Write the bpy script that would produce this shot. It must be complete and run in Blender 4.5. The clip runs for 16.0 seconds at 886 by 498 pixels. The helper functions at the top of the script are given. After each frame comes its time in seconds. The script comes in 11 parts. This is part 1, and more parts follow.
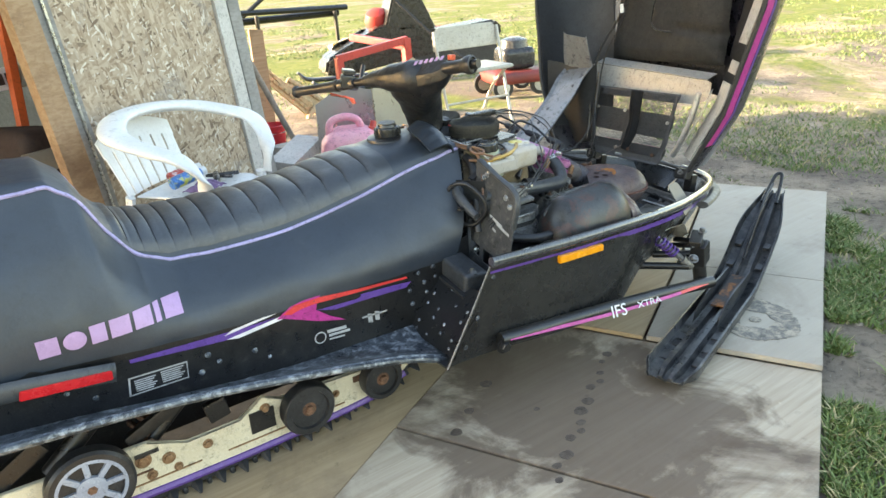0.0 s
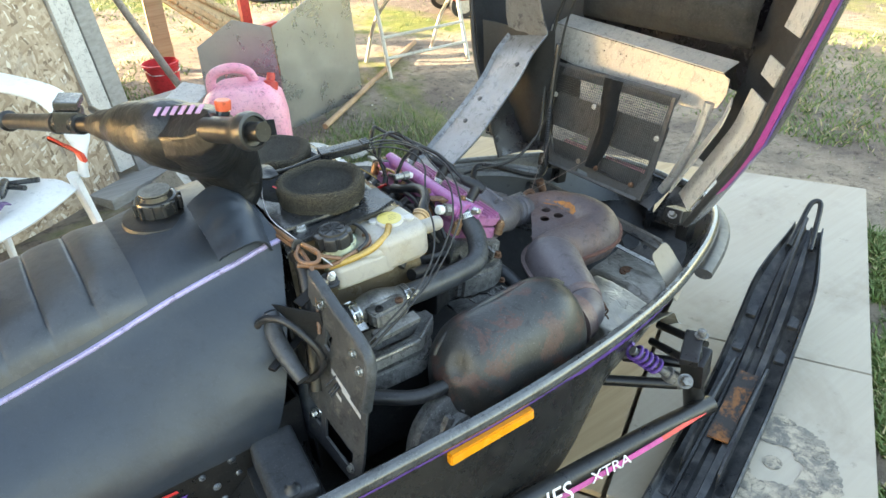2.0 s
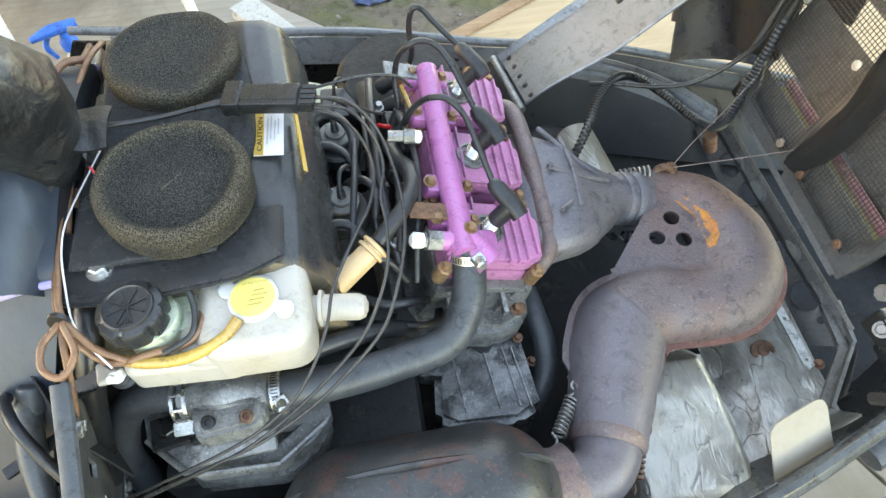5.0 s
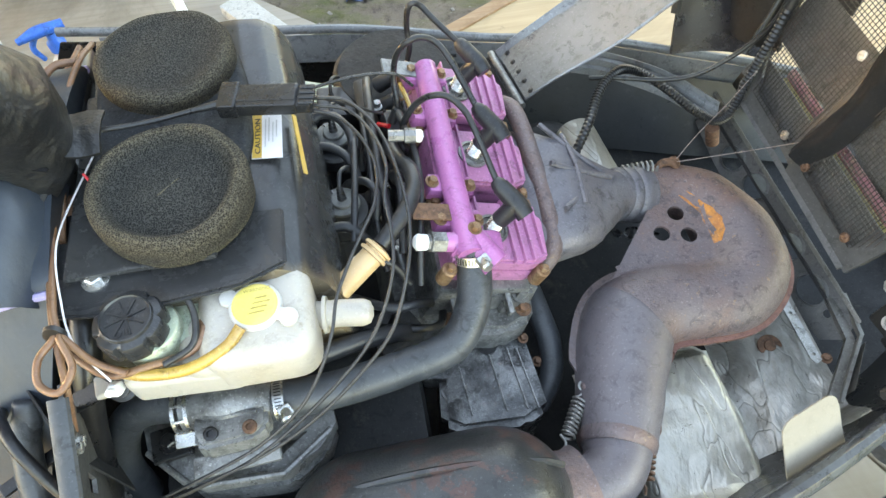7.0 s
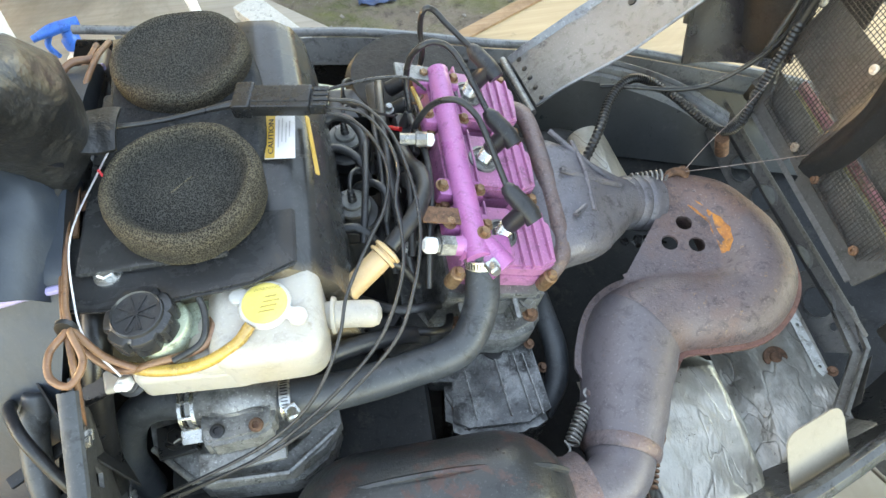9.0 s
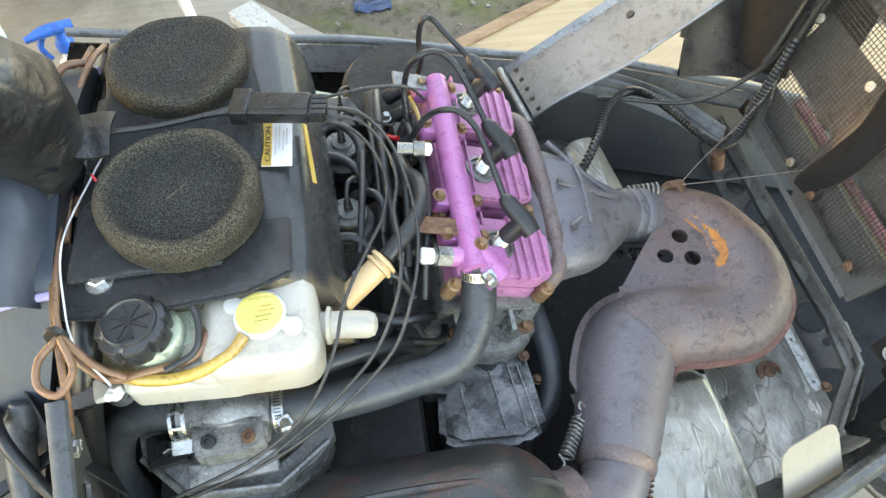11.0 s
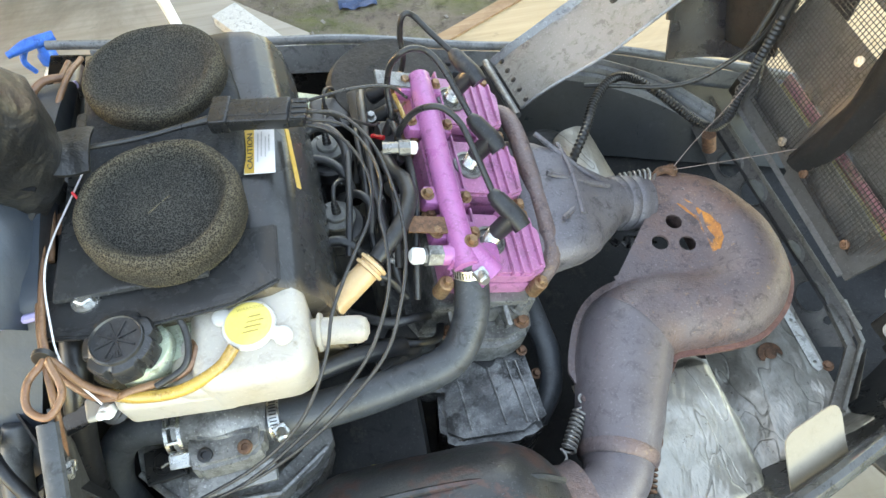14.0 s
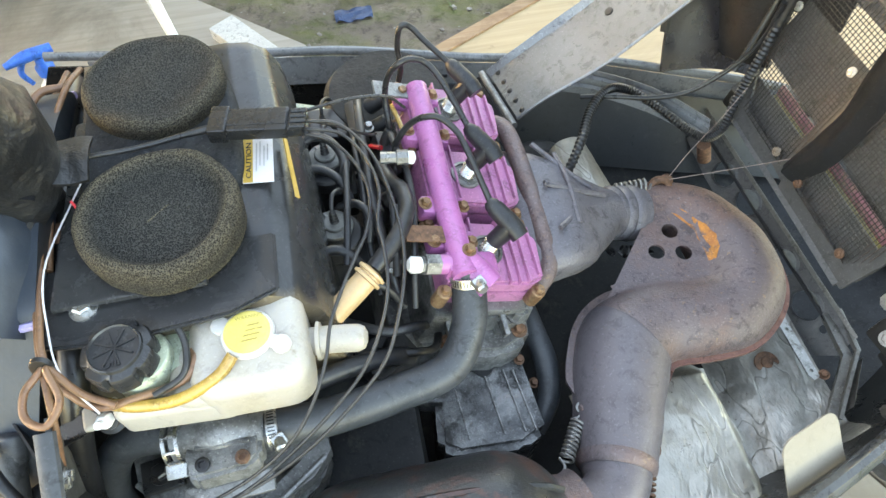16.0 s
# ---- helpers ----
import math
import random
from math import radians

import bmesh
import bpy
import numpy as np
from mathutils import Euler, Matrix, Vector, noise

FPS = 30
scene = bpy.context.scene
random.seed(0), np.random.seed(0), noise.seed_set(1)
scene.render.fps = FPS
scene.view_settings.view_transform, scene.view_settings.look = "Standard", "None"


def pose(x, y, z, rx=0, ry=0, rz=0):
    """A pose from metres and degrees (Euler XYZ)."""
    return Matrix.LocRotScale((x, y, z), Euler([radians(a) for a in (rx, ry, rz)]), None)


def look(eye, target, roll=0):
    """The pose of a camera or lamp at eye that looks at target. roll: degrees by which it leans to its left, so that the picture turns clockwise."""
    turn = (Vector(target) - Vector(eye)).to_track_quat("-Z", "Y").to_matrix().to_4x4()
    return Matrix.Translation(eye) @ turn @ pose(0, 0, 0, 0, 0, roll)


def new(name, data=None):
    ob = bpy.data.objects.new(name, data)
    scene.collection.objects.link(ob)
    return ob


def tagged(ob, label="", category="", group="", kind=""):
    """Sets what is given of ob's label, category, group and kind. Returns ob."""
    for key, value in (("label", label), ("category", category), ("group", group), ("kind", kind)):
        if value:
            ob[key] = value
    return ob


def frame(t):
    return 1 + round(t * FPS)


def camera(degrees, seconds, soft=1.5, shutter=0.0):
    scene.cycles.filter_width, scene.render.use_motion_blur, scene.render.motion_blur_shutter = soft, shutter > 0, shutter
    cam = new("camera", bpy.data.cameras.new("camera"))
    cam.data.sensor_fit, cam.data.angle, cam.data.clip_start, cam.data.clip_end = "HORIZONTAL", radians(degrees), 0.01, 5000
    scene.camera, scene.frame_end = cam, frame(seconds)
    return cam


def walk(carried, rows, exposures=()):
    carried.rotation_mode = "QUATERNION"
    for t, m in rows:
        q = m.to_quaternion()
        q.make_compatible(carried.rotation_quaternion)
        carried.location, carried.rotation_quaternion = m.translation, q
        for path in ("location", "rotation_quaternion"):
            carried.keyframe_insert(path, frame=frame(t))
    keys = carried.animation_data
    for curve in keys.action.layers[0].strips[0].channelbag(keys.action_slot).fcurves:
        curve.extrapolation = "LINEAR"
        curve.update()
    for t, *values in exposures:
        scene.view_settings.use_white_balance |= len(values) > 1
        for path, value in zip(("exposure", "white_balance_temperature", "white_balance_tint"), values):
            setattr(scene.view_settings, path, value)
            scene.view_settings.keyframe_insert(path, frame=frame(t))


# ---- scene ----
cam = camera(66.0, 16.0)
PATH = [
    (0, (-1.4278, -1.6353, 1.047), (-0.4136, -0.0872, 0.288), -4.3),
    (0.5, (-1.3534, -1.5308, 1.046), (-0.3359, -0.0576, 0.156), -3.7),
    (1, (-1.199, -1.3478, 1.077), (-0.0415, -0.0365, 0.107), -2.3),
    (1.5, (-0.985, -1.2297, 1.097), (0.1726, 0.0802, 0.125), -2.8),
    (2, (-0.6899, -1.0451, 1.109), (0.2576, 0.3732, 0.064), -4.0),
    (2.5, (-0.5211, -0.8193, 1.088), (0.3192, 0.425, -0.234), -6.5),
    (3, (-0.3162, -0.7269, 1.069), (0.2059, 0.5904, -0.342), -12.7),
    (3.5, (-0.1838, -0.6252, 1.075), (0.1053, 0.5701, -0.502), -9.5),
    (4, (-0.1559, -0.5579, 1.076), (0.1869, 0.563, -0.545), -3.2),
    (4.5, (-0.0937, -0.5273, 1.107), (0.1966, 0.6227, -0.504), -0.4),
    (5, (-0.0965, -0.5288, 1.108), (0.0249, 0.5623, -0.563), -3.4),
    (5.2, (-0.1065, -0.5234, 1.105), (0.0291, 0.5624, -0.569), -4.0),
    (7.3, (-0.1062, -0.5114, 1.099), (0.0363, 0.5583, -0.585), -3.3),
    (7.5, (-0.1133, -0.5101, 1.099), (0.0365, 0.5527, -0.589), -2.1),
    (8, (-0.1148, -0.5059, 1.1), (0.0277, 0.5624, -0.585), -2.7),
    (8.5, (-0.1191, -0.5046, 1.096), (0.0362, 0.5626, -0.588), -1.0),
    (9, (-0.111, -0.515, 1.101), (0.0182, 0.5756, -0.571), -2.8),
    (11.5, (-0.1176, -0.5074, 1.097), (0.0472, 0.6004, -0.561), -0.5),
    (12, (-0.1141, -0.5066, 1.096), (0.055, 0.6027, -0.559), -1.8),
    (12.5, (-0.1141, -0.5038, 1.095), (0.0635, 0.5987, -0.564), -1.5),
    (13, (-0.1141, -0.5038, 1.092), (0.0702, 0.5882, -0.573), -1.3),
    (13.5, (-0.1092, -0.5044, 1.095), (0.0596, 0.5858, -0.573), -2.4),
    (14, (-0.1036, -0.5, 1.096), (0.0484, 0.5841, -0.577), -3.8),
    (14.5, (-0.1142, -0.501, 1.092), (0.0484, 0.5813, -0.582), -2.4),
    (15, (-0.1113, -0.5051, 1.094), (0.0673, 0.5896, -0.57), -2.1),
    (15.5, (-0.1063, -0.5043, 1.097), (0.0677, 0.6016, -0.56), -3.1),
    (16, (-0.1071, -0.5036, 1.096), (0.0654, 0.6079, -0.558), -3.2),
]
walk(cam, [(t, look(eye, target, roll)) for t, eye, target, roll in PATH],
     [(0, 2.87, 7500, 12), (0.5, 2.95, 7500, 11), (1.5, 3.28, 7500, 10), (2.0, 3.2, 7550, 10), (2.5, 3.45, 7600, 10), (3.5, 3.83, 7900, 10), (5, 3.86, 8300, 13), (16, 3.88, 8500, 13)])

# ---- world and light ----
SUN_EL, SUN_DIR = 13.0, Vector((-0.80, 0.60))     # towards the sun, on the ground
world = bpy.data.worlds.new("world")
scene.world = world
world.use_nodes = True
wn = world.node_tree.nodes
sky = wn.new("ShaderNodeTexSky")
sky.sky_type, sky.sun_disc = "NISHITA", False
sky.sun_elevation = radians(SUN_EL)
sky.sun_rotation = math.atan2(SUN_DIR.x, SUN_DIR.y)
sky.air_density, sky.dust_density, sky.ozone_density = 1.0, 1.5, 0.6
world.node_tree.links.new(sky.outputs[0], wn["Background"].inputs[0])
wn["Background"].inputs[1].default_value = 0.15
sun = new("sun", bpy.data.lights.new("sun", "SUN"))
sun.data.energy, sun.data.angle, sun.data.color = 5.0, radians(0.6), (1.0, 0.87, 0.69)
flat = SUN_DIR.normalized()
to_sun = Vector((flat.x * math.cos(radians(SUN_EL)), flat.y * math.cos(radians(SUN_EL)), math.sin(radians(SUN_EL))))
sun.matrix_world = look(to_sun * 20, (0, 0, 0))


# ---- building helpers ----
def shade(bm, angle=38):
    lim = radians(angle)
    for f in bm.faces:
        f.smooth = True
    for e in bm.edges:
        if len(e.link_faces) == 2:
            e.smooth = e.calc_face_angle(0) < lim
        else:
            e.smooth = False


def part(name, bm, mat, parent=None, label="", angle=38):
    """Links a bmesh as one mesh object under a thing or a part; world coordinates."""
    bmesh.ops.recalc_face_normals(bm, faces=bm.faces)
    shade(bm, angle)
    me = bpy.data.meshes.new(name)
    bm.to_mesh(me)
    bm.free()
    me.materials.append(mat)
    ob = new(name, me)
    if 12 < len(me.polygons) < 2500:
        wn_ = ob.modifiers.new("even_normals", "WEIGHTED_NORMAL")
        wn_.keep_sharp = True
    if parent is not None:
        ob.parent = parent
        base = parent
        while base.parent is not None:
            base = base.parent
        if parent.type == "EMPTY":
            ob.matrix_parent_inverse = Matrix.Translation(-Vector(parent.location))
    if label:
        ob["label"] = label
    return ob


def thing(name, base, label, category, group="", kind=""):
    ob = new(name)
    ob.empty_display_size = 0.05
    ob.location = base
    return tagged(ob, label, category, group, kind)


def solid(name, bm, mat, label, category, kind="", group="", angle=38):
    return tagged(part(name, bm, mat, None, "", angle), label, category, group, kind)


def B():
    return bmesh.new()


def box(bm, c, size, rot=(0, 0, 0), bev=0.0, seg=2, m=None):
    """A bevelled box centred at c, turned by degrees."""
    mat = Matrix.LocRotScale(c, Euler([radians(a) for a in rot]), size)
    if m is not None:
        mat = m @ mat
    r = bmesh.ops.create_cube(bm, size=1, matrix=mat)
    if bev:
        es = list({e for v in r["verts"] for e in v.link_edges})
        bmesh.ops.bevel(bm, geom=es, offset=bev, segments=seg, affect="EDGES", profile=0.6)
    return bm


def frame_of(d):
    d = Vector(d).normalized()
    ref = Vector((0, 0, 1)) if abs(d.z) < 0.92 else Vector((1, 0, 0))
    u = d.cross(ref).normalized()
    return u, u.cross(d).normalized()


def rings(bm, loops, cap0=True, cap1=True, closed=False):
    rows = [[bm.verts.new(p) for p in loop] for loop in loops]
    n = len(rows[0])
    pairs = list(zip(rows, rows[1:])) + ([(rows[-1], rows[0])] if closed else [])
    for a, b in pairs:
        for i in range(n):
            bm.faces.new((a[i], a[(i + 1) % n], b[(i + 1) % n], b[i]))
    if not closed:
        if cap0:
            bm.faces.new(rows[0][::-1])
        if cap1:
            bm.faces.new(rows[-1])
    return rows


def lathe(bm, o, axis, prof, n=24, squash=1.0, turn=0.0, ring=False):
    """prof: (radius, height along axis)."""
    a = Vector(axis).normalized()
    u, v = frame_of(a)
    o = Vector(o)
    loops = []
    for r, h in prof:
        loops.append([o + a * h + (u * math.cos(turn + 2 * math.pi * i / n) + v * squash * math.sin(turn + 2 * math.pi * i / n)) * max(r, 1e-4) for i in range(n)])
    rings(bm, loops, closed=ring)
    return bm


def cyl(bm, p0, p1, r0, r1=None, n=16, ch=0.0):
    p0, p1 = Vector(p0), Vector(p1)
    r1 = r0 if r1 is None else r1
    h = (p1 - p0).length
    if ch:
        prof = [(r0 - ch, 0), (r0, ch), (r1, h - ch), (r1 - ch, h)]
    else:
        prof = [(r0, 0), (r1, h)]
    return lathe(bm, p0, p1 - p0, prof, n)


def spline(pts, sub=6):
    """Catmull-Rom through the points."""
    p = [Vector(q) for q in pts]
    if len(p) == 2:
        return [p[0].lerp(p[1], i / sub) for i in range(sub + 1)]
    p = [p[0] * 2 - p[1]] + p + [p[-1] * 2 - p[-2]]
    out = []
    for i in range(1, len(p) - 2):
        for k in range(sub):
            t = k / sub
            out.append(0.5 * (2 * p[i] + (p[i + 1] - p[i - 1]) * t + (2 * p[i - 1] - 5 * p[i] + 4 * p[i + 1] - p[i + 2]) * t * t
                              + (3 * p[i] - p[i - 1] - 3 * p[i + 1] + p[i + 2]) * t ** 3))
    out.append(p[-2])
    return out


def lerp_list(vals, s):
    x = s * (len(vals) - 1)
    i = min(int(x), len(vals) - 2)
    f = x - i
    f = f * f * (3 - 2 * f) if len(vals) > 2 else f
    return vals[i] * (1 - f) + vals[i + 1] * f


def tube(bm, pts, r, n=10, sub=6, flat=1.0, cap=True, up=None):
    """A swept round section along a smooth path; r: radius or radii along it; flat squashes it along its second axis."""
    c = spline(pts, sub)
    rs = r if isinstance(r, (list, tuple)) else [r, r]
    loops, u = [], None
    for i, p in enumerate(c):
        d = (c[min(i + 1, len(c) - 1)] - c[max(i - 1, 0)]).normalized()
        if up is not None:
            u = d.cross(Vector(up)).normalized()
        elif u is None:
            u, _ = frame_of(d)
        else:
            u = (u - d * u.dot(d)).normalized()
        v = u.cross(d)
        rr = lerp_list(rs, i / (len(c) - 1))
        loops.append([p + (u * math.cos(2 * math.pi * k / n) + v * flat * math.sin(2 * math.pi * k / n)) * rr for k in range(n)])
    rings(bm, loops, cap, cap)
    return bm


def prism(bm, pts, o, u, v, w, bev=0.0):
    """A flat outline (a, b) set at o along u and v, made thick by the vector w."""
    o, u, v, w = Vector(o), Vector(u), Vector(v), Vector(w)
    lo = [bm.verts.new(o + u * a + v * b) for a, b in pts]
    hi = [bm.verts.new(o + u * a + v * b + w) for a, b in pts]
    n = len(pts)
    fs = [bm.faces.new(lo[::-1]), bm.faces.new(hi)]
    for i in range(n):
        fs.append(bm.faces.new((lo[i], lo[(i + 1) % n], hi[(i + 1) % n], hi[i])))
    if bev:
        es = list({e for f in fs for e in f.edges})
        bmesh.ops.bevel(bm, geom=es, offset=bev, segments=2, affect="EDGES")
    return bm


def holed(bm, outer, holes, o, u, v, w):
    """A plate with real holes; outlines in (a, b)."""
    o, u, v, w = Vector(o), Vector(u), Vector(v), Vector(w)
    es = []
    for loop in [outer, *holes]:
        vs = [bm.verts.new(o + u * a + v * b) for a, b in loop]
        es += [bm.edges.new((vs[i], vs[(i + 1) % len(vs)])) for i in range(len(vs))]
    r = bmesh.ops.triangle_fill(bm, edges=es, use_beauty=True)
    fs = [g for g in r["geom"] if isinstance(g, bmesh.types.BMFace)]
    e = bmesh.ops.extrude_face_region(bm, geom=fs)
    bmesh.ops.translate(bm, verts=[g for g in e["geom"] if isinstance(g, bmesh.types.BMVert)], vec=w)
    return bm


def circle(cx, cy, r, n=18, q=1.0):
    return [(cx + r * math.cos(2 * math.pi * i / n), cy + q * r * math.sin(2 * math.pi * i / n)) for i in range(n)]


def sheet(bm, f, nu, nv, thick=0.0):
    """A surface f(u, v), u and v in 0..1; made thick along its normals."""
    g = [[Vector(f(i / nu, j / nv)) for j in range(nv + 1)] for i in range(nu + 1)]
    V0 = [[bm.verts.new(p) for p in row] for row in g]
    for i in range(nu):
        for j in range(nv):
            bm.faces.new((V0[i][j], V0[i + 1][j], V0[i + 1][j + 1], V0[i][j + 1]))
    if thick:
        def nrm(i, j):
            a = g[min(i + 1, nu)][j] - g[max(i - 1, 0)][j]
            b = g[i][min(j + 1, nv)] - g[i][max(j - 1, 0)]
            c = a.cross(b)
            return c.normalized() if c.length > 1e-9 else Vector((0, 0, 1))
        V1 = [[bm.verts.new(g[i][j] - nrm(i, j) * thick) for j in range(nv + 1)] for i in range(nu + 1)]
        for i in range(nu):
            for j in range(nv):
                bm.faces.new((V1[i][j], V1[i][j + 1], V1[i + 1][j + 1], V1[i + 1][j]))
        for i in range(nu):
            bm.faces.new((V0[i][0], V1[i][0], V1[i + 1][0], V0[i + 1][0]))
            bm.faces.new((V0[i][nv], V0[i + 1][nv], V1[i + 1][nv], V1[i][nv]))
        for j in range(nv):
            bm.faces.new((V0[0][j], V0[0][j + 1], V1[0][j + 1], V1[0][j]))
            bm.faces.new((V0[nu][j], V1[nu][j], V1[nu][j + 1], V0[nu][j + 1]))
    return bm


def bolt(bm, p, axis=(0, 0, 1), r=0.007, h=0.007, washer=True):
    """A hexagon head with a washer and a chamfer."""
    a = Vector(axis).normalized()
    p = Vector(p)
    if washer:
        lathe(bm, p, a, [(r * 1.45, 0), (r * 1.45, r * 0.22), (r, r * 0.25)], 18)
    lathe(bm, p + a * r * 0.2, a, [(r, 0), (r, h * 0.8), (r * 0.82, h)], 6)
    return bm


def text_bm(s, size, depth=0.0006):
    cu = bpy.data.curves.new("t", "FONT")
    cu.body, cu.size, cu.extrude, cu.resolution_u = s, size, depth / 2, 3
    tmp = bpy.data.objects.new("t", cu)
    me = bpy.data.meshes.new_from_object(tmp)
    bm = bmesh.new()
    bm.from_mesh(me)
    bpy.data.objects.remove(tmp)
    bpy.data.meshes.remove(me)
    bpy.data.curves.remove(cu)
    return bm


def lettering(name, s, size, o, u, v, mat, parent, slant=0.0, label="", wide=1.0):
    bm = text_bm(s, size)
    o, u, v = Vector(o), Vector(u).normalized(), Vector(v).normalized()
    w = u.cross(v)
    for q in bm.verts:
        x, y, z = q.co
        q.co = o + u * (x * wide + slant * y) + v * y + w * z
    return part(name, bm, mat, parent, label)


# ---- materials ----
def mix_rgb(nt, fac, a, b, kind="MIX"):
    n = nt.nodes.new("ShaderNodeMix")
    n.data_type, n.blend_type = "RGBA", kind
    for sock, val in ((n.inputs[0], fac), (n.inputs[6], a), (n.inputs[7], b)):
        if isinstance(val, bpy.types.NodeSocket):
            nt.links.new(val, sock)
        elif isinstance(val, (int, float)):
            sock.default_value = val
        else:
            sock.default_value = (*val, 1)
    return n.outputs[2]


def ramp(nt, src, lo, hi, a=0.0, b=1.0):
    n = nt.nodes.new("ShaderNodeMapRange")
    n.inputs[1].default_value, n.inputs[2].default_value = lo, hi
    n.inputs[3].default_value, n.inputs[4].default_value = a, b
    nt.links.new(src, n.inputs[0])
    return n.outputs[0]


def noise_at(nt, scale, detail=4, rough=0.6, stretch=None, dist=0.0, seed=0.0):
    tc = nt.nodes.new("ShaderNodeTexCoord")
    mp = nt.nodes.new("ShaderNodeMapping")
    mp.inputs["Location"].default_value = (seed, seed * 0.7, seed * 1.3)
    if stretch:
        mp.inputs["Scale"].default_value = stretch
    nt.links.new(tc.outputs["Object"], mp.inputs["Vector"])
    n = nt.nodes.new("ShaderNodeTexNoise")
    n.inputs["Scale"].default_value, n.inputs["Detail"].default_value, n.inputs["Roughness"].default_value = scale, detail, rough
    n.inputs["Distortion"].default_value = dist
    nt.links.new(mp.outputs[0], n.inputs["Vector"])
    return n.outputs["Fac"]


def bump(nt, h, strength, dist, prev=None):
    n = nt.nodes.new("ShaderNodeBump")
    n.inputs["Strength"].default_value, n.inputs["Distance"].default_value = strength, dist
    nt.links.new(h, n.inputs["Height"])
    if prev is not None:
        nt.links.new(prev, n.inputs["Normal"])
    return n.outputs[0]


def surface(name, col, rough=0.5, metal=0.0, col2=None, blotch=(6.0, 0.45, 0.7), dirt=None, dirt_at=(14.0, 0.55, 0.72), grain=(220.0, 0.15, 0.0006),
            relief=None, rough_var=0.15, spec=0.5, coat=0.0, sss=0.0, trans=0.0, stretch=None, speck=1.0):
    """A worn surface: colour blotches, dirt in patches, fine grain and uneven gloss."""
    m = bpy.data.materials.new(name)
    m.use_nodes = True
    nt = m.node_tree
    b = nt.nodes["Principled BSDF"]
    c = None
    n1 = noise_at(nt, blotch[0], 5, 0.65, stretch)
    c = mix_rgb(nt, ramp(nt, n1, blotch[1], blotch[2]), col, col2 if col2 else tuple(x * 0.75 for x in col))
    n2 = noise_at(nt, dirt_at[0], 8, 0.72, stretch, 0.4, 3.1)
    if dirt:
        c = mix_rgb(nt, ramp(nt, n2, dirt_at[1], dirt_at[2]), c, dirt)
    if speck:
        dark = tuple(x * 0.42 for x in col)
        dust = tuple(min(0.8, x * 1.7 + 0.035) for x in col)
        c = mix_rgb(nt, ramp(nt, noise_at(nt, 62, 8, 0.78, stretch, 0.6, 7.3), 0.52, 0.64, 0, min(1.0, 0.9 * speck)), c, dark)
        c = mix_rgb(nt, ramp(nt, noise_at(nt, 330, 3, 0.7, stretch, 0, 9.1), 0.59, 0.69, 0, min(1.0, 0.6 * speck)), c, dust)
    nt.links.new(c, b.inputs["Base Color"])
    nt.links.new(ramp(nt, n2, 0.3, 0.75, max(0.03, rough - rough_var), min(1.0, rough + rough_var)), b.inputs["Roughness"])
    b.inputs["Metallic"].default_value = metal
    b.inputs["Specular IOR Level"].default_value = spec
    b.inputs["Coat Weight"].default_value = coat
    if sss:
        b.inputs["Subsurface Weight"].default_value = sss
        b.inputs["Subsurface Radius"].default_value = (0.02, 0.015, 0.008)
        b.inputs["Subsurface Scale"].default_value = 0.3
    nrm = None
    if grain:
        nrm = bump(nt, noise_at(nt, grain[0], 3, 0.6, stretch, 0, 1.7), grain[1], grain[2])
    if relief:
        nrm = bump(nt, noise_at(nt, relief[0], 4, 0.55, None, 0.3, 5.0), relief[1], relief[2], nrm)
    if nrm is not None:
        nt.links.new(nrm, b.inputs["Normal"])
    return m


M = {}
M["vinyl"] = surface("seat_vinyl", (0.0195, 0.0265, 0.037), 0.46, 0, (0.027, 0.036, 0.05), (5, 0.4, 0.7), (0.062, 0.07, 0.08), (9, 0.6, 0.9), (420, 0.22, 0.0006), (11, 0.5, 0.007), spec=0.6, speck=0.3)
M["vinyl_rib"] = surface("ribbed_vinyl", (0.026, 0.031, 0.038), 0.45, 0, (0.042, 0.047, 0.054), (5, 0.4, 0.7), (0.1, 0.1, 0.1), (16, 0.55, 0.85), (420, 0.25, 0.0007), (18, 0.35, 0.004), spec=0.8, speck=0.6)
M["piping"] = surface("lilac_piping", (0.36, 0.32, 0.55), 0.5)
M["black_metal"] = surface("black_painted_metal", (0.008, 0.008, 0.009), 0.36, 0, (0.015, 0.015, 0.015), (8, 0.4, 0.7), (0.065, 0.06, 0.052), (34, 0.58, 0.85), (260, 0.15, 0.0005))
M["board"] = surface("worn_running_board", (0.020, 0.025, 0.032), 0.38, 0.2, (0.085, 0.10, 0.12), (10, 0.38, 0.64), (0.36, 0.39, 0.42), (46, 0.48, 0.66), (200, 0.3, 0.001), (60, 0.4, 0.003))
M["pan"] = surface("black_plastic_pan", (0.011, 0.0112, 0.0115), 0.3, 0, (0.019, 0.019, 0.018), (4, 0.4, 0.7), (0.06, 0.055, 0.048), (22, 0.58, 0.88), (180, 0.08, 0.0004), (9, 0.12, 0.004))
M["pan_in"] = surface("dull_black_plastic", (0.0135, 0.0145, 0.016), 0.6, 0, (0.023, 0.0245, 0.027), (7, 0.4, 0.7), (0.095, 0.088, 0.078), (28, 0.56, 0.82), spec=0.35)
M["rubber"] = surface("black_rubber", (0.013, 0.0135, 0.015), 0.42, 0, (0.03, 0.03, 0.032), (12, 0.4, 0.7), (0.1, 0.092, 0.08), (40, 0.58, 0.85), (320, 0.2, 0.0005))
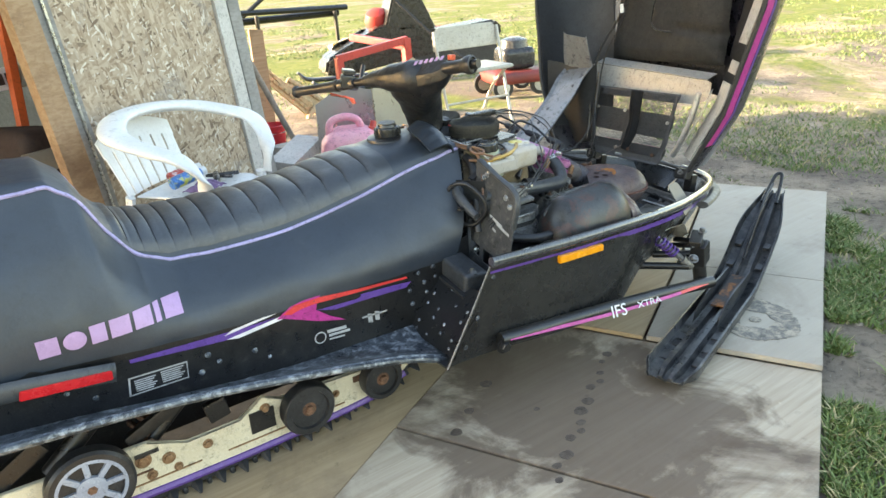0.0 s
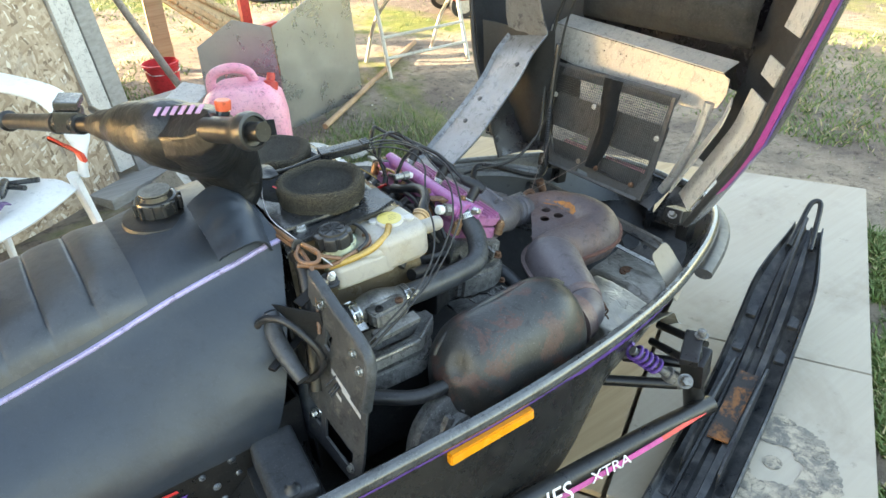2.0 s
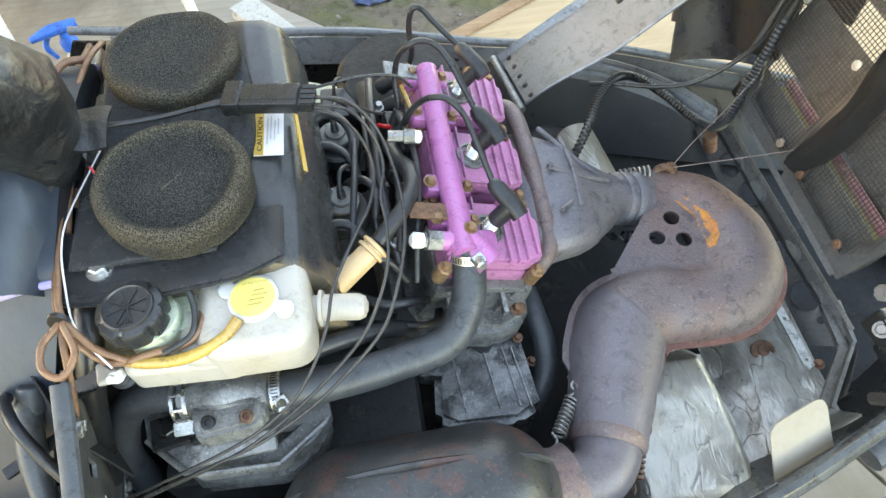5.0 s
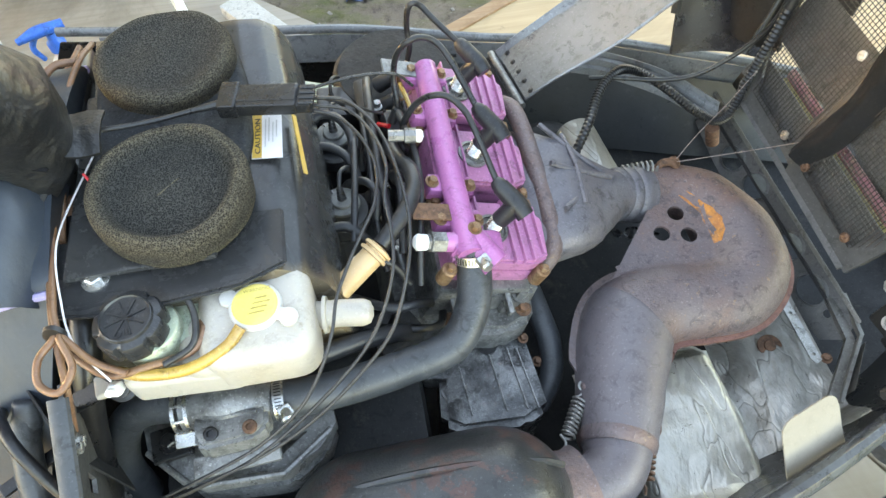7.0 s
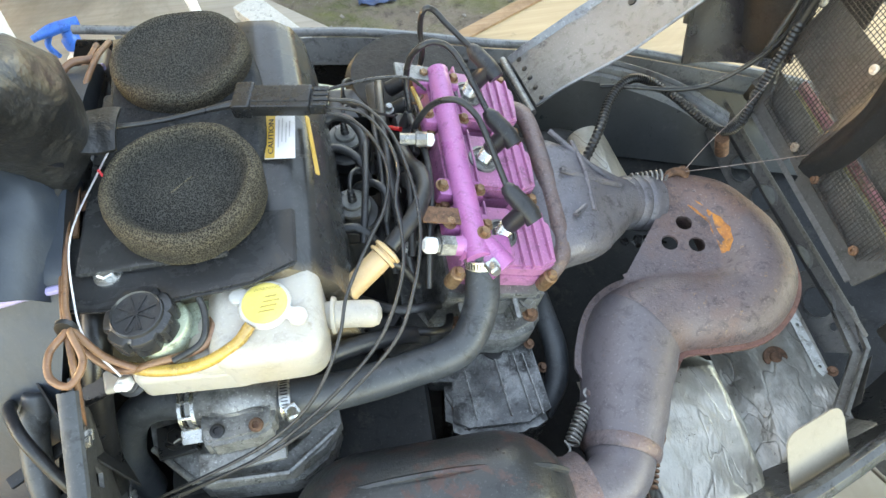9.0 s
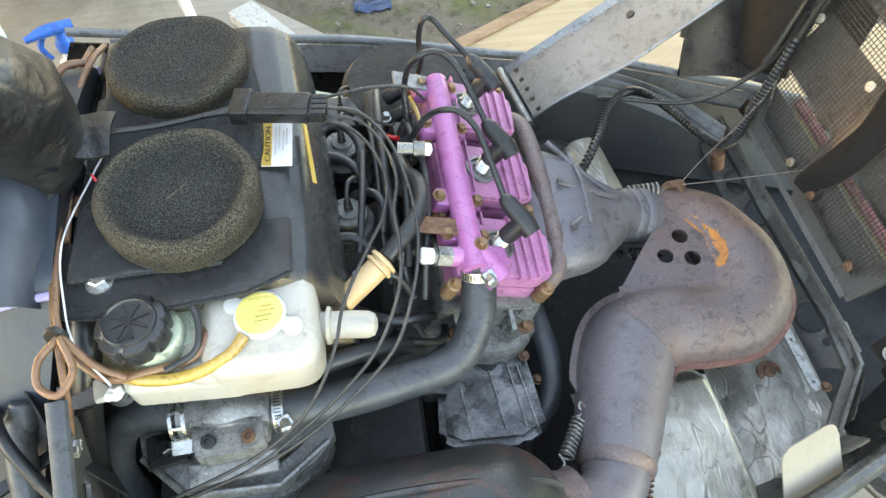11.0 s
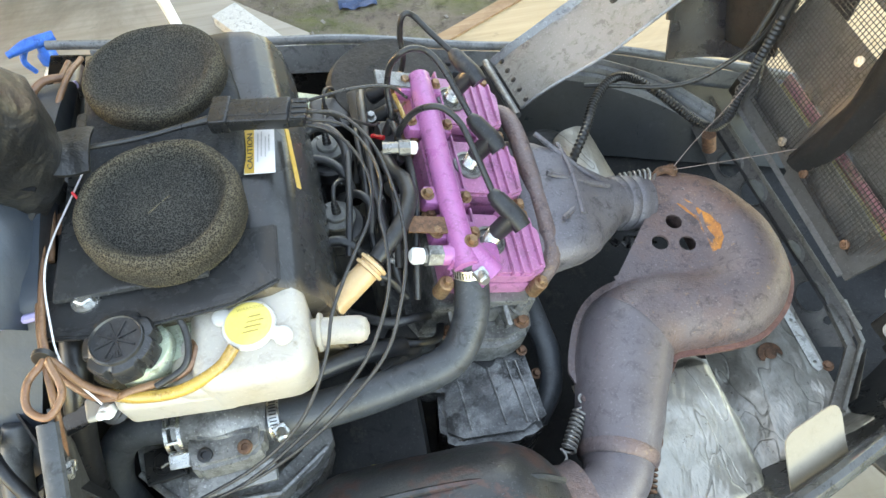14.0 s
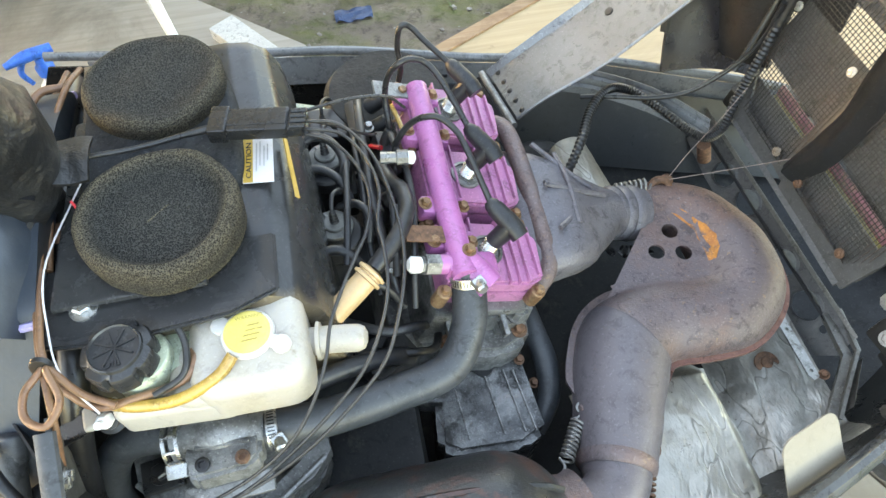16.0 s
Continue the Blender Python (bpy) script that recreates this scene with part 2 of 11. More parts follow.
M["rim_grey"] = surface("grey_rim_trim", (0.042, 0.045, 0.048), 0.22, 0.0, (0.085, 0.089, 0.092), (7, 0.42, 0.7), (0.02, 0.021, 0.022), (26, 0.5, 0.7), (160, 0.12, 0.0006), coat=0.6)
M["alu"] = surface("dull_aluminium", (0.5, 0.5, 0.49), 0.42, 0.75, (0.36, 0.36, 0.355), (7, 0.35, 0.7), (0.14, 0.13, 0.12), (30, 0.58, 0.8), (200, 0.12, 0.0005))
M["cast"] = surface("dirty_cast_aluminium", (0.27, 0.27, 0.265), 0.36, 0.4, (0.16, 0.16, 0.157), (18, 0.36, 0.66), (0.05, 0.047, 0.043), (26, 0.48, 0.66), (300, 0.4, 0.0012), (60, 0.4, 0.003))
M["strap"] = surface("grey_painted_arm", (0.205, 0.212, 0.22), 0.34, 0.35, (0.135, 0.14, 0.146), (5, 0.4, 0.7), (0.05, 0.05, 0.052), (30, 0.58, 0.71), (200, 0.15, 0.0005), (16, 0.2, 0.003))
M["bracket"] = surface("bare_aluminium_bracket", (0.5, 0.475, 0.43), 0.42, 0.35, (0.4, 0.38, 0.345), (6, 0.35, 0.7), (0.18, 0.145, 0.11), (24, 0.58, 0.8), (200, 0.12, 0.0005), (14, 0.15, 0.003))
M["purple"] = surface("magenta_engine_paint", (0.40, 0.135, 0.325), 0.34, 0, (0.42, 0.135, 0.315), (14, 0.4, 0.7), (0.2, 0.07, 0.15), (34, 0.62, 0.82), (150, 0.15, 0.0006), coat=0.25, speck=0.6)
M["purple_head"] = surface("dusty_pink_head_paint", (0.42, 0.165, 0.315), 0.42, 0, (0.41, 0.16, 0.30), (12, 0.4, 0.7), (0.2, 0.1, 0.14), (30, 0.52, 0.75), (150, 0.2, 0.0008), coat=0.1, speck=0.9)
M["cast_dark"] = surface("oil_stained_cast_housing", (0.20, 0.202, 0.20), 0.3, 0.4, (0.06, 0.062, 0.064), (22, 0.4, 0.6), (0.022, 0.022, 0.022), (34, 0.5, 0.6), (300, 0.5, 0.0012), (50, 0.3, 0.003))
M["carb_cap"] = surface("dusty_carburettor_cap", (0.15, 0.15, 0.14), 0.5, 0.1, (0.11, 0.11, 0.105), (30, 0.4, 0.7), (0.06, 0.057, 0.052), (40, 0.54, 0.7))
M["rust"] = surface("rusty_steel", (0.115, 0.058, 0.034), 0.75, 0.1, (0.19, 0.095, 0.052), (60, 0.4, 0.65), (0.05, 0.03, 0.022), (90, 0.48, 0.7), (400, 0.4, 0.001))
M["bolt"] = surface("corroded_bolt_steel", (0.3, 0.19, 0.11), 0.5, 0.5, (0.2, 0.105, 0.055), (90, 0.4, 0.65), (0.08, 0.045, 0.03), (120, 0.55, 0.75))
M["steel"] = surface("plated_steel", (0.55, 0.55, 0.53), 0.3, 0.9, (0.42, 0.41, 0.39), (30, 0.4, 0.7), (0.2, 0.16, 0.12), (60, 0.62, 0.8))
M["foam"] = surface("oiled_filter_foam", (0.028, 0.028, 0.028), 0.95, 0, (0.044, 0.042, 0.037), (9, 0.4, 0.7), None, (9, 0.5, 0.8), None, spec=0.1, speck=0)
M["hose"] = surface("coolant_hose_rubber", (0.034, 0.038, 0.043), 0.46, 0, (0.06, 0.064, 0.07), (10, 0.4, 0.7), (0.13, 0.13, 0.125), (40, 0.58, 0.85), (300, 0.15, 0.0004))
M["airbox"] = surface("black_airbox_plastic", (0.026, 0.027, 0.0288), 0.27, 0, (0.040, 0.041, 0.042), (8, 0.4, 0.7), (0.1, 0.075, 0.045), (20, 0.6, 0.85), (300, 0.12, 0.0004), speck=0.7)
M["module"] = surface("smooth_black_module_plastic", (0.012, 0.0125, 0.0135), 0.3, 0, (0.018, 0.0185, 0.02), (12, 0.4, 0.7), (0.05, 0.048, 0.045), (40, 0.62, 0.85), (300, 0.1, 0.0003), speck=0.4)
M["tankpl"] = surface("yellowed_white_plastic", (0.40, 0.368, 0.322), 0.42, 0, (0.36, 0.312, 0.235), (11, 0.46, 0.74), (0.20, 0.155, 0.095), (26, 0.60, 0.76), (160, 0.1, 0.0005), (12, 0.2, 0.003), sss=0.2, speck=0.35)
M["oilpl"] = surface("milky_green_plastic", (0.45, 0.5, 0.38), 0.4, 0, (0.33, 0.36, 0.26), (16, 0.4, 0.7), (0.05, 0.05, 0.045), (60, 0.55, 0.68), sss=0.2)
M["yellow"] = surface("yellow_sticker", (0.62, 0.5, 0.12), 0.45, 0, (0.58, 0.48, 0.18), (20, 0.4, 0.7), (0.5, 0.44, 0.26), (60, 0.6, 0.8), speck=0.25)
M["white"] = surface("white_plastic", (0.78, 0.78, 0.76), 0.35, 0, (0.7, 0.7, 0.68), (6, 0.4, 0.75), (0.35, 0.33, 0.3), (28, 0.66, 0.85), speck=0.25)
M["cap_white"] = surface("greyed_white_plastic", (0.50, 0.485, 0.46), 0.4, 0, (0.45, 0.43, 0.40), (20, 0.4, 0.75), (0.3, 0.25, 0.18), (40, 0.64, 0.8), speck=0.3)
M["amber"] = surface("amber_reflector", (0.85, 0.33, 0.01), 0.22, 0, (0.75, 0.27, 0.01), (40, 0.4, 0.7), coat=0.5, speck=0.25)
M["red"] = surface("red_reflector", (0.55, 0.015, 0.02), 0.25, 0, (0.4, 0.01, 0.015), (30, 0.4, 0.7), coat=0.4, speck=0.25)
M["redpaint"] = surface("red_paint", (0.5, 0.045, 0.03), 0.45, 0, (0.4, 0.035, 0.03), (6, 0.4, 0.7), (0.15, 0.06, 0.04), (25, 0.64, 0.8))
M["pink"] = surface("pink_decal", (0.42, 0.03, 0.22), 0.4, 0, (0.34, 0.025, 0.18), (20, 0.4, 0.7), (0.06, 0.03, 0.05), (60, 0.66, 0.75))
M["violet"] = surface("violet_decal", (0.10, 0.045, 0.25), 0.4, 0, (0.08, 0.035, 0.2), (20, 0.4, 0.7), (0.04, 0.03, 0.05), (60, 0.66, 0.75))
M["lilac"] = surface("lilac_print", (0.42, 0.27, 0.47), 0.45, 0, (0.36, 0.23, 0.41), (20, 0.4, 0.7), speck=0.25)
M["decal_red"] = surface("red_decal", (0.6, 0.04, 0.04), 0.4)
M["decal_white"] = surface("white_decal", (0.7, 0.68, 0.7), 0.45, speck=0.25)
M["string"] = surface("dirty_brown_string", (0.26, 0.2, 0.18), 0.7)
M["print"] = surface("grey_print", (0.42, 0.42, 0.42), 0.5)
M["can"] = surface("scorched_silencer_steel", (0.038, 0.040, 0.041), 0.37, 0.15, (0.025, 0.026, 0.0265), (9, 0.42, 0.62), (0.066, 0.037, 0.032), (15, 0.55, 0.58), (240, 0.5, 0.0012), (9, 0.3, 0.006))
M["pipe"] = surface("heat_stained_pipe_steel", (0.128, 0.102, 0.106), 0.5, 0.1, (0.150, 0.092, 0.078), (7, 0.44, 0.62), (0.23, 0.15, 0.10), (95, 0.60, 0.66), (260, 0.7, 0.0018), (34, 0.3, 0.003))
M["pipe_cone"] = surface("purple_grey_pipe_steel", (0.120, 0.108, 0.120), 0.48, 0.1, (0.108, 0.092, 0.100), (7, 0.4, 0.7), (0.15, 0.11, 0.10), (60, 0.6, 0.72), (420, 0.5, 0.0008), (30, 0.2, 0.002), stretch=None, speck=0.7)
M["red_rust"] = surface("red_brown_rust", (0.16, 0.072, 0.058), 0.75, 0.05, (0.21, 0.10, 0.075), (40, 0.4, 0.65), (0.09, 0.05, 0.045), (70, 0.5, 0.7), (400, 0.5, 0.001))
M["steel_dull"] = surface("dull_spring_steel", (0.24, 0.235, 0.225), 0.4, 0.6, (0.15, 0.14, 0.13), (60, 0.4, 0.7), (0.1, 0.07, 0.05), (90, 0.55, 0.75))
M["cross"] = surface("dusty_black_plate", (0.082, 0.083, 0.084), 0.5, 0.1, (0.11, 0.11, 0.11), (9, 0.4, 0.7), (0.16, 0.155, 0.145), (36, 0.52, 0.74), (260, 0.2, 0.0006))
M["rail_edge"] = surface("worn_grey_rail", (0.19, 0.185, 0.172), 0.42, 0.4, (0.12, 0.115, 0.105), (14, 0.4, 0.7), (0.07, 0.055, 0.04), (46, 0.55, 0.72), (240, 0.2, 0.0006))
M["pale_strip"] = surface("speckled_pale_strip", (0.33, 0.33, 0.32), 0.45, 0.3, (0.26, 0.26, 0.25), (12, 0.4, 0.7), (0.09, 0.075, 0.06), (90, 0.55, 0.66), (240, 0.2, 0.0006))
M["rivet_dirty"] = surface("grimy_push_rivet", (0.3, 0.25, 0.2), 0.5, 0.2, (0.2, 0.15, 0.11), (60, 0.4, 0.7))
M["nose_pink"] = surface("faded_pink_decal", (0.52, 0.22, 0.28), 0.4, 0, (0.5, 0.36, 0.26), (22, 0.42, 0.6), (0.4, 0.4, 0.2), (30, 0.55, 0.7))
M["nose_olive"] = surface("faded_yellow_decal", (0.42, 0.38, 0.15), 0.4, 0, (0.34, 0.31, 0.18), (22, 0.4, 0.6), (0.2, 0.18, 0.12), (30, 0.55, 0.7))
M["liner"] = surface("blue_black_pan_liner", (0.032, 0.036, 0.041), 0.38, 0, (0.045, 0.05, 0.057), (5, 0.4, 0.7), (0.10, 0.10, 0.10), (30, 0.6, 0.85), (260, 0.1, 0.0004), (8, 0.25, 0.006), speck=0.4)
M["foam_collar"] = surface("sooty_foam_mat", (0.030, 0.033, 0.037), 0.9, 0, (0.045, 0.046, 0.046), (12, 0.4, 0.7), (0.02, 0.02, 0.021), (30, 0.5, 0.7), (420, 0.9, 0.0016), spec=0.2)
M["grimy_plate"] = surface("grimy_dark_plate", (0.05, 0.051, 0.053), 0.45, 0.2, (0.085, 0.085, 0.085), (12, 0.4, 0.66), (0.16, 0.15, 0.135), (40, 0.52, 0.7), (240, 0.3, 0.0008))
M["cloth_black"] = surface("black_cloth", (0.007, 0.0075, 0.0085), 0.9, 0, (0.012, 0.0125, 0.0135), (8, 0.4, 0.7), (0.02, 0.018, 0.016), (30, 0.6, 0.8), (220, 0.4, 0.001), (20, 0.4, 0.005), spec=0.2, speck=0.4)
M["faint_print"] = surface("faint_brown_print", (0.36, 0.27, 0.06), 0.5)
M["amber_ink"] = surface("amber_sticker_ink", (0.55, 0.34, 0.06), 0.45, 0, (0.5, 0.33, 0.1), (20, 0.4, 0.7), speck=0.25)
M["manifold"] = surface("cast_manifold", (0.115, 0.11, 0.124), 0.5, 0.2, (0.15, 0.14, 0.152), (8, 0.4, 0.7), (0.065, 0.045, 0.04), (26, 0.6, 0.8), (280, 0.6, 0.0014), (40, 0.3, 0.003))
M["orange_rust"] = surface("bright_rust", (0.50, 0.19, 0.035), 0.75, 0, (0.34, 0.12, 0.035), (50, 0.4, 0.62), (0.15, 0.095, 0.08), (44, 0.48, 0.60))
M["wire_blue"] = surface("black_cable", (0.018, 0.018, 0.019), 0.35, 0, (0.03, 0.03, 0.03), (20, 0.4, 0.7), None, (20, 0.5, 0.7), None)
M["wire_brown"] = surface("brown_tube", (0.17, 0.085, 0.05), 0.35, 0, (0.23, 0.125, 0.065), (20, 0.4, 0.7), None, (20, 0.5, 0.7), None)
M["tube_amber"] = surface("yellowed_clear_tube", (0.45, 0.28, 0.06), 0.25, 0, (0.3, 0.19, 0.06), (18, 0.4, 0.7), None, (20, 0.5, 0.7), None, coat=0.4)
M["tan"] = surface("tan_filter_plastic", (0.58, 0.4, 0.22), 0.4, 0, (0.5, 0.33, 0.17), (20, 0.4, 0.7), (0.25, 0.15, 0.08), (60, 0.64, 0.8), sss=0.1, speck=0.3)
M["card"] = surface("beige_flap", (0.29, 0.257, 0.212), 0.9, 0, (0.265, 0.235, 0.192), (8, 0.4, 0.7), (0.22, 0.19, 0.155), (30, 0.68, 0.85), spec=0.15, speck=0.2)
M["hood_in"] = surface("black_hood_foam", (0.014, 0.0135, 0.013), 0.85, 0, (0.026, 0.025, 0.023), (8, 0.4, 0.7), (0.045, 0.038, 0.032), (22, 0.58, 0.8), (160, 0.5, 0.002), (24, 0.5, 0.008))
M["hood_dark"] = surface("dark_hood_plastic", (0.012, 0.012, 0.0125), 0.6, 0, (0.024, 0.025, 0.028), (8, 0.4, 0.7), (0.06, 0.055, 0.05), (22, 0.58, 0.85))
M["vent"] = surface("dusty_vent_plastic", (0.062, 0.063, 0.065), 0.5, 0, (0.042, 0.042, 0.043), (10, 0.4, 0.7), (0.025, 0.024, 0.023), (24, 0.58, 0.75))
M["mesh"] = surface("dusty_wire_mesh", (0.022, 0.02, 0.019), 0.5, 0.1, (0.06, 0.04, 0.03), (20, 0.5, 0.7), None, (20, 0.5, 0.7), None)
M["ski"] = surface("worn_black_ski", (0.012, 0.013, 0.015), 0.36, 0, (0.032, 0.035, 0.04), (7, 0.4, 0.7), (0.125, 0.12, 0.112), (26, 0.47, 0.76), (220, 0.2, 0.0007), (40, 0.3, 0.003))
M["cream"] = surface("cream_painted_rail", (0.6, 0.54, 0.4), 0.5, 0, (0.5, 0.44, 0.32), (7, 0.4, 0.7), (0.2, 0.16, 0.1), (26, 0.58, 0.78))
M["wheel_grey"] = surface("grey_wheel", (0.3, 0.33, 0.4), 0.5, 0, (0.22, 0.24, 0.3), (12, 0.4, 0.7), (0.08, 0.08, 0.09), (40, 0.6, 0.8))
M["slat"] = surface("dusty_louvre", (0.105, 0.105, 0.103), 0.8, 0, (0.078, 0.078, 0.077), (8, 0.4, 0.7), (0.05, 0.05, 0.05), (40, 0.6, 0.8), spec=0.2)
M["dusty_cap"] = surface("dust_covered_cap", (0.15, 0.15, 0.135), 0.6, 0, (0.05, 0.05, 0.048), (60, 0.4, 0.66), (0.26, 0.25, 0.22), (80, 0.55, 0.75))
M["rust_dirt"] = surface("rust_on_black_plate", (0.03, 0.028, 0.027), 0.6, 0, (0.05, 0.04, 0.035), (10, 0.4, 0.7), (0.36, 0.14, 0.04), (16, 0.48, 0.58), (300, 0.3, 0.001))
M["offwhite"] = surface("chipped_offwhite_paint", (0.46, 0.44, 0.38), 0.5, 0, (0.4, 0.37, 0.31), (8, 0.4, 0.7), (0.2, 0.15, 0.1), (40, 0.62, 0.76))
M["vinyl_pad"] = surface("wrinkled_black_leather", (0.008, 0.0085, 0.0095), 0.44, 0, (0.012, 0.0125, 0.013), (6, 0.4, 0.7), (0.030, 0.028, 0.025), (13, 0.56, 0.8), (380, 0.3, 0.0008), (26, 0.8, 0.008), spec=0.6)
M["lip"] = surface("scuffed_dark_lip", (0.14, 0.146, 0.15), 0.4, 0.1, (0.19, 0.197, 0.2), (8, 0.4, 0.7), (0.05, 0.05, 0.05), (40, 0.56, 0.74))


def earth_material():
    m = bpy.data.materials.new("yard_earth")
    m.use_nodes = True
    nt = m.node_tree
    b = nt.nodes["Principled BSDF"]
    base = mix_rgb(nt, ramp(nt, noise_at(nt, 1.1, 6, 0.7), 0.42, 0.6), (0.16, 0.13, 0.105), (0.34, 0.28, 0.21))
    base = mix_rgb(nt, ramp(nt, noise_at(nt, 26, 7, 0.75, None, 0.5, 2.0), 0.5, 0.68), base, (0.075, 0.06, 0.05))
    base = mix_rgb(nt, ramp(nt, noise_at(nt, 70, 3, 0.6, None, 0, 8.0), 0.68, 0.74), base, (0.38, 0.35, 0.3))
    green = mix_rgb(nt, ramp(nt, noise_at(nt, 9, 6, 0.7, None, 0.3, 4.0), 0.35, 0.7), (0.075, 0.11, 0.026), (0.2, 0.2, 0.062))
    tc = nt.nodes.new("ShaderNodeTexCoord")
    sep = nt.nodes.new("ShaderNodeSeparateXYZ")
    nt.links.new(tc.outputs["Object"], sep.inputs[0])
    big = noise_at(nt, 0.55, 7, 0.72, (1, 1, 1), 0.6, 11.0)
    vl = nt.nodes.new("ShaderNodeVectorMath")
    vl.operation = "DISTANCE"
    vl.inputs[1].default_value = (0.6, 0.9, 0)
    nt.links.new(tc.outputs["Object"], vl.inputs[0])
    grown = nt.nodes.new("ShaderNodeMath")
    grown.operation = "ADD"
    nt.links.new(big, grown.inputs[0])
    nt.links.new(ramp(nt, vl.outputs["Value"], 1.4, 5.5, -0.13, 0.05), grown.inputs[1])
    c = mix_rgb(nt, ramp(nt, grown.outputs[0], 0.46, 0.56), base, green)
    nt.links.new(c, b.inputs["Base Color"])
    b.inputs["Roughness"].default_value = 0.95
    b.inputs["Specular IOR Level"].default_value = 0.15
    n = bump(nt, noise_at(nt, 30, 8, 0.75), 0.8, 0.02)
    nt.links.new(bump(nt, noise_at(nt, 220, 4, 0.7), 0.6, 0.004, n), b.inputs["Normal"])
    return m


def plywood_material(name, a, c2, stain, seed, ang=27.6, amount=(0.52, 0.7), spill=None):
    m = bpy.data.materials.new(name)
    m.use_nodes = True
    nt = m.node_tree
    b = nt.nodes["Principled BSDF"]
    tc = nt.nodes.new("ShaderNodeTexCoord")
    mp = nt.nodes.new("ShaderNodeMapping")
    mp.inputs["Rotation"].default_value = (0, 0, radians(-ang))
    mp.inputs["Location"].default_value = (seed, seed * 2, 0)
    mp.inputs["Scale"].default_value = (1.2, 26, 26)
    nt.links.new(tc.outputs["Object"], mp.inputs["Vector"])
    g = nt.nodes.new("ShaderNodeTexNoise")
    g.inputs["Scale"].default_value, g.inputs["Detail"].default_value, g.inputs["Distortion"].default_value = 3.0, 6, 0.6
    nt.links.new(mp.outputs[0], g.inputs["Vector"])
    c = mix_rgb(nt, ramp(nt, g.outputs["Fac"], 0.35, 0.7), a, c2)
    c = mix_rgb(nt, ramp(nt, noise_at(nt, 2.2, 7, 0.7, None, 0.8, seed), *amount), c, stain)
    c = mix_rgb(nt, ramp(nt, noise_at(nt, 17, 6, 0.75, None, 0.2, seed + 3), 0.62, 0.75), c, tuple(x * 0.55 for x in a))
    c = mix_rgb(nt, ramp(nt, noise_at(nt, 8, 8, 0.8, None, 1.0, seed + 9), 0.64, 0.72), c, tuple(min(1, x * 1.35) for x in a))
    if spill:
        # one soaked-in oil spill with a ragged outline: centre, reach, colour
        off = nt.nodes.new("ShaderNodeMapping")
        off.inputs["Location"].default_value = (-spill[0][0], -spill[0][1], 0)
        nt.links.new(tc.outputs["Object"], off.inputs["Vector"])
        sc = nt.nodes.new("ShaderNodeMapping")
        sc.inputs["Rotation"].default_value = (0, 0, radians(spill[3]))
        sc.inputs["Scale"].default_value = (1 / spill[1][0], 1 / spill[1][1], 0)
        nt.links.new(off.outputs[0], sc.inputs["Vector"])
        ln = nt.nodes.new("ShaderNodeVectorMath")
        ln.operation = "LENGTH"
        nt.links.new(sc.outputs[0], ln.inputs[0])
        wob = nt.nodes.new("ShaderNodeMath")
        wob.operation = "ADD"
        nt.links.new(ln.outputs["Value"], wob.inputs[0])
        nt.links.new(ramp(nt, noise_at(nt, 4.5, 7, 0.62, None, 0.6, seed + 5), 0.25, 0.75, -0.55, 0.55), wob.inputs[1])
        c = mix_rgb(nt, ramp(nt, wob.outputs[0], 0.72, 1.02, 0.82, 0.0), c, spill[2])
    nt.links.new(c, b.inputs["Base Color"])
    nt.links.new(ramp(nt, noise_at(nt, 5, 5, 0.6, None, 0, seed + 1), 0.3, 0.7, 0.5, 0.9), b.inputs["Roughness"])
    b.inputs["Specular IOR Level"].default_value = 0.3
    n = bump(nt, g.outputs["Fac"], 0.25, 0.002)
    nt.links.new(bump(nt, noise_at(nt, 120, 4, 0.7, None, 0, seed), 0.2, 0.001, n), b.inputs["Normal"])
    return m


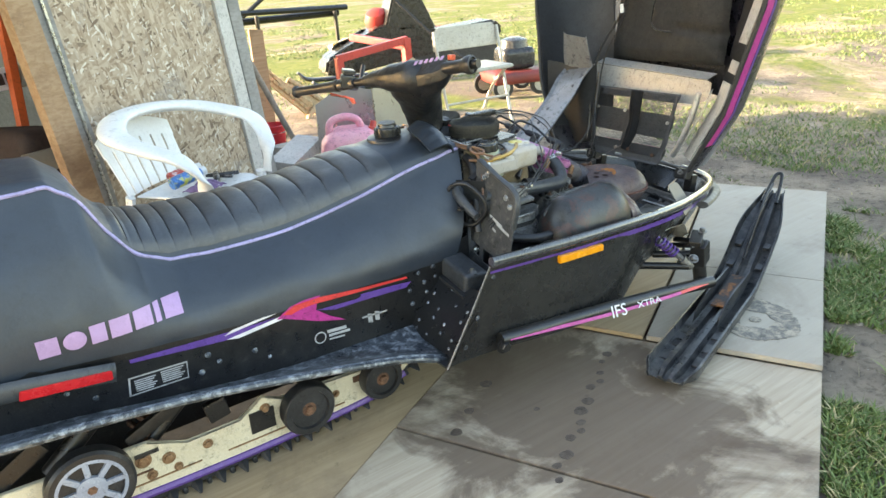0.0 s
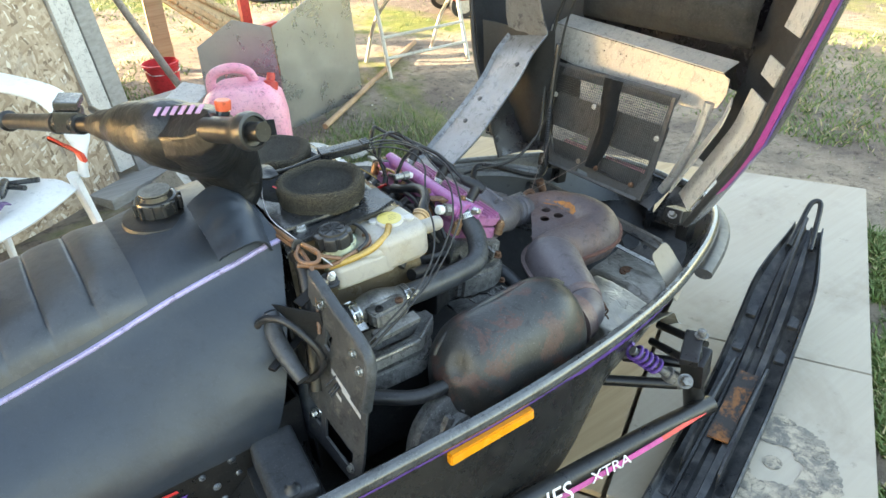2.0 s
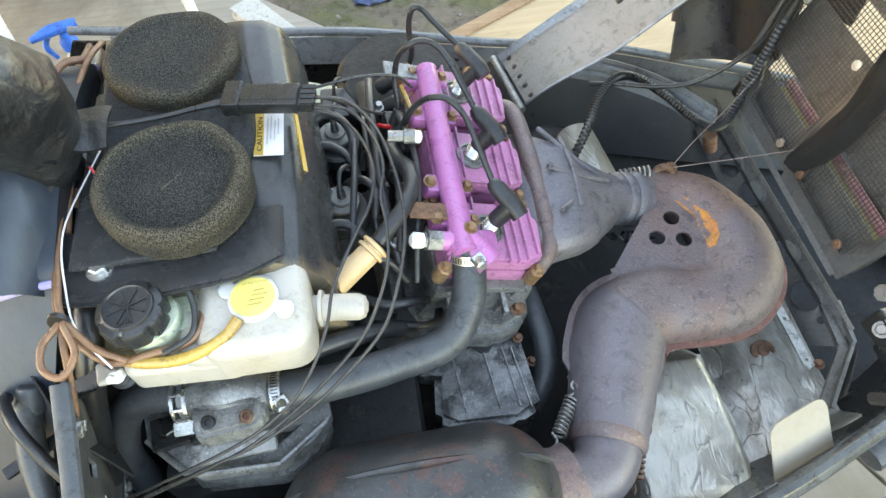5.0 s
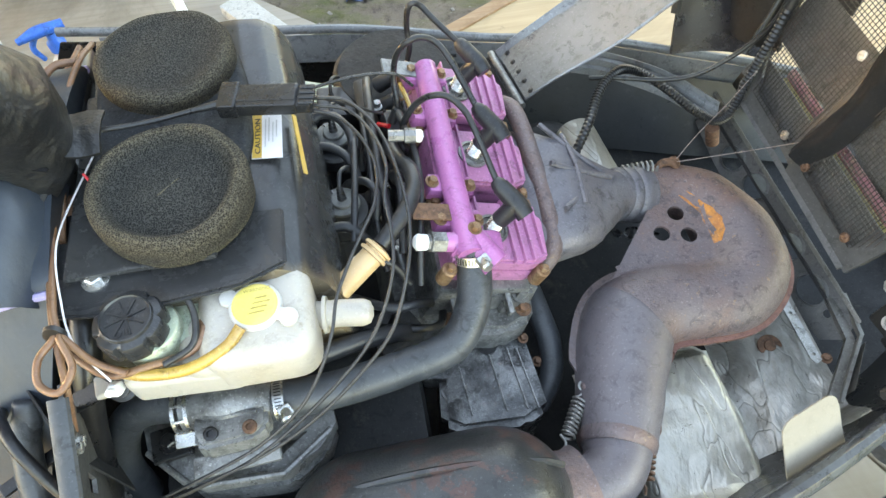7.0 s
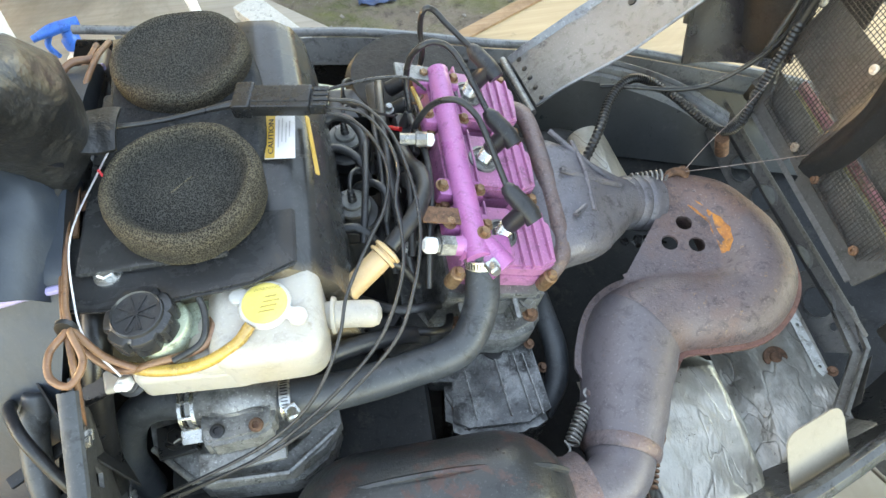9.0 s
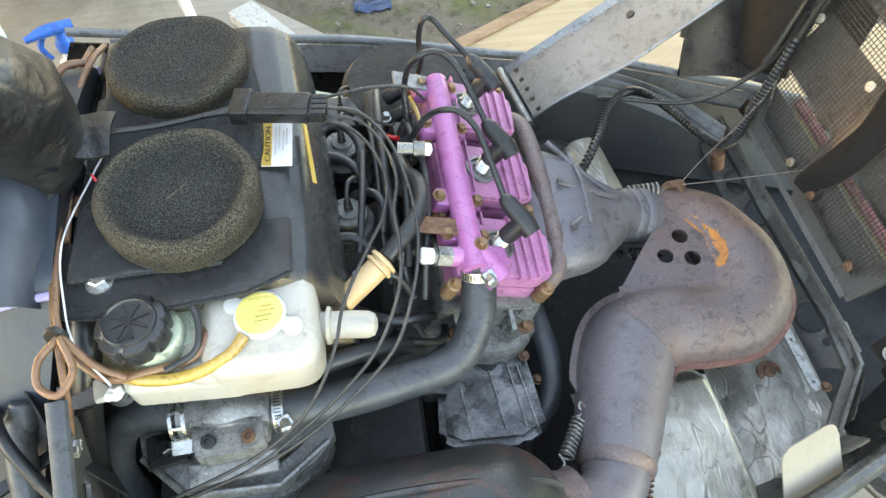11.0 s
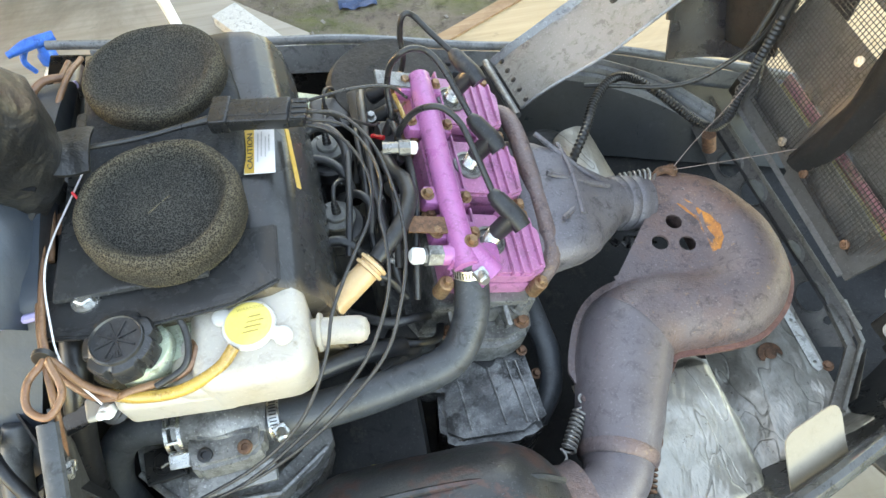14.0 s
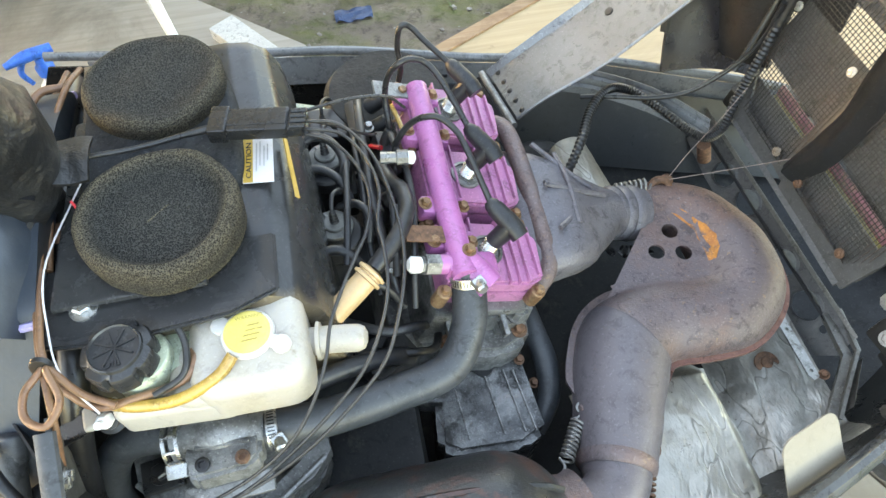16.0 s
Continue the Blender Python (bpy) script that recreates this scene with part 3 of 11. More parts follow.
def osb_material():
    """Pressed wood strands: long flakes lying in several directions, over one another."""
    m = bpy.data.materials.new("weathered_strand_board")
    m.use_nodes = True
    nt = m.node_tree
    b = nt.nodes["Principled BSDF"]
    tc = nt.nodes.new("ShaderNodeTexCoord")
    m0 = nt.nodes.new("ShaderNodeMapping")
    m0.inputs["Rotation"].default_value = (0, 0, radians(-27.6))
    nt.links.new(tc.outputs["Object"], m0.inputs["Vector"])
    dn = nt.nodes.new("ShaderNodeTexNoise")
    dn.inputs["Scale"].default_value, dn.inputs["Detail"].default_value = 16, 5
    nt.links.new(m0.outputs[0], dn.inputs["Vector"])
    warp = nt.nodes.new("ShaderNodeMix")
    warp.data_type = "VECTOR"
    warp.inputs[0].default_value = 0.010
    nt.links.new(m0.outputs[0], warp.inputs[4])
    nt.links.new(dn.outputs["Color"], warp.inputs[5])
    tone, pick = None, None
    for ang, sc, seed in ((12, 1.0, 0.0), (100, 0.9, 2.3), (-38, 0.75, 5.1), (58, 1.0, 7.7), (155, 1.25, 9.2), (82, 1.4, 3.9)):
        mp = nt.nodes.new("ShaderNodeMapping")
        mp.vector_type = "TEXTURE"
        mp.inputs["Location"].default_value = (seed, 0, seed * 0.6)
        mp.inputs["Rotation"].default_value = (0, radians(ang), 0)
        mp.inputs["Scale"].default_value = (0.046 / sc, 1.0, 0.0115 / sc)
        nt.links.new(warp.outputs[1], mp.inputs["Vector"])
        v = nt.nodes.new("ShaderNodeTexVoronoi")
        v.inputs["Scale"].default_value = 1.0
        nt.links.new(mp.outputs[0], v.inputs["Vector"])
        s = nt.nodes.new("ShaderNodeSeparateColor")
        nt.links.new(v.outputs["Color"], s.inputs[0])
        if tone is None:
            tone, pick = s.outputs[0], s.outputs[1]
        else:
            k = ramp(nt, s.outputs[2], 0.68, 0.72)
            mx = nt.nodes.new("ShaderNodeMix")
            nt.links.new(k, mx.inputs[0])
            nt.links.new(tone, mx.inputs[2])
            nt.links.new(s.outputs[0], mx.inputs[3])
            tone = mx.outputs[0]
            my = nt.nodes.new("ShaderNodeMix")
            nt.links.new(k, my.inputs[0])
            nt.links.new(pick, my.inputs[2])
            nt.links.new(s.outputs[1], my.inputs[3])
            pick = my.outputs[0]
    c = mix_rgb(nt, tone, (0.28, 0.20, 0.13), (0.50, 0.405, 0.30))
    c = mix_rgb(nt, ramp(nt, pick, 0.86, 0.95), c, (0.17, 0.12, 0.08))
    c = mix_rgb(nt, ramp(nt, pick, 0.12, 0.05), c, (0.62, 0.57, 0.48))
    c = mix_rgb(nt, ramp(nt, noise_at(nt, 4.5, 7, 0.7, None, 0.6, 2), 0.55, 0.72), c, (0.24, 0.22, 0.2))
    c = mix_rgb(nt, ramp(nt, noise_at(nt, 160, 4, 0.7), 0.62, 0.8), c, (0.13, 0.1, 0.07))
    nt.links.new(c, b.inputs["Base Color"])
    b.inputs["Roughness"].default_value = 0.8
    nt.links.new(bump(nt, tone, 0.5, 0.002, bump(nt, noise_at(nt, 120, 4, 0.7), 0.3, 0.002)), b.inputs["Normal"])
    return m


def leaf_material():
    m = bpy.data.materials.new("grass_blades")
    m.use_nodes = True
    nt = m.node_tree
    b = nt.nodes["Principled BSDF"]
    gi = nt.nodes.new("ShaderNodeNewGeometry")
    c = mix_rgb(nt, ramp(nt, gi.outputs["Random Per Island"], 0.0, 1.0), (0.06, 0.115, 0.022), (0.17, 0.22, 0.06))
    c = mix_rgb(nt, ramp(nt, gi.outputs["Random Per Island"], 0.86, 0.9), c, (0.38, 0.32, 0.16))
    nt.links.new(c, b.inputs["Base Color"])
    b.inputs["Roughness"].default_value = 0.6
    b.inputs["Subsurface Weight"].default_value = 0.0
    return m


M["earth"] = earth_material()
M["grass"] = leaf_material()
M["osb"] = osb_material()
M["ply_light"] = plywood_material("grey_beige_plywood", (0.385, 0.343, 0.28), (0.36, 0.318, 0.256), (0.29, 0.25, 0.2), 1.0)
M["ply_warm"] = plywood_material("tan_plywood", (0.44, 0.33, 0.2), (0.36, 0.26, 0.15), (0.26, 0.19, 0.12), 4.0)
M["ply_dark"] = plywood_material("oil_stained_plywood", (0.47, 0.40, 0.305), (0.38, 0.31, 0.225), (0.21, 0.16, 0.115), 7.0, -62.4, (0.5, 0.7), ((-0.36, -0.60), (0.40, 0.50), (0.105, 0.072, 0.05), 25))
M["ply_grey"] = plywood_material("grey_weathered_plywood", (0.36, 0.32, 0.27), (0.29, 0.255, 0.21), (0.2, 0.175, 0.145), 12.0, 70)
M["lumber"] = plywood_material("raw_lumber", (0.36, 0.24, 0.145), (0.27, 0.165, 0.09), (0.15, 0.08, 0.045), 3.0, 90)
M["greyboard"] = plywood_material("weathered_grey_board", (0.3, 0.29, 0.27), (0.22, 0.21, 0.195), (0.14, 0.135, 0.125), 5.0, 90)
M["whiteboard"] = surface("chalky_white_paint", (0.52, 0.5, 0.46), 0.7, 0, (0.42, 0.4, 0.37), (7, 0.4, 0.7), (0.35, 0.31, 0.26), (24, 0.62, 0.8))
M["shed_wall"] = surface("grey_shed_wall", (0.34, 0.34, 0.325), 0.8, 0, (0.15, 0.15, 0.147), (3, 0.4, 0.7))
M["soot"] = surface("burnt_ring_stain", (0.12, 0.115, 0.105), 0.8, 0, (0.26, 0.23, 0.185), (16, 0.42, 0.66), (0.40, 0.345, 0.265), (26, 0.47, 0.60))


def smooth(a, b, x):
    t = min(1, max(0, (x - a) / (b - a)))
    return t * t * (3 - 2 * t)


def ground_z(x, y):
    return -0.05 + 0.085 * smooth(1.0, 2.2, y) + 0.012 * (noise.noise(Vector((x * 2.2, y * 2.2, 0))) + 0.6 * noise.noise(Vector((x * 6, y * 6, 3)))) * smooth(0.2, 1.2, math.hypot(x - 2.6, y - 3.2) * 0.4 + 0.5)


def build_ground():
    def axis(c):
        out, s, p = [0.0], 0.09, 0.0
        while p < 600:
            p += s
            s *= 1.055 if p > 3 else 1.0
            out.append(p)
        return [c - q for q in out[:0:-1]] + [c + q for q in out]
    xs, ys = axis(1.5), axis(0.5)
    verts = [(x, y, ground_z(x, y)) for x in xs for y in ys]
    n = len(ys)
    faces = [(i * n + j, (i + 1) * n + j, (i + 1) * n + j + 1, i * n + j + 1) for i in range(len(xs) - 1) for j in range(n - 1)]
    me = bpy.data.meshes.new("ground")
    me.from_pydata(verts, [], faces)
    me.polygons.foreach_set("use_smooth", [True] * len(faces))
    me.materials.append(M["earth"])
    tagged(new("ground", me), "bare brown yard earth with worn patches of grass", "ground", kind="structure")


build_ground()

# plywood lies on the earth: a frame of its own, u along the sheets' right edge
PU, PV, PO = Vector((0.886, 0.463, 0)), Vector((-0.463, 0.886, 0)), Vector((0.238, -0.892, 0))


def ply(pts, top, thick, mat, label):
    bm = B()
    prism(bm, pts, PO + Vector((0, 0, top - thick)), PU, PV, (0, 0, thick), 0.0015)
    return solid("plywood_sheet", bm, mat, label, "plywood sheet", "structure")


G = 0.003
ply([(0, 0), (0.56 - G, 0.004), (0.56 - G, 0.47 - G), (0, 0.465 - G)], 0.0, 0.016, M["ply_light"], "grey-beige plywood sheet laid on the earth, soot ring on top")
ply([(0.56 + G, 0.004), (1.56, 0.0), (1.565, 0.5 - G), (0.56 + G, 0.47 - G)], -0.002, 0.016, M["ply_light"], "grey-beige plywood sheet laid on the earth, weathered")
ply([(0, 0.47 + G), (0.56, 0.475 + G), (1.56, 0.505 + G), (1.58, 1.57), (0.02, 1.57)], -0.004, 0.014, M["ply_warm"], "tan plywood sheet under the snowmobile's nose")
ply([(-0.643 + G, 0), (-0.004, 0), (-0.004, 0.95 - G), (-0.643 + G, 0.95 - G)], -0.018, 0.014, M["ply_dark"], "oil-stained brown plywood sheet on the earth")
ply([(-1.9, 0), (-0.643 - G, 0), (-0.643 - G, 0.95 - G), (-1.9, 0.93 - G)], -0.019, 0.014, M["ply_dark"], "oil-stained brown plywood sheet on the earth")
# the sheet beneath the track has its sunlit tone put into the colour
ply([(-1.9, 0.93 + G), (-0.004, 0.95 + G), (-0.004, 2.0), (-1.9, 2.0)], -0.020, 0.014, M["ply_warm"], "plywood sheet beneath the track, coloured a sunlit tan")

bm = B()
prism(bm, [(-0.20, 0.90), (-0.70, 1.37), (-1.6, 1.2), (-2.6, 0.7), (-2.4, 0.0), (-0.7, 0.42), (-0.35, 0.62)], (0, 0, -0.016), (1, 0, 0), (0, 1, 0), (0, 0, 0.018), 0.0015)
solid("plywood_sheet", bm, M["ply_grey"], "grey weathered plywood apron in front of the shed", "plywood sheet", "structure")

# raw edge strip of the tan sheet and a pale worn strip across the sheet behind the ski
bm = B()
prism(bm, [(0.62, 1.545), (1.5, 1.545), (1.5, 1.58), (0.62, 1.58)], PO + Vector((0, 0, -0.004)), PU, PV, (0, 0, 0.006), 0.001)
solid("plywood_sheet_edge", bm, M["lumber"], "orange raw lumber strip along the plywood edge", "lumber strip", "structure")


def soot_ring():
    """A burnt ring with a pale middle, an uneven blot lying on the sheet."""
    bm = B()
    o = Vector((0.335, -0.634, 0.0012))
    n = 150
    outer, inner = [], []
    for i in range(n):
        a = 2 * math.pi * i / n
        r = 0.125 * (1 + 0.16 * noise.noise(Vector((math.cos(a) * 1.3, math.sin(a) * 1.3, 2))) + 0.2 * max(0, math.cos(a - 0.5)) + 0.05 * noise.noise(Vector((math.cos(a) * 9, math.sin(a) * 9, 5))) + 0.05 * noise.noise(Vector((math.cos(a) * 30, math.sin(a) * 30, 5))))
        outer.append((math.cos(a) * r, math.sin(a) * r))
        q = 0.052 * (1 + 0.3 * noise.noise(Vector((math.cos(a) * 1.7, math.sin(a) * 1.7, 7))) + 0.06 * noise.noise(Vector((math.cos(a) * 12, math.sin(a) * 12, 1))))
        inner.append((math.cos(a) * q, math.sin(a) * q))
    holed(bm, outer, [inner], o, PU, PV, (0, 0, 0.0006))
    lathe(bm, o, (0, 0, 1), [(0.018, 0), (0.018, 0.0006)], 14)
    return solid("soot_stain", bm, M["soot"], "dark burnt ring stain on pale plywood", "stain", "structure")


soot_ring()
M["oil"] = surface("dark_oil_spot", (0.075, 0.055, 0.042), 0.6, 0, (0.105, 0.08, 0.06), (60, 0.42, 0.6), (0.14, 0.11, 0.08), (90, 0.55, 0.7))
rnd = random.Random(5)
for sx, sy, rr in ((-0.117, -0.460, 0.015), (-0.158, -0.477, 0.010), (-0.204, -0.514, 0.011), (-0.235, -0.543, 0.011), (-0.274, -0.545, 0.014), (-0.326, -0.585, 0.017), (-0.369, -0.603, 0.019), (-0.404, -0.637, 0.013), (-0.428, -0.661, 0.011), (-0.465, -0.664, 0.014), (-0.516, -0.702, 0.018), (-0.449, -0.525, 0.009), (-0.560, -0.715, 0.012), (-0.588, -0.753, 0.010), (-0.478, -0.350, 0.018), (-0.588, -0.419, 0.014), (-0.664, -0.468, 0.016)):
    bm = B()
    n = 26
    ang0 = rnd.uniform(0, 9)
    edge = [(rr * (1 + 0.22 * noise.noise(Vector((math.cos(2 * math.pi * k / n) * 1.6, math.sin(2 * math.pi * k / n) * 1.6, ang0)))) * math.cos(2 * math.pi * k / n), rr * 0.85 * (1 + 0.22 * noise.noise(Vector((math.cos(2 * math.pi * k / n) * 1.6, math.sin(2 * math.pi * k / n) * 1.6, ang0 + 3)))) * math.sin(2 * math.pi * k / n)) for k in range(n)]
    prism(bm, edge, (sx, sy, -0.0182), (1, 0, 0), (0, 1, 0), (0, 0, 0.0007))
    solid("oil_spot", bm, M["oil"], "dark oil drip spot on the stained plywood", "stain", group="oil drips under the belly pan")


def build_grass():
    """Grass blades and tufts, thick where the yard is green."""
    rng = np.random.default_rng(4)
    verts, faces = [], []

    def blade(x, y, h, w, lean):
        a, b = rng.uniform(0, 6.283), rng.uniform(0, 6.283)
        dx, dy = math.cos(a) * w, math.sin(a) * w
        lx, ly = math.cos(b) * lean * h, math.sin(b) * lean * h
        z = ground_z(x, y) - 0.004
        i = len(verts)
        verts.extend([(x - dx, y - dy, z), (x + dx, y + dy, z), (x + dx * 0.7 + lx * 0.4, y + dy * 0.7 + ly * 0.4, z + h * 0.6), (x - dx * 0.7 + lx * 0.4, y - dy * 0.7 + ly * 0.4, z + h * 0.6), (x + lx, y + ly, z + h)])
        faces.extend([(i, i + 1, i + 2, i + 3), (i + 3, i + 2, i + 4)])

    def on_ply(x, y):
        d = Vector((x, y, 0)) - PO
        u, v = d.dot(PU), d.dot(PV)
        return -2.0 < u < 1.60 and -0.01 < v < 2.05 and not (u > 0.02 and v > 1.6)
    # near the sheets, thick at their right edge
    for _ in range(70000):
        x, y = rng.uniform(-0.6, 3.6), rng.uniform(-2.3, 1.6)
        if on_ply(x, y) or (x < 0.4 and y > 0.7):
            continue
        d = Vector((x, y, 0)) - PO
        edge = math.exp(-max(0, -d.dot(PV)) * 1.8) if -0.3 < d.dot(PU) < 1.35 and d.dot(PV) < 0 else 0
        g = noise.noise(Vector((x * 1.3, y * 1.3, 9))) + 0.6 * noise.noise(Vector((x * 4, y * 4, 2)))
        if rng.uniform(0, 1) < 0.03 + 0.9 * edge * (g > -0.12) + 0.4 * (g > 0.3):
            blade(x, y, rng.uniform(0.010, 0.028) * (1 + 0.5 * edge), rng.uniform(0.0016, 0.0038), rng.uniform(0.5, 1.7))
    # rank green strip along the sheets' right edge
    for _ in range(15000):
        u, v = rng.uniform(-0.9, 1.45), -abs(rng.normal(0, 0.10)) - 0.012
        p = PO + PU * u + PV * v
        if noise.noise(Vector((p.x * 5, p.y * 5, 4))) > -0.05:
            blade(p.x, p.y, rng.uniform(0.012, 0.036), rng.uniform(0.0018, 0.0044), rng.uniform(0.5, 1.6))
    # tufts further off
    for _ in range(52000):
        r = 2.0 + 14.0 * rng.uniform(0, 1) ** 1.6
        a = radians(rng.uniform(-35, 110))
        x, y = r * math.cos(a), r * math.sin(a)
        if on_ply(x, y) or (y > 0.8 and x < 1.6 and y < 2.4):
            continue
        g = noise.noise(Vector((x * 0.55, y * 0.55, 9))) + 0.5 * noise.noise(Vector((x * 2, y * 2, 2)))
        if g > -0.05 + 0.35 * (1 - smooth(1.4, 5.0, math.hypot(x - 0.6, y - 0.9))) or rng.uniform(0, 1) < 0.05:
            for _k in range(2):
                blade(x + rng.uniform(-0.03, 0.03), y + rng.uniform(-0.03, 0.03), rng.uniform(0.012, 0.035), 0.002 + r * 0.0006, rng.uniform(0.5, 1.5))
    # the small green patch beyond the drums
    for _ in range(2600):
        x, y = 0.62 + rng.normal(0, 0.16), 1.33 + rng.normal(0, 0.16)
        blade(x, y, rng.uniform(0.02, 0.05), 0.0018, rng.uniform(0.3, 0.9))
    me = bpy.data.meshes.new("grass")
    me.from_pydata(verts, [], faces)
    me.materials.append(M["grass"])
    tagged(new("grass", me), "short patchy green and straw-coloured lawn grass", "grass", kind="stuff")


build_grass()


def build_litter():
    """Pebbles, chips and straw strewn over the earth beside the sheets."""
    rng = random.Random(8)
    bm = B()
    for _ in range(420):
        if rng.random() < 0.5:
            x, y = rng.uniform(-0.2, 1.0), rng.uniform(0.9, 2.4)
        else:
            x, y = rng.uniform(0.2, 3.2), rng.uniform(-2.0, 0.6)
            d = Vector((x, y, 0)) - PO
            if -2 < d.dot(PU) < 1.6 and d.dot(PV) > -0.02:
                continue
        s = rng.uniform(0.003, 0.012)
        box(bm, (x, y, ground_z(x, y) + s * 0.2), (s * rng.uniform(0.8, 2.2), s, s * 0.6), (rng.uniform(-20, 20), rng.uniform(-20, 20), rng.uniform(0, 180)))
    me_mat = surface("pebbles_and_chips", (0.3, 0.27, 0.23), 0.85, 0, (0.16, 0.13, 0.1), (30, 0.4, 0.6), (0.5, 0.47, 0.42), (40, 0.6, 0.64))
    solid("litter", bm, me_mat, "small stones and wood chips on bare earth", "gravel", "stuff")
    for x, y, s in ((0.95, -1.22, 0.045), (1.25, -1.1, 0.035), (0.62, -1.3, 0.04), (2.05, -0.5, 0.035)):
        bm = B()
        bmesh.ops.create_icosphere(bm, subdivisions=3, radius=s, matrix=Matrix.Translation((x, y, ground_z(x, y) + 0.02)) @ Matrix.Diagonal((1.3, 0.8, 0.5, 1)))
        for v in bm.verts:
            v.co += Vector((1, 1, 0.6)) * 0.35 * s * noise.noise(v.co * 60)
        solid("crumpled_paper", bm, M["white"], "crumpled scrap of white paper in the grass", "litter", group="paper scraps", angle=15)


build_litter()

# ---- shed at the back: open bay, strand-board panel, post; it leans a little ----
WU, WV, WO = Vector((-0.886, -0.463, 0)), Vector((-0.463, 0.886, 0)), Vector((-0.205, 1.73, -0.03))
LEANING = 0.085


def wall_box(k0, k1, d0, d1, z0, z1, mat, name, label="", parent=None, bev=0.004, category="", kind=""):
    bm = B()
    box(bm, ((k0 + k1) / 2, (d0 + d1) / 2, (z0 + z1) / 2), (k1 - k0, d1 - d0, z1 - z0), (0, 0, 0), bev)
    for v in bm.verts:
        k, d, z = v.co
        v.co = WO + WU * (k + LEANING * z) + WV * d + Vector((0, 0, z))
    ob = part(name, bm, mat, parent, "" if category else label)
    if category:
        tagged(ob, label, category, kind=kind)
    return ob


wall_box(0.0, 0.075, 0.0, 0.09, 0.03, 2.95, M["greyboard"], "post", "grey weathered round-edged shed post", None, 0.014, "post", "structure")
wall_box(0.078, 0.15, 0.005, 0.03, 0.09, 2.95, M["whiteboard"], "trim", "chalky white-painted trim board beside the post", None, 0.003, "trim board", "structure")
wall_box(0.153, 0.93, 0.02, 0.032, 0.02, 2.95, M["osb"], "wall_panel", "bare weathered strand-board wall panel", None, 0.002, "wall panel", "structure")
wall_box(0.932, 1.0, 0.004, 0.03, 0.02, 2.95, M["greyboard"], "hinge_board", "grey board with a long steel hinge", None, 0.002, "trim board", "structure")
hinge = wall_box(0.955, 0.966, -0.006, 0.003, 0.05, 2.9, M["steel"], "piano_hinge", "thin steel piano hinge on the shed board", None, 0.002, "hinge", "structure")
wall_box(1.002, 1.10, -0.02, 0.03, 0.0, 2.95, M["lumber"], "stud", "raw orange-brown lumber stud at the shed opening", None, 0.004, "stud", "structure")
wall_box(-0.06, 0.30, -0.10, 0.16, -0.02, 0.06, M["greyboard"], "sill_block", "weathered grey timber block under the post", None, 0.01, "timber block", "structure")
# back walls and roof added to shade the sled; low gap passes a sun patch
wall_box(-0.05, 3.02, 2.55, 2.62, 0.0, 2.95, M["shed_wall"], "wall_back", "plain grey back wall added to shade the snowmobile", None, 0.002, "wall", "structure")
wall_box(3.022, 5.2, 2.55, 2.62, 1.35, 2.95, M["shed_wall"], "sun_gap_wall", "added unseen wall over a low gap that lets sun through", None, 0.002, "wall", "structure")
wall_box(0.0, 0.06, 0.1, 2.55, 0.0, 2.95, M["shed_wall"], "wall_side", "plain grey shed side wall", None, 0.002, "wall", "structure")
wall_box(-0.15, 5.2, -0.12, 2.68, 2.96, 3.02, M["shed_wall"], "ceiling", "plain roof added above the bay, out of view", None, 0.002, "roof", "structure")
bm = B()
prism(bm, [(0.2, 0.12), (5.2, 0.12), (5.2, 2.6), (0.2, 2.6)], WO + Vector((0, 0, 0.0)), WU, WV, (0, 0, 0.016), 0.001)
solid("floor", bm, M["ply_grey"], "bare grey shed floor in shade", "floor", "structure")

# ---- the snowmobile: x ahead, y to its left ----
YC = -0.03
sled = thing("snowmobile", (-0.6, YC, -0.02), "black and purple snowmobile with its hood raised on plywood sheets", "snowmobile")

# seat: stations of (x at the top, x at the bottom, bottom, piping height, crown height)
SEAT = [(-0.398, -0.505, 0.352, 0.600, 0.628), (-0.43, -0.53, 0.352, 0.597, 0.634), (-0.47, -0.56, 0.352, 0.590, 0.637), (-0.55, -0.61, 0.352, 0.573, 0.633), (-0.69, -0.70, 0.352, 0.540, 0.608),
        (-0.82, -0.82, 0.358, 0.518, 0.590), (-0.95, -0.95, 0.360, 0.505, 0.581), (-1.08, -1.08, 0.363, 0.501, 0.581), (-1.17, -1.17, 0.370, 0.508, 0.584), (-1.235, -1.23, 0.376, 0.540, 0.592),
        (-1.28, -1.27, 0.380, 0.610, 0.628), (-1.315, -1.30, 0.384, 0.685, 0.70), (-1.36, -1.34, 0.388, 0.716, 0.742), (-1.45, -1.42, 0.398, 0.712, 0.752), (-1.6, -1.58, 0.405, 0.69, 0.74), (-1.75, -1.74, 0.41, 0.64, 0.70), (-1.84, -1.84, 0.42, 0.52, 0.56)]


def seat_at(s):
    """The station at s in 0..1 along the seat."""
    x = s * (len(SEAT) - 1)
    i = min(int(x), len(SEAT) - 2)
    f = x - i
    return [a * (1 - f) + b * f for a, b in zip(SEAT[i], SEAT[i + 1])]


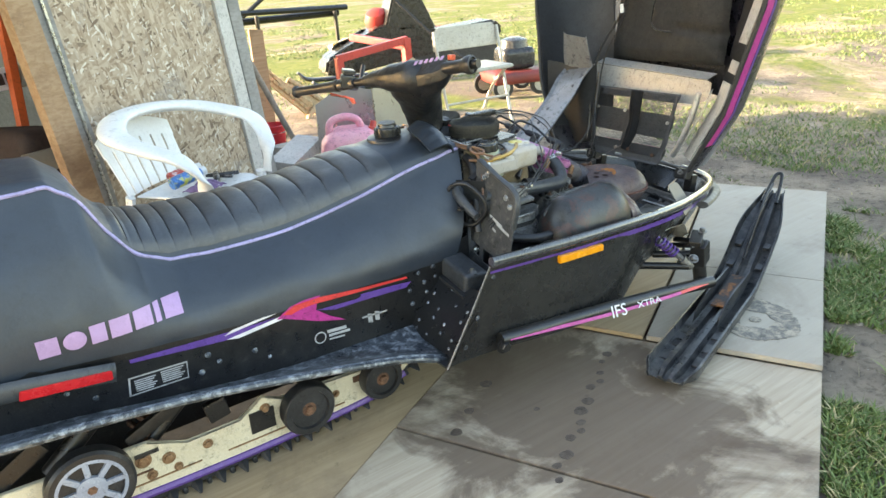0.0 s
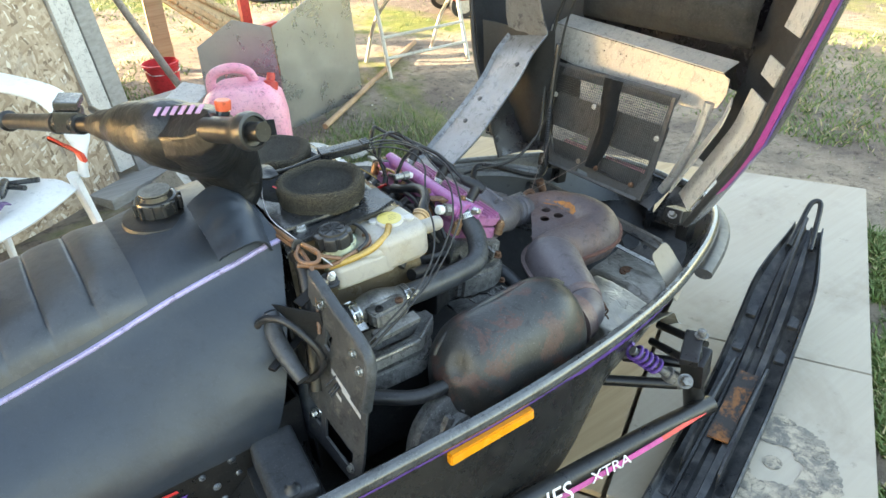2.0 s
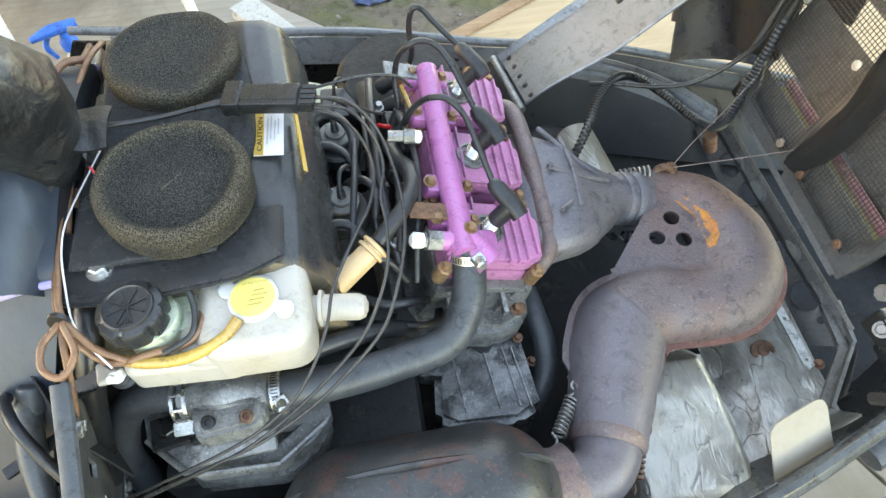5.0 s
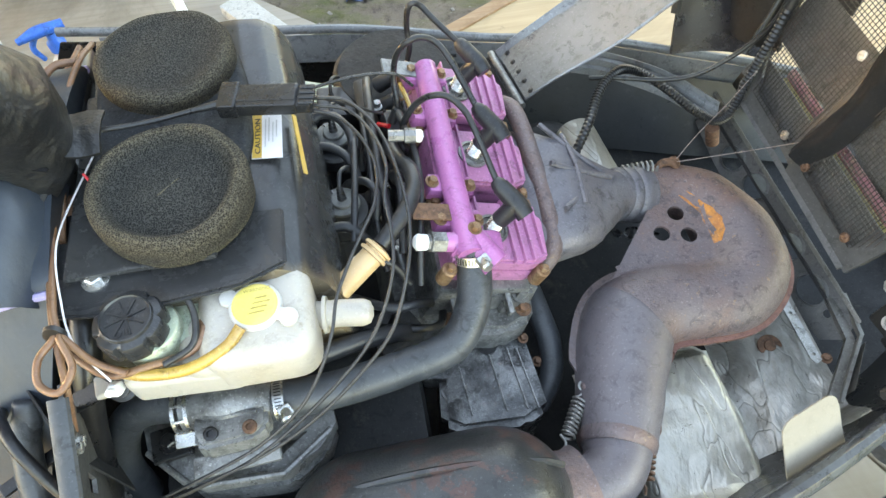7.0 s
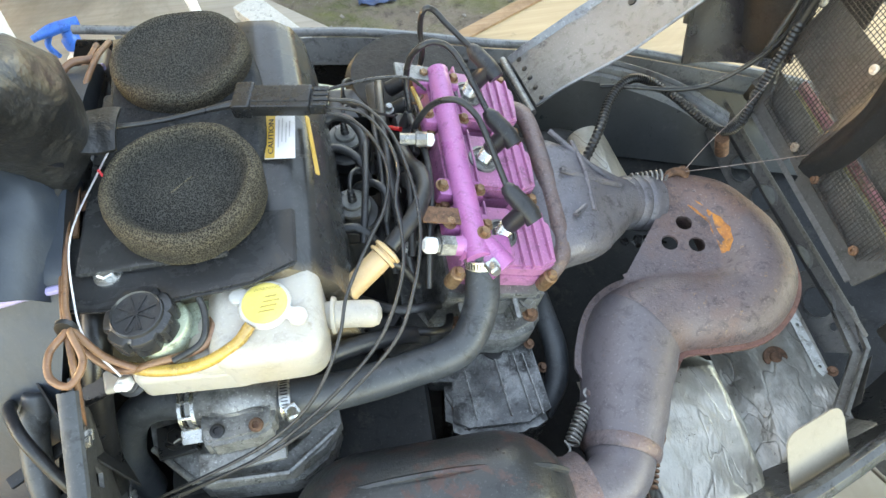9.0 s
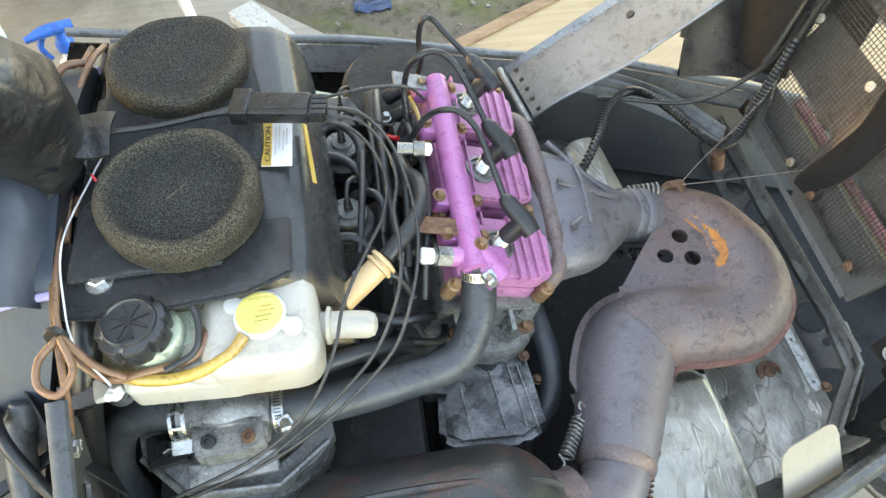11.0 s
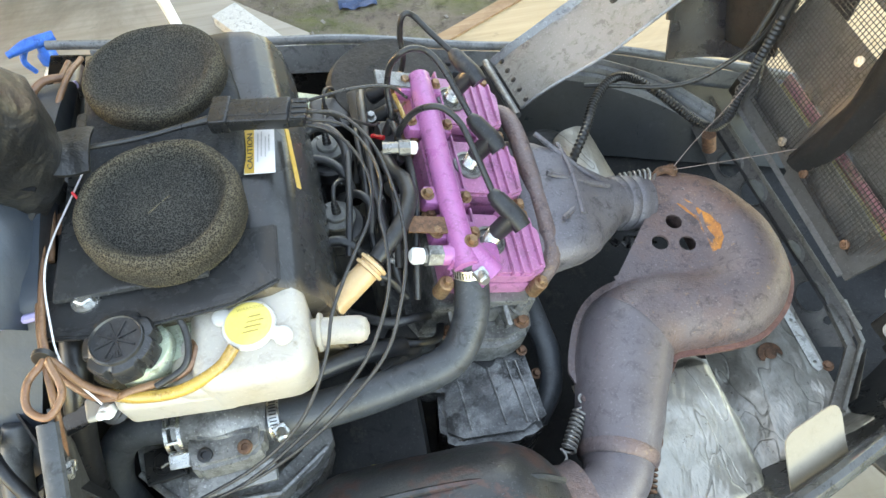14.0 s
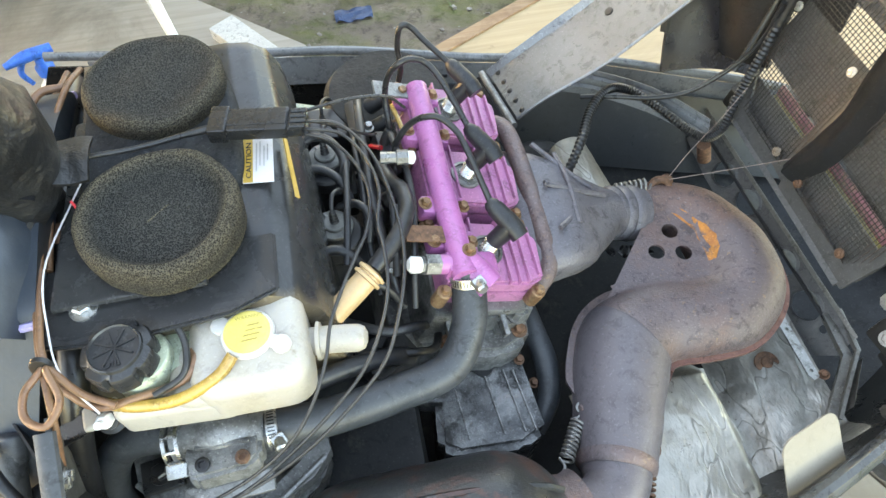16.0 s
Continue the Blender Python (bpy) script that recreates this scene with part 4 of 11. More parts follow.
def seat_point(s, q, out=0.0):
    """q 0..1 from the right lower edge over the top to the left lower edge; the piping lies at 0.3 and 0.7."""
    xt, xb, zb, zp, zt = seat_at(s)
    side = 1 if q < 0.5 else -1
    k = q if q < 0.5 else 1 - q
    if k <= 0.3:
        t = k / 0.3
        hw = 0.253 - 0.113 * t ** 1.7 + 0.012 * math.sin(t * math.pi)
        z = zb + (zp - zb) * t
        x = xb + (xt - xb) * t
    else:
        t = (k - 0.3) / 0.2
        hw = 0.14 * math.cos(t * math.pi / 2)
        z = zp + (zt - zp) * math.sin(t * math.pi / 2) ** 0.8
        x = xt
    wr = 0.006 * noise.noise(Vector((x * 5, q * 9, 1))) + 0.0025 * noise.noise(Vector((x * 16, q * 30, 4)))
    return Vector((x, YC - side * (hw + (wr if k < 0.3 else 0) + out), z + (wr if k >= 0.3 else 0) + (out if k > 0.3 else 0)))


def x_to_s(x, bottom=False):
    for i in range(len(SEAT) - 1):
        a, b = SEAT[i][1 if bottom else 0], SEAT[i + 1][1 if bottom else 0]
        if b <= x <= a:
            return (i + (x - a) / (b - a)) / (len(SEAT) - 1)
    return 0.0 if x > SEAT[0][0] else 1.0


bm = B()
rows = [[seat_point(i / 96, j / 40) for j in range(41)] for i in range(97)]
rings(bm, rows)
seat = part("seat", bm, M["vinyl"], sled, "long black vinyl seat with lilac piping", 60)

# pleated sitting surface
bm = B()
s0, s1 = x_to_s(-0.60), x_to_s(-1.262)


def pleat(u, v):
    s = s0 + (s1 - s0) * u
    q = 0.315 + 0.37 * v
    ph = (u * 14) % 1.0
    h = 0.003 + 0.0055 * math.sin(ph * math.pi) ** 0.32
    edge = min(1.0, v * 14, (1 - v) * 14, u * 20, (1 - u) * 20)
    p = seat_point(s, q)
    return p + Vector((0, 0, 0.001 + h * max(edge, 0.0)))


sheet(bm, pleat, 280, 18)
part("pleated_panel", bm, M["vinyl_rib"], seat, "grey cross-pleated sitting panel", 60)
for q in (0.3, 0.7):
    bm = B()
    tube(bm, [seat_point(i / 40, q, 0.001) for i in range(0, 38)], 0.0042, 8, 3)
    part("piping", bm, M["piping"], seat, "thin lilac piping cord")

# fuel filler with its cap and the vinyl boot
bm = B()
lathe(bm, (-0.525, -0.025, 0.628), (0.0, -0.05, 1), [(0.058, 0), (0.056, 0.006), (0.04, 0.009), (0.036, 0.012)], 32)
collar = part("filler_collar", bm, M["rubber"], sled, "black rubber collar round the fuel filler")
bm = B()
prof = [(0.030, 0.0), (0.033, 0.004), (0.033, 0.022), (0.030, 0.026), (0.026, 0.027), (0.024, 0.034), (0.010, 0.036)]
u_, v_ = frame_of((0, -0.05, 1))
lathe(bm, (-0.525, -0.025, 0.637), (0, -0.05, 1), prof, 36)
fcap = part("fuel_cap", bm, M["airbox"], sled, "worn black ribbed fuel cap")
bm = B()
lathe(bm, (-0.525, -0.0268, 0.6733), (0, -0.05, 1), [(0.0235, -0.001), (0.0232, 0.0006), (0.001, 0.0008)], 30)
part("cap_face", bm, M["dusty_cap"], fcap, "dusty top of the cap")
for i in range(12):
    a = 2 * math.pi * i / 12
    bm = B()
    box(bm, (-0.525 + 0.0335 * math.cos(a), -0.026 + 0.0335 * math.sin(a), 0.65), (0.006, 0.006, 0.02), (0, 0, math.degrees(a)), 0.0015)
    part("cap_rib", bm, M["airbox"], fcap)

# brand print on the seat's side, as plain blocks
for i in range(7):
    bm = B()
    xa = (-1.452, -1.408, -1.361, -1.326, -1.281, -1.240, -1.222)[i]
    xb2 = xa + (0.037, 0.040, 0.028, 0.038, 0.035, 0.011, 0.036)[i]
    zb, zt = 0.428, 0.464

    def face(u, v, xa=xa, xb2=xb2, zb=zb, zt=zt):
        x = xa + (xb2 - xa) * u + 0.004 * v
        s = x_to_s(x, True)
        lo, hi = SEAT[0][2], 0
        st = seat_at(s)
        q = 0.3 * (zb + (zt - zb) * v - st[2]) / (st[3] - st[2])
        return seat_point(s, max(0.0, min(0.29, q)), 0.0022)
    if i == 1:
        def disc(u, v, xa=xa, xb2=xb2, zb=zb, zt=zt):
            a, r = u * 2 * math.pi, v
            return face(0.5 + 0.5 * r * math.cos(a), 0.5 + 0.5 * r * math.sin(a))
        sheet(bm, disc, 20, 3, 0.0008)
    else:
        sheet(bm, face, 4, 4, 0.0008)
    part("print_block", bm, M["lilac"], seat, "plain lilac printed block")
# tail strip and its red reflector
bm = B()
tube(bm, [(-1.85, -0.295, 0.44), (-1.6, -0.298, 0.40), (-1.5, -0.298, 0.388), (-1.34, -0.298, 0.36)], 0.021, 10, 6, 0.5, up=(0, 1, 0))
strip = part("tail_trim", bm, M["hose"], sled, "grey-black tail trim strip")
bm = B()
prism(bm, [(-1.505, 0.371), (-1.348, 0.351), (-1.346, 0.371), (-1.5, 0.391)], (0, -0.311, 0), (1, 0, 0), (0, 0, 1), (0, 0.012, 0), 0.002)
part("reflector", bm, M["red"], strip, "red plastic side reflector")

# tunnel
bm = B()
TUN = [(-1.86, 0.42), (-1.86, 0.34), (-1.459, 0.285), (-1.254, 0.247), (-1.0, 0.215), (-0.78, 0.203), (-0.60, 0.198), (-0.52, 0.20), (-0.46, 0.26), (-0.46, 0.40), (-0.60, 0.362), (-0.85, 0.368), (-1.2, 0.388), (-1.5, 0.41)]
prism(bm, TUN, (0, -0.28, 0), (1, 0, 0), (0, 0, 1), (0, 0.004, 0), 0.0008)
tun = part("tunnel_side", bm, M["black_metal"], sled, "black tunnel side with purple and red streak decals")
bm = B()
prism(bm, TUN, (0, 0.216, 0.02), (1, 0, 0), (0, 0, 1), (0, 0.004, 0), 0.0008)
part("tunnel_side", bm, M["black_metal"], sled)
bm = B()
sheet(bm, lambda u, v: (-0.47 - 1.39 * u, -0.277 + 0.494 * v, 0.362 + 0.05 * u + 0.02 * v), 8, 4, 0.004)
part("tunnel_top", bm, M["black_metal"], sled)
bm = B()
sheet(bm, lambda u, v: (-0.46 + 0.0 * u, -0.276 + 0.49 * v, 0.17 + 0.23 * u), 2, 2, 0.004)
part("tunnel_front", bm, M["black_metal"], sled)

# streak decals on the tunnel side
def decal(name, pts, mat, y=-0.281, parent=None, label=""):
    bm = B()
    prism(bm, pts, (0, y, 0), (1, 0, 0), (0, 0, 1), (0, -0.0006, 0))
    return part(name, bm, mat, parent or tun, label)


decal("streak", [(-1.31, 0.367), (-1.309, 0.359), (-1.12, 0.338), (-1.09, 0.338), (-1.0, 0.352), (-1.06, 0.352)], M["violet"])
decal("streak", [(-1.115, 0.339), (-1.09, 0.333), (-0.975, 0.343), (-0.97, 0.352)], M["decal_white"], -0.2816)
decal("streak", [(-1.12, 0.349), (-0.985, 0.362), (-0.985, 0.367), (-1.10, 0.357)], M["decal_white"], -0.2818)
decal("streak", [(-1.0, 0.346), (-0.98, 0.341), (-0.90, 0.306), (-0.835, 0.287), (-0.875, 0.312), (-0.905, 0.337), (-0.90, 0.355), (-0.89, 0.37), (-0.93, 0.371), (-0.965, 0.366)], M["pink"], -0.2822)
decal("streak", [(-0.985, 0.352), (-0.965, 0.346), (-0.94, 0.352), (-0.905, 0.353), (-0.80, 0.346), (-0.655, 0.338), (-0.657, 0.343), (-0.80, 0.355), (-0.895, 0.366), (-0.955, 0.366)], M["decal_red"], -0.2826)
decal("streak", [(-0.905, 0.336), (-0.80, 0.329), (-0.785, 0.333), (-0.79, 0.338), (-0.70, 0.332), (-0.645, 0.326), (-0.66, 0.314), (-0.785, 0.320), (-0.86, 0.322)], M["violet"], -0.2824)
lab = decal("warning_label", [(-1.321, 0.328), (-1.204, 0.322), (-1.208, 0.283), (-1.327, 0.287)], M["print"], -0.281, sled, "black printed notice label with pale border")
decal("label_face", [(-1.318, 0.325), (-1.207, 0.319), (-1.21, 0.286), (-1.323, 0.290)], M["black_metal"], -0.2817, lab)
for i in range(6):
    for x0, x1 in ((-1.312, -1.27), (-1.26, -1.214)):
        z = 0.319 - i * 0.0046
        decal("text_bar", [(x0, z), (x1 - 0.004 * (i % 3), z - 0.002), (x1 - 0.004 * (i % 3), z - 0.0045), (x0, z - 0.0025)], M["print"], -0.2824, lab)
for i, (x, z, w, h) in enumerate(((-0.885, 0.267, 0.05, 0.008), (-0.882, 0.257, 0.055, 0.006), (-0.882, 0.248, 0.04, 0.004), (-0.775, 0.256, 0.012, 0.024), (-0.755, 0.256, 0.012, 0.024), (-0.79, 0.272, 0.07, 0.004))):
    decal("text_bar", [(x, z), (x + w, z - 0.004), (x + w, z - 0.004 + h), (x, z + h)], M["print"], -0.281, tun)
bm = B()
lathe(bm, (-0.904, -0.2806, 0.262), (0, -1, 0), [(0.015, 0), (0.015, 0.0008)], 20)
seal = part("round_seal", bm, M["print"], sled, "round printed seal on the tunnel")
bm = B()
lathe(bm, (-0.904, -0.2812, 0.262), (0, -1, 0), [(0.012, 0), (0.012, 0.0006)], 20)
part("seal_face", bm, M["black_metal"], seal)
rnd = random.Random(3)
for x, z in ((-0.62, 0.34), (-0.605, 0.31), (-0.60, 0.28), (-0.61, 0.25), (-0.575, 0.345), (-0.57, 0.315), (-0.565, 0.285), (-0.56, 0.255), (-0.575, 0.232), (-0.54, 0.33), (-0.535, 0.30), (-0.53, 0.268), (-0.535, 0.24), (-0.65, 0.30), (-0.645, 0.262),
             (-0.63, 0.228), (-0.505, 0.31), (-0.5, 0.28), (-1.14, 0.294), (-1.18, 0.283), (-1.06, 0.29), (-1.03, 0.262), (-1.16, 0.318), (-1.385, 0.31), (-1.43, 0.34)):
    bm = B()
    r = rnd.uniform(0.0045, 0.0075)
    lathe(bm, (x, -0.28, z), (0, -1, 0), [(r, 0), (r, 0.001), (r * 0.6, 0.0032), (0.0005, 0.0036)], 14)
    part("rivet", bm, M["board"], tun)

# running board, turned up at the outer edge, with a dimpled footrest
OUT = [(-1.86, -0.40, 0.372), (-1.54, -0.405, 0.35), (-1.27, -0.41, 0.322), (-1.05, -0.415, 0.282), (-0.79, -0.425, 0.226), (-0.655, -0.43, 0.178)]
INN = [(-1.86, -0.281, 0.335), (-1.46, -0.281, 0.286), (-1.25, -0.281, 0.25), (-1.0, -0.281, 0.216), (-0.78, -0.281, 0.205), (-0.60, -0.281, 0.20)]
oc, ic = spline(OUT, 10), spline(INN, 10)


def board(u, v):
    a, b = ic[round(u * 50)], oc[round(u * 50)]
    p = a.lerp(b, v)
    p.z += -0.012 * math.sin(v * math.pi) + (0.0 if v < 0.93 else -(v - 0.93) * 0.25)
    return p


bm = B()
sheet(bm, board, 50, 14, 0.004)
brd = part("running_board", bm, M["board"], sled, "scuffed blue-black running board with raised grip dimples")
bm = B()
for i in range(15):
    for j in range(6):
        p = board(0.70 + 0.27 * i / 14, 0.24 + 0.12 * j)
        lathe(bm, p + Vector((0.004 * (j % 2), 0, -0.0005)), (0, 0, 1), [(0.006, 0), (0.0055, 0.002), (0.003, 0.0032)], 8)
part("grip_dimples", bm, M["alu"], brd)["kind"] = "stuff"
bm = B()
tube(bm, [p + Vector((0, 0, -0.008)) for p in oc[::5]], 0.007, 8, 4)
part("board_edge", bm, M["board"], brd)
# footrest wall: box-shaped guard in front of the board
gbm = Matrix.Translation((-0.517, -0.318, 0.330)) @ Euler((radians(5), radians(3), radians(-6))).to_matrix().to_4x4()
bm = B()
box(bm, (0, 0, 0), (0.068, 0.165, 0.05), (0, 0, 0), 0.011, 3, gbm)
gb = part("guard_box", bm, M["hose"], sled, "grey-black plastic guard box beside the footwell")
bm = B()
box(bm, (0, -0.004, -0.028), (0.09, 0.178, 0.012), (0, 0, 0), 0.004, 2, gbm)
part("box_ledge", bm, M["pan_in"], gb)
bm = B()
lathe(bm, gbm @ Vector((-0.004, -0.068, 0.018)), (0, 0, 1), [(0.012, 0), (0.013, 0.006), (0.007, 0.012), (0.006, 0.02)], 16)
part("box_knob", bm, M["hose"], gb)


def toe_pt(u, v):
    """The footwell's sloping front wall, u upwards, v outwards."""
    return Vector((-0.655 + 0.115 * u - 0.02 * math.sin(u * math.pi), -0.281 - 0.197 * v, 0.188 + 0.125 * u))


bm = B()
sheet(bm, toe_pt, 10, 6, 0.004)
toe = part("toe_plate", bm, M["black_metal"], sled, "black riveted footwell wall")
for i in range(6):
    for j in range(4):
        if (i + j) % 3 == 2:
            continue
        bm = B()
        lathe(bm, toe_pt(0.12 + 0.15 * i, 0.1 + 0.24 * j) + Vector((-0.002, 0, 0.001)), (-0.75, 0, 0.66), [(0.0055, -0.001), (0.0055, 0.0012), (0.003, 0.0032), (0.0005, 0.0036)], 12)
        part("rivet", bm, M["board"], toe)

# rear suspension seen below the board: rails, wheels, track
bm = B()
prism(bm, [(-1.78, 0.12), (-1.70, 0.17), (-1.32, 0.155), (-1.24, 0.115), (-1.12, 0.115), (-1.06, 0.155), (-1.02, 0.13), (-0.79, 0.118), (-0.70, 0.115), (-0.66, 0.085), (-0.72, 0.045), (-0.9, 0.03), (-1.2, 0.028), (-1.6, 0.05), (-1.76, 0.08)], (0, -0.262, 0), (1, 0, 0), (0, 0, 1), (0, 0.014, 0), 0.002)
rail = part("slide_rail", bm, M["cream"], sled, "cream-painted suspension slide rail")
bm = B()
tube(bm, [(-1.72, -0.258, 0.055), (-1.4, -0.258, 0.034), (-1.1, -0.258, 0.024), (-0.8, -0.258, 0.03), (-0.68, -0.258, 0.062)], 0.011, 8, 6)
part("slider", bm, M["violet"], rail, "purple plastic slider strip")
for x, z, r in ((-1.40, 0.115, 0.009), (-1.335, 0.118, 0.012), (-1.325, 0.075, 0.008), (-1.285, 0.10, 0.010), (-1.27, 0.07, 0.007), (-1.20, 0.095, 0.008), (-1.06, 0.125, 0.009), (-0.88, 0.085, 0.007), (-0.70, 0.09, 0.009)):
    bm = B()
    bolt(bm, (x, -0.262, z), (0, -1, 0), r, 0.006)
    part("rail_bolt", bm, M["bolt"], rail)
for x0, x1, z0, z1, m in ((-1.35, -1.30, 0.128, 0.137, "wire_blue"), (-1.38, -1.32, 0.088, 0.092, "rust"), (-1.16, -0.86, 0.052, 0.055, "bolt"), (-1.42, -1.22, 0.060, 0.063, "bolt"), (-1.10, -1.04, 0.07, 0.125, "black_metal"), (-0.83, -0.80, 0.095, 0.112, "rust")):
    bm = B()
    box(bm, ((x0 + x1) / 2, -0.2635, (z0 + z1) / 2), (x1 - x0, 0.004, z1 - z0), (0, 1, 0), 0.001)
    part("rail_fitting", bm, M[m], rail)
# black panel added inside the track, standing in for the shade behind the rail
bm = B()
prism(bm, [(-1.78, 0.0), (-0.6, 0.0), (-0.52, 0.16), (-0.6, 0.25), (-1.2, 0.27), (-1.78, 0.24)], (0, -0.06, 0.03), (1, 0, 0), (0, 0, 1), (0, 0.03, 0), 0.004)
part("dark_filler", bm, M["rubber"], sled)
for x, z, w, h, a in ((-1.28, 0.19, 0.16, 0.03, 24), (-1.16, 0.155, 0.05, 0.05, 10), (-1.02, 0.17, 0.10, 0.02, -18), (-1.55, 0.2, 0.12, 0.04, 30), (-0.88, 0.165, 0.06, 0.03, 8)):
    bm = B()
    box(bm, (x, -0.235, z), (w, 0.02, h), (0, -a, 0), 0.005)
    part("suspension_link", bm, M["black_metal"], sled)
for x, z, r in ((-0.966, 0.098, 0.066), (-0.763, 0.096, 0.056), (-1.44, 0.128, 0.085)):
    bm = B()
    lathe(bm, (x, -0.272, z), (0, -1, 0), [(r * 0.5, 0), (r, 0.002), (r, 0.028), (r * 0.93, 0.034), (r * 0.74, 0.034), (r * 0.7, 0.026), (r * 0.3, 0.026)], 36)
    w = part("wheel", bm, M["rubber"], sled, "black rubber-tyred bogie wheel")
    bm = B()
    bolt(bm, (x, -0.296, z), (0, -1, 0), 0.012, 0.01)
    part("axle_bolt", bm, M["rust"], w, "rusty axle bolt")
    if r > 0.08:
        bm = B()
        for i in range(8):
            a = 2 * math.pi * i / 8
            box(bm, (x + r * 0.52 * math.cos(a), -0.3, z + r * 0.52 * math.sin(a)), (r * 0.42, 0.008, 0.012), (0, -math.degrees(a), 0), 0.002)
        lathe(bm, (x, -0.296, z), (0, -1, 0), [(r * 0.88, 0), (r * 0.88, 0.008), (r * 0.76, 0.011), (r * 0.72, 0.011), (r * 0.72, 0.0)], 36)
        lathe(bm, (x, -0.292, z), (0, -1, 0), [(r * 0.34, 0), (r * 0.34, 0.014), (r * 0.2, 0.016)], 24)
        part("wheel_spokes", bm, M["wheel_grey"], w, "pale grey spoked wheel face")
# the track: a closed belt with lugs
loop = [(-1.82, 0.13), (-1.74, 0.03), (-1.55, 0.006), (-1.2, -0.008), (-0.9, 0.004), (-0.72, 0.035), (-0.58, 0.10), (-0.505, 0.18), (-0.52, 0.26), (-0.66, 0.28), (-1.0, 0.25), (-1.4, 0.27), (-1.7, 0.24)]
bc = spline([(x, 0, z) for x, z in loop + [loop[0]]], 8)[:-1]
bm = B()
nb = len(bc)
for j, (ya, yb) in enumerate(((-0.245, 0.185),)):
    inner, outer = [], []
    for i, p in enumerate(bc):
        d = (bc[(i + 1) % nb] - bc[i - 1]).normalized()
        nrm = Vector((d.z, 0, -d.x))
        outer.append(p)
        inner.append(p - nrm * 0.012)
    va = [[bm.verts.new((q.x, y, q.z)) for q in row] for row in (outer, inner) for y in (ya, yb)]
    for i in range(nb):
        k = (i + 1) % nb
        bm.faces.new((va[0][i], va[0][k], va[1][k], va[1][i]))
        bm.faces.new((va[2][i], va[3][i], va[3][k], va[2][k]))
        bm.faces.new((va[0][i], va[2][i], va[2][k], va[0][k]))
        bm.faces.new((va[1][i], va[1][k], va[3][k], va[3][i]))
track = part("track", bm, M["rubber"], sled, "black rubber drive track with lugs")
cum = [0.0]
for i in range(nb):
    cum.append(cum[-1] + (bc[(i + 1) % nb] - bc[i]).length)
bm = B()
nl = 52
for k in range(nl):
    s = cum[-1] * k / nl
    i = max(j for j in range(nb) if cum[j] <= s)
    f = (s - cum[i]) / (cum[i + 1] - cum[i])
    p = bc[i].lerp(bc[(i + 1) % nb], f)
    d = (bc[(i + 1) % nb] - bc[i]).normalized()
    ang = math.degrees(math.atan2(d.z, d.x))
    nrm = Vector((d.z, 0, -d.x))
    for y0, w in ((-0.17, 0.16), (0.0, 0.12), (0.12, 0.13)):
        q = p + nrm * 0.006
        box(bm, (q.x, y0, q.z), (0.011, w, 0.018), (0, -ang, 0), 0.003, 1)
part("lug", bm, M["rubber"], track)["kind"] = "stuff"
bm = B()
for k in range(nl):
    s = cum[-1] * (k + 0.5) / nl
    i = max(j for j in range(nb) if cum[j] <= s)
    p = bc[i].lerp(bc[(i + 1) % nb], (s - cum[i]) / (cum[i + 1] - cum[i]))
    d = (bc[(i + 1) % nb] - bc[i]).normalized()
    nrm = Vector((d.z, 0, -d.x))
    o_ = Vector((p.x, -0.242, p.z))
    lathe(bm, o_, nrm * 0.4 + Vector((0, -1, 0)), [(0.017, -0.006), (0.013, 0.008), (0.003, 0.03)], 5, 0.7)
part("edge_teeth", bm, M["rubber"], track, "pointed rubber teeth on the track edge")["kind"] = "stuff"
for p0, p1, r in (((-1.30, -0.22, 0.14), (-1.15, -0.22, 0.27), 0.016), ((-0.95, -0.22, 0.12), (-0.80, -0.22, 0.26), 0.014), ((-1.5, -0.24, 0.16), (-1.36, -0.24, 0.28), 0.02)):
    bm = B()
    cyl(bm, p0, p1, r, n=12)
    part("suspension_arm", bm, M["black_metal"], sled, "black suspension arm under the tunnel")
bm = B()
cyl(bm, (-1.33, -0.20, 0.15), (-1.18, -0.20, 0.26), 0.012)
coil = [Vector((-1.33, -0.20, 0.15)).lerp(Vector((-1.18, -0.20, 0.26)), i / 96) + Vector((0.6, 0, -0.8)) * 0.028 * math.cos(i / 96 * 2 * math.pi * 8) + Vector((0, 1, 0)) * 0.028 * math.sin(i / 96 * 2 * math.pi * 8) for i in range(97)]
tube(bm, coil, 0.005, 6, 1)
part("shock_absorber", bm, M["rust"], sled, "dirty coil-over shock under the tunnel")
bm = B()
sheet(bm, lambda u, v: (-1.86, -0.27 + 0.47 * v, 0.03 + 0.3 * u), 2, 4, 0.006)
part("snow_flap", bm, M["rubber"], sled)

# ---- belly pan: rim, side panels, hull ----
RIM_R = [(-0.545, -0.487, 0.408), (-0.42, -0.487, 0.398), (-0.25, -0.486, 0.386), (-0.1, -0.476, 0.374), (0.08, -0.448, 0.352), (0.25, -0.408, 0.331), (0.40, -0.356, 0.312), (0.54, -0.295, 0.294), (0.66, -0.22, 0.276), (0.735, -0.13, 0.266), (0.755, -0.03, 0.266)]


RIM_L = [(-0.545, 0.402, 0.44), (-0.42, 0.386, 0.431), (-0.25, 0.362, 0.421), (-0.1, 0.342, 0.413), (0.08, 0.308, 0.392), (0.25, 0.292, 0.37), (0.40, 0.244, 0.354), (0.54, 0.20, 0.334), (0.66, 0.145, 0.305), (0.735, 0.066, 0.281), (0.755, -0.03, 0.266)]
rr_, rl_ = spline(RIM_R, 8), spline(RIM_L, 8)
NR = len(rr_) - 1


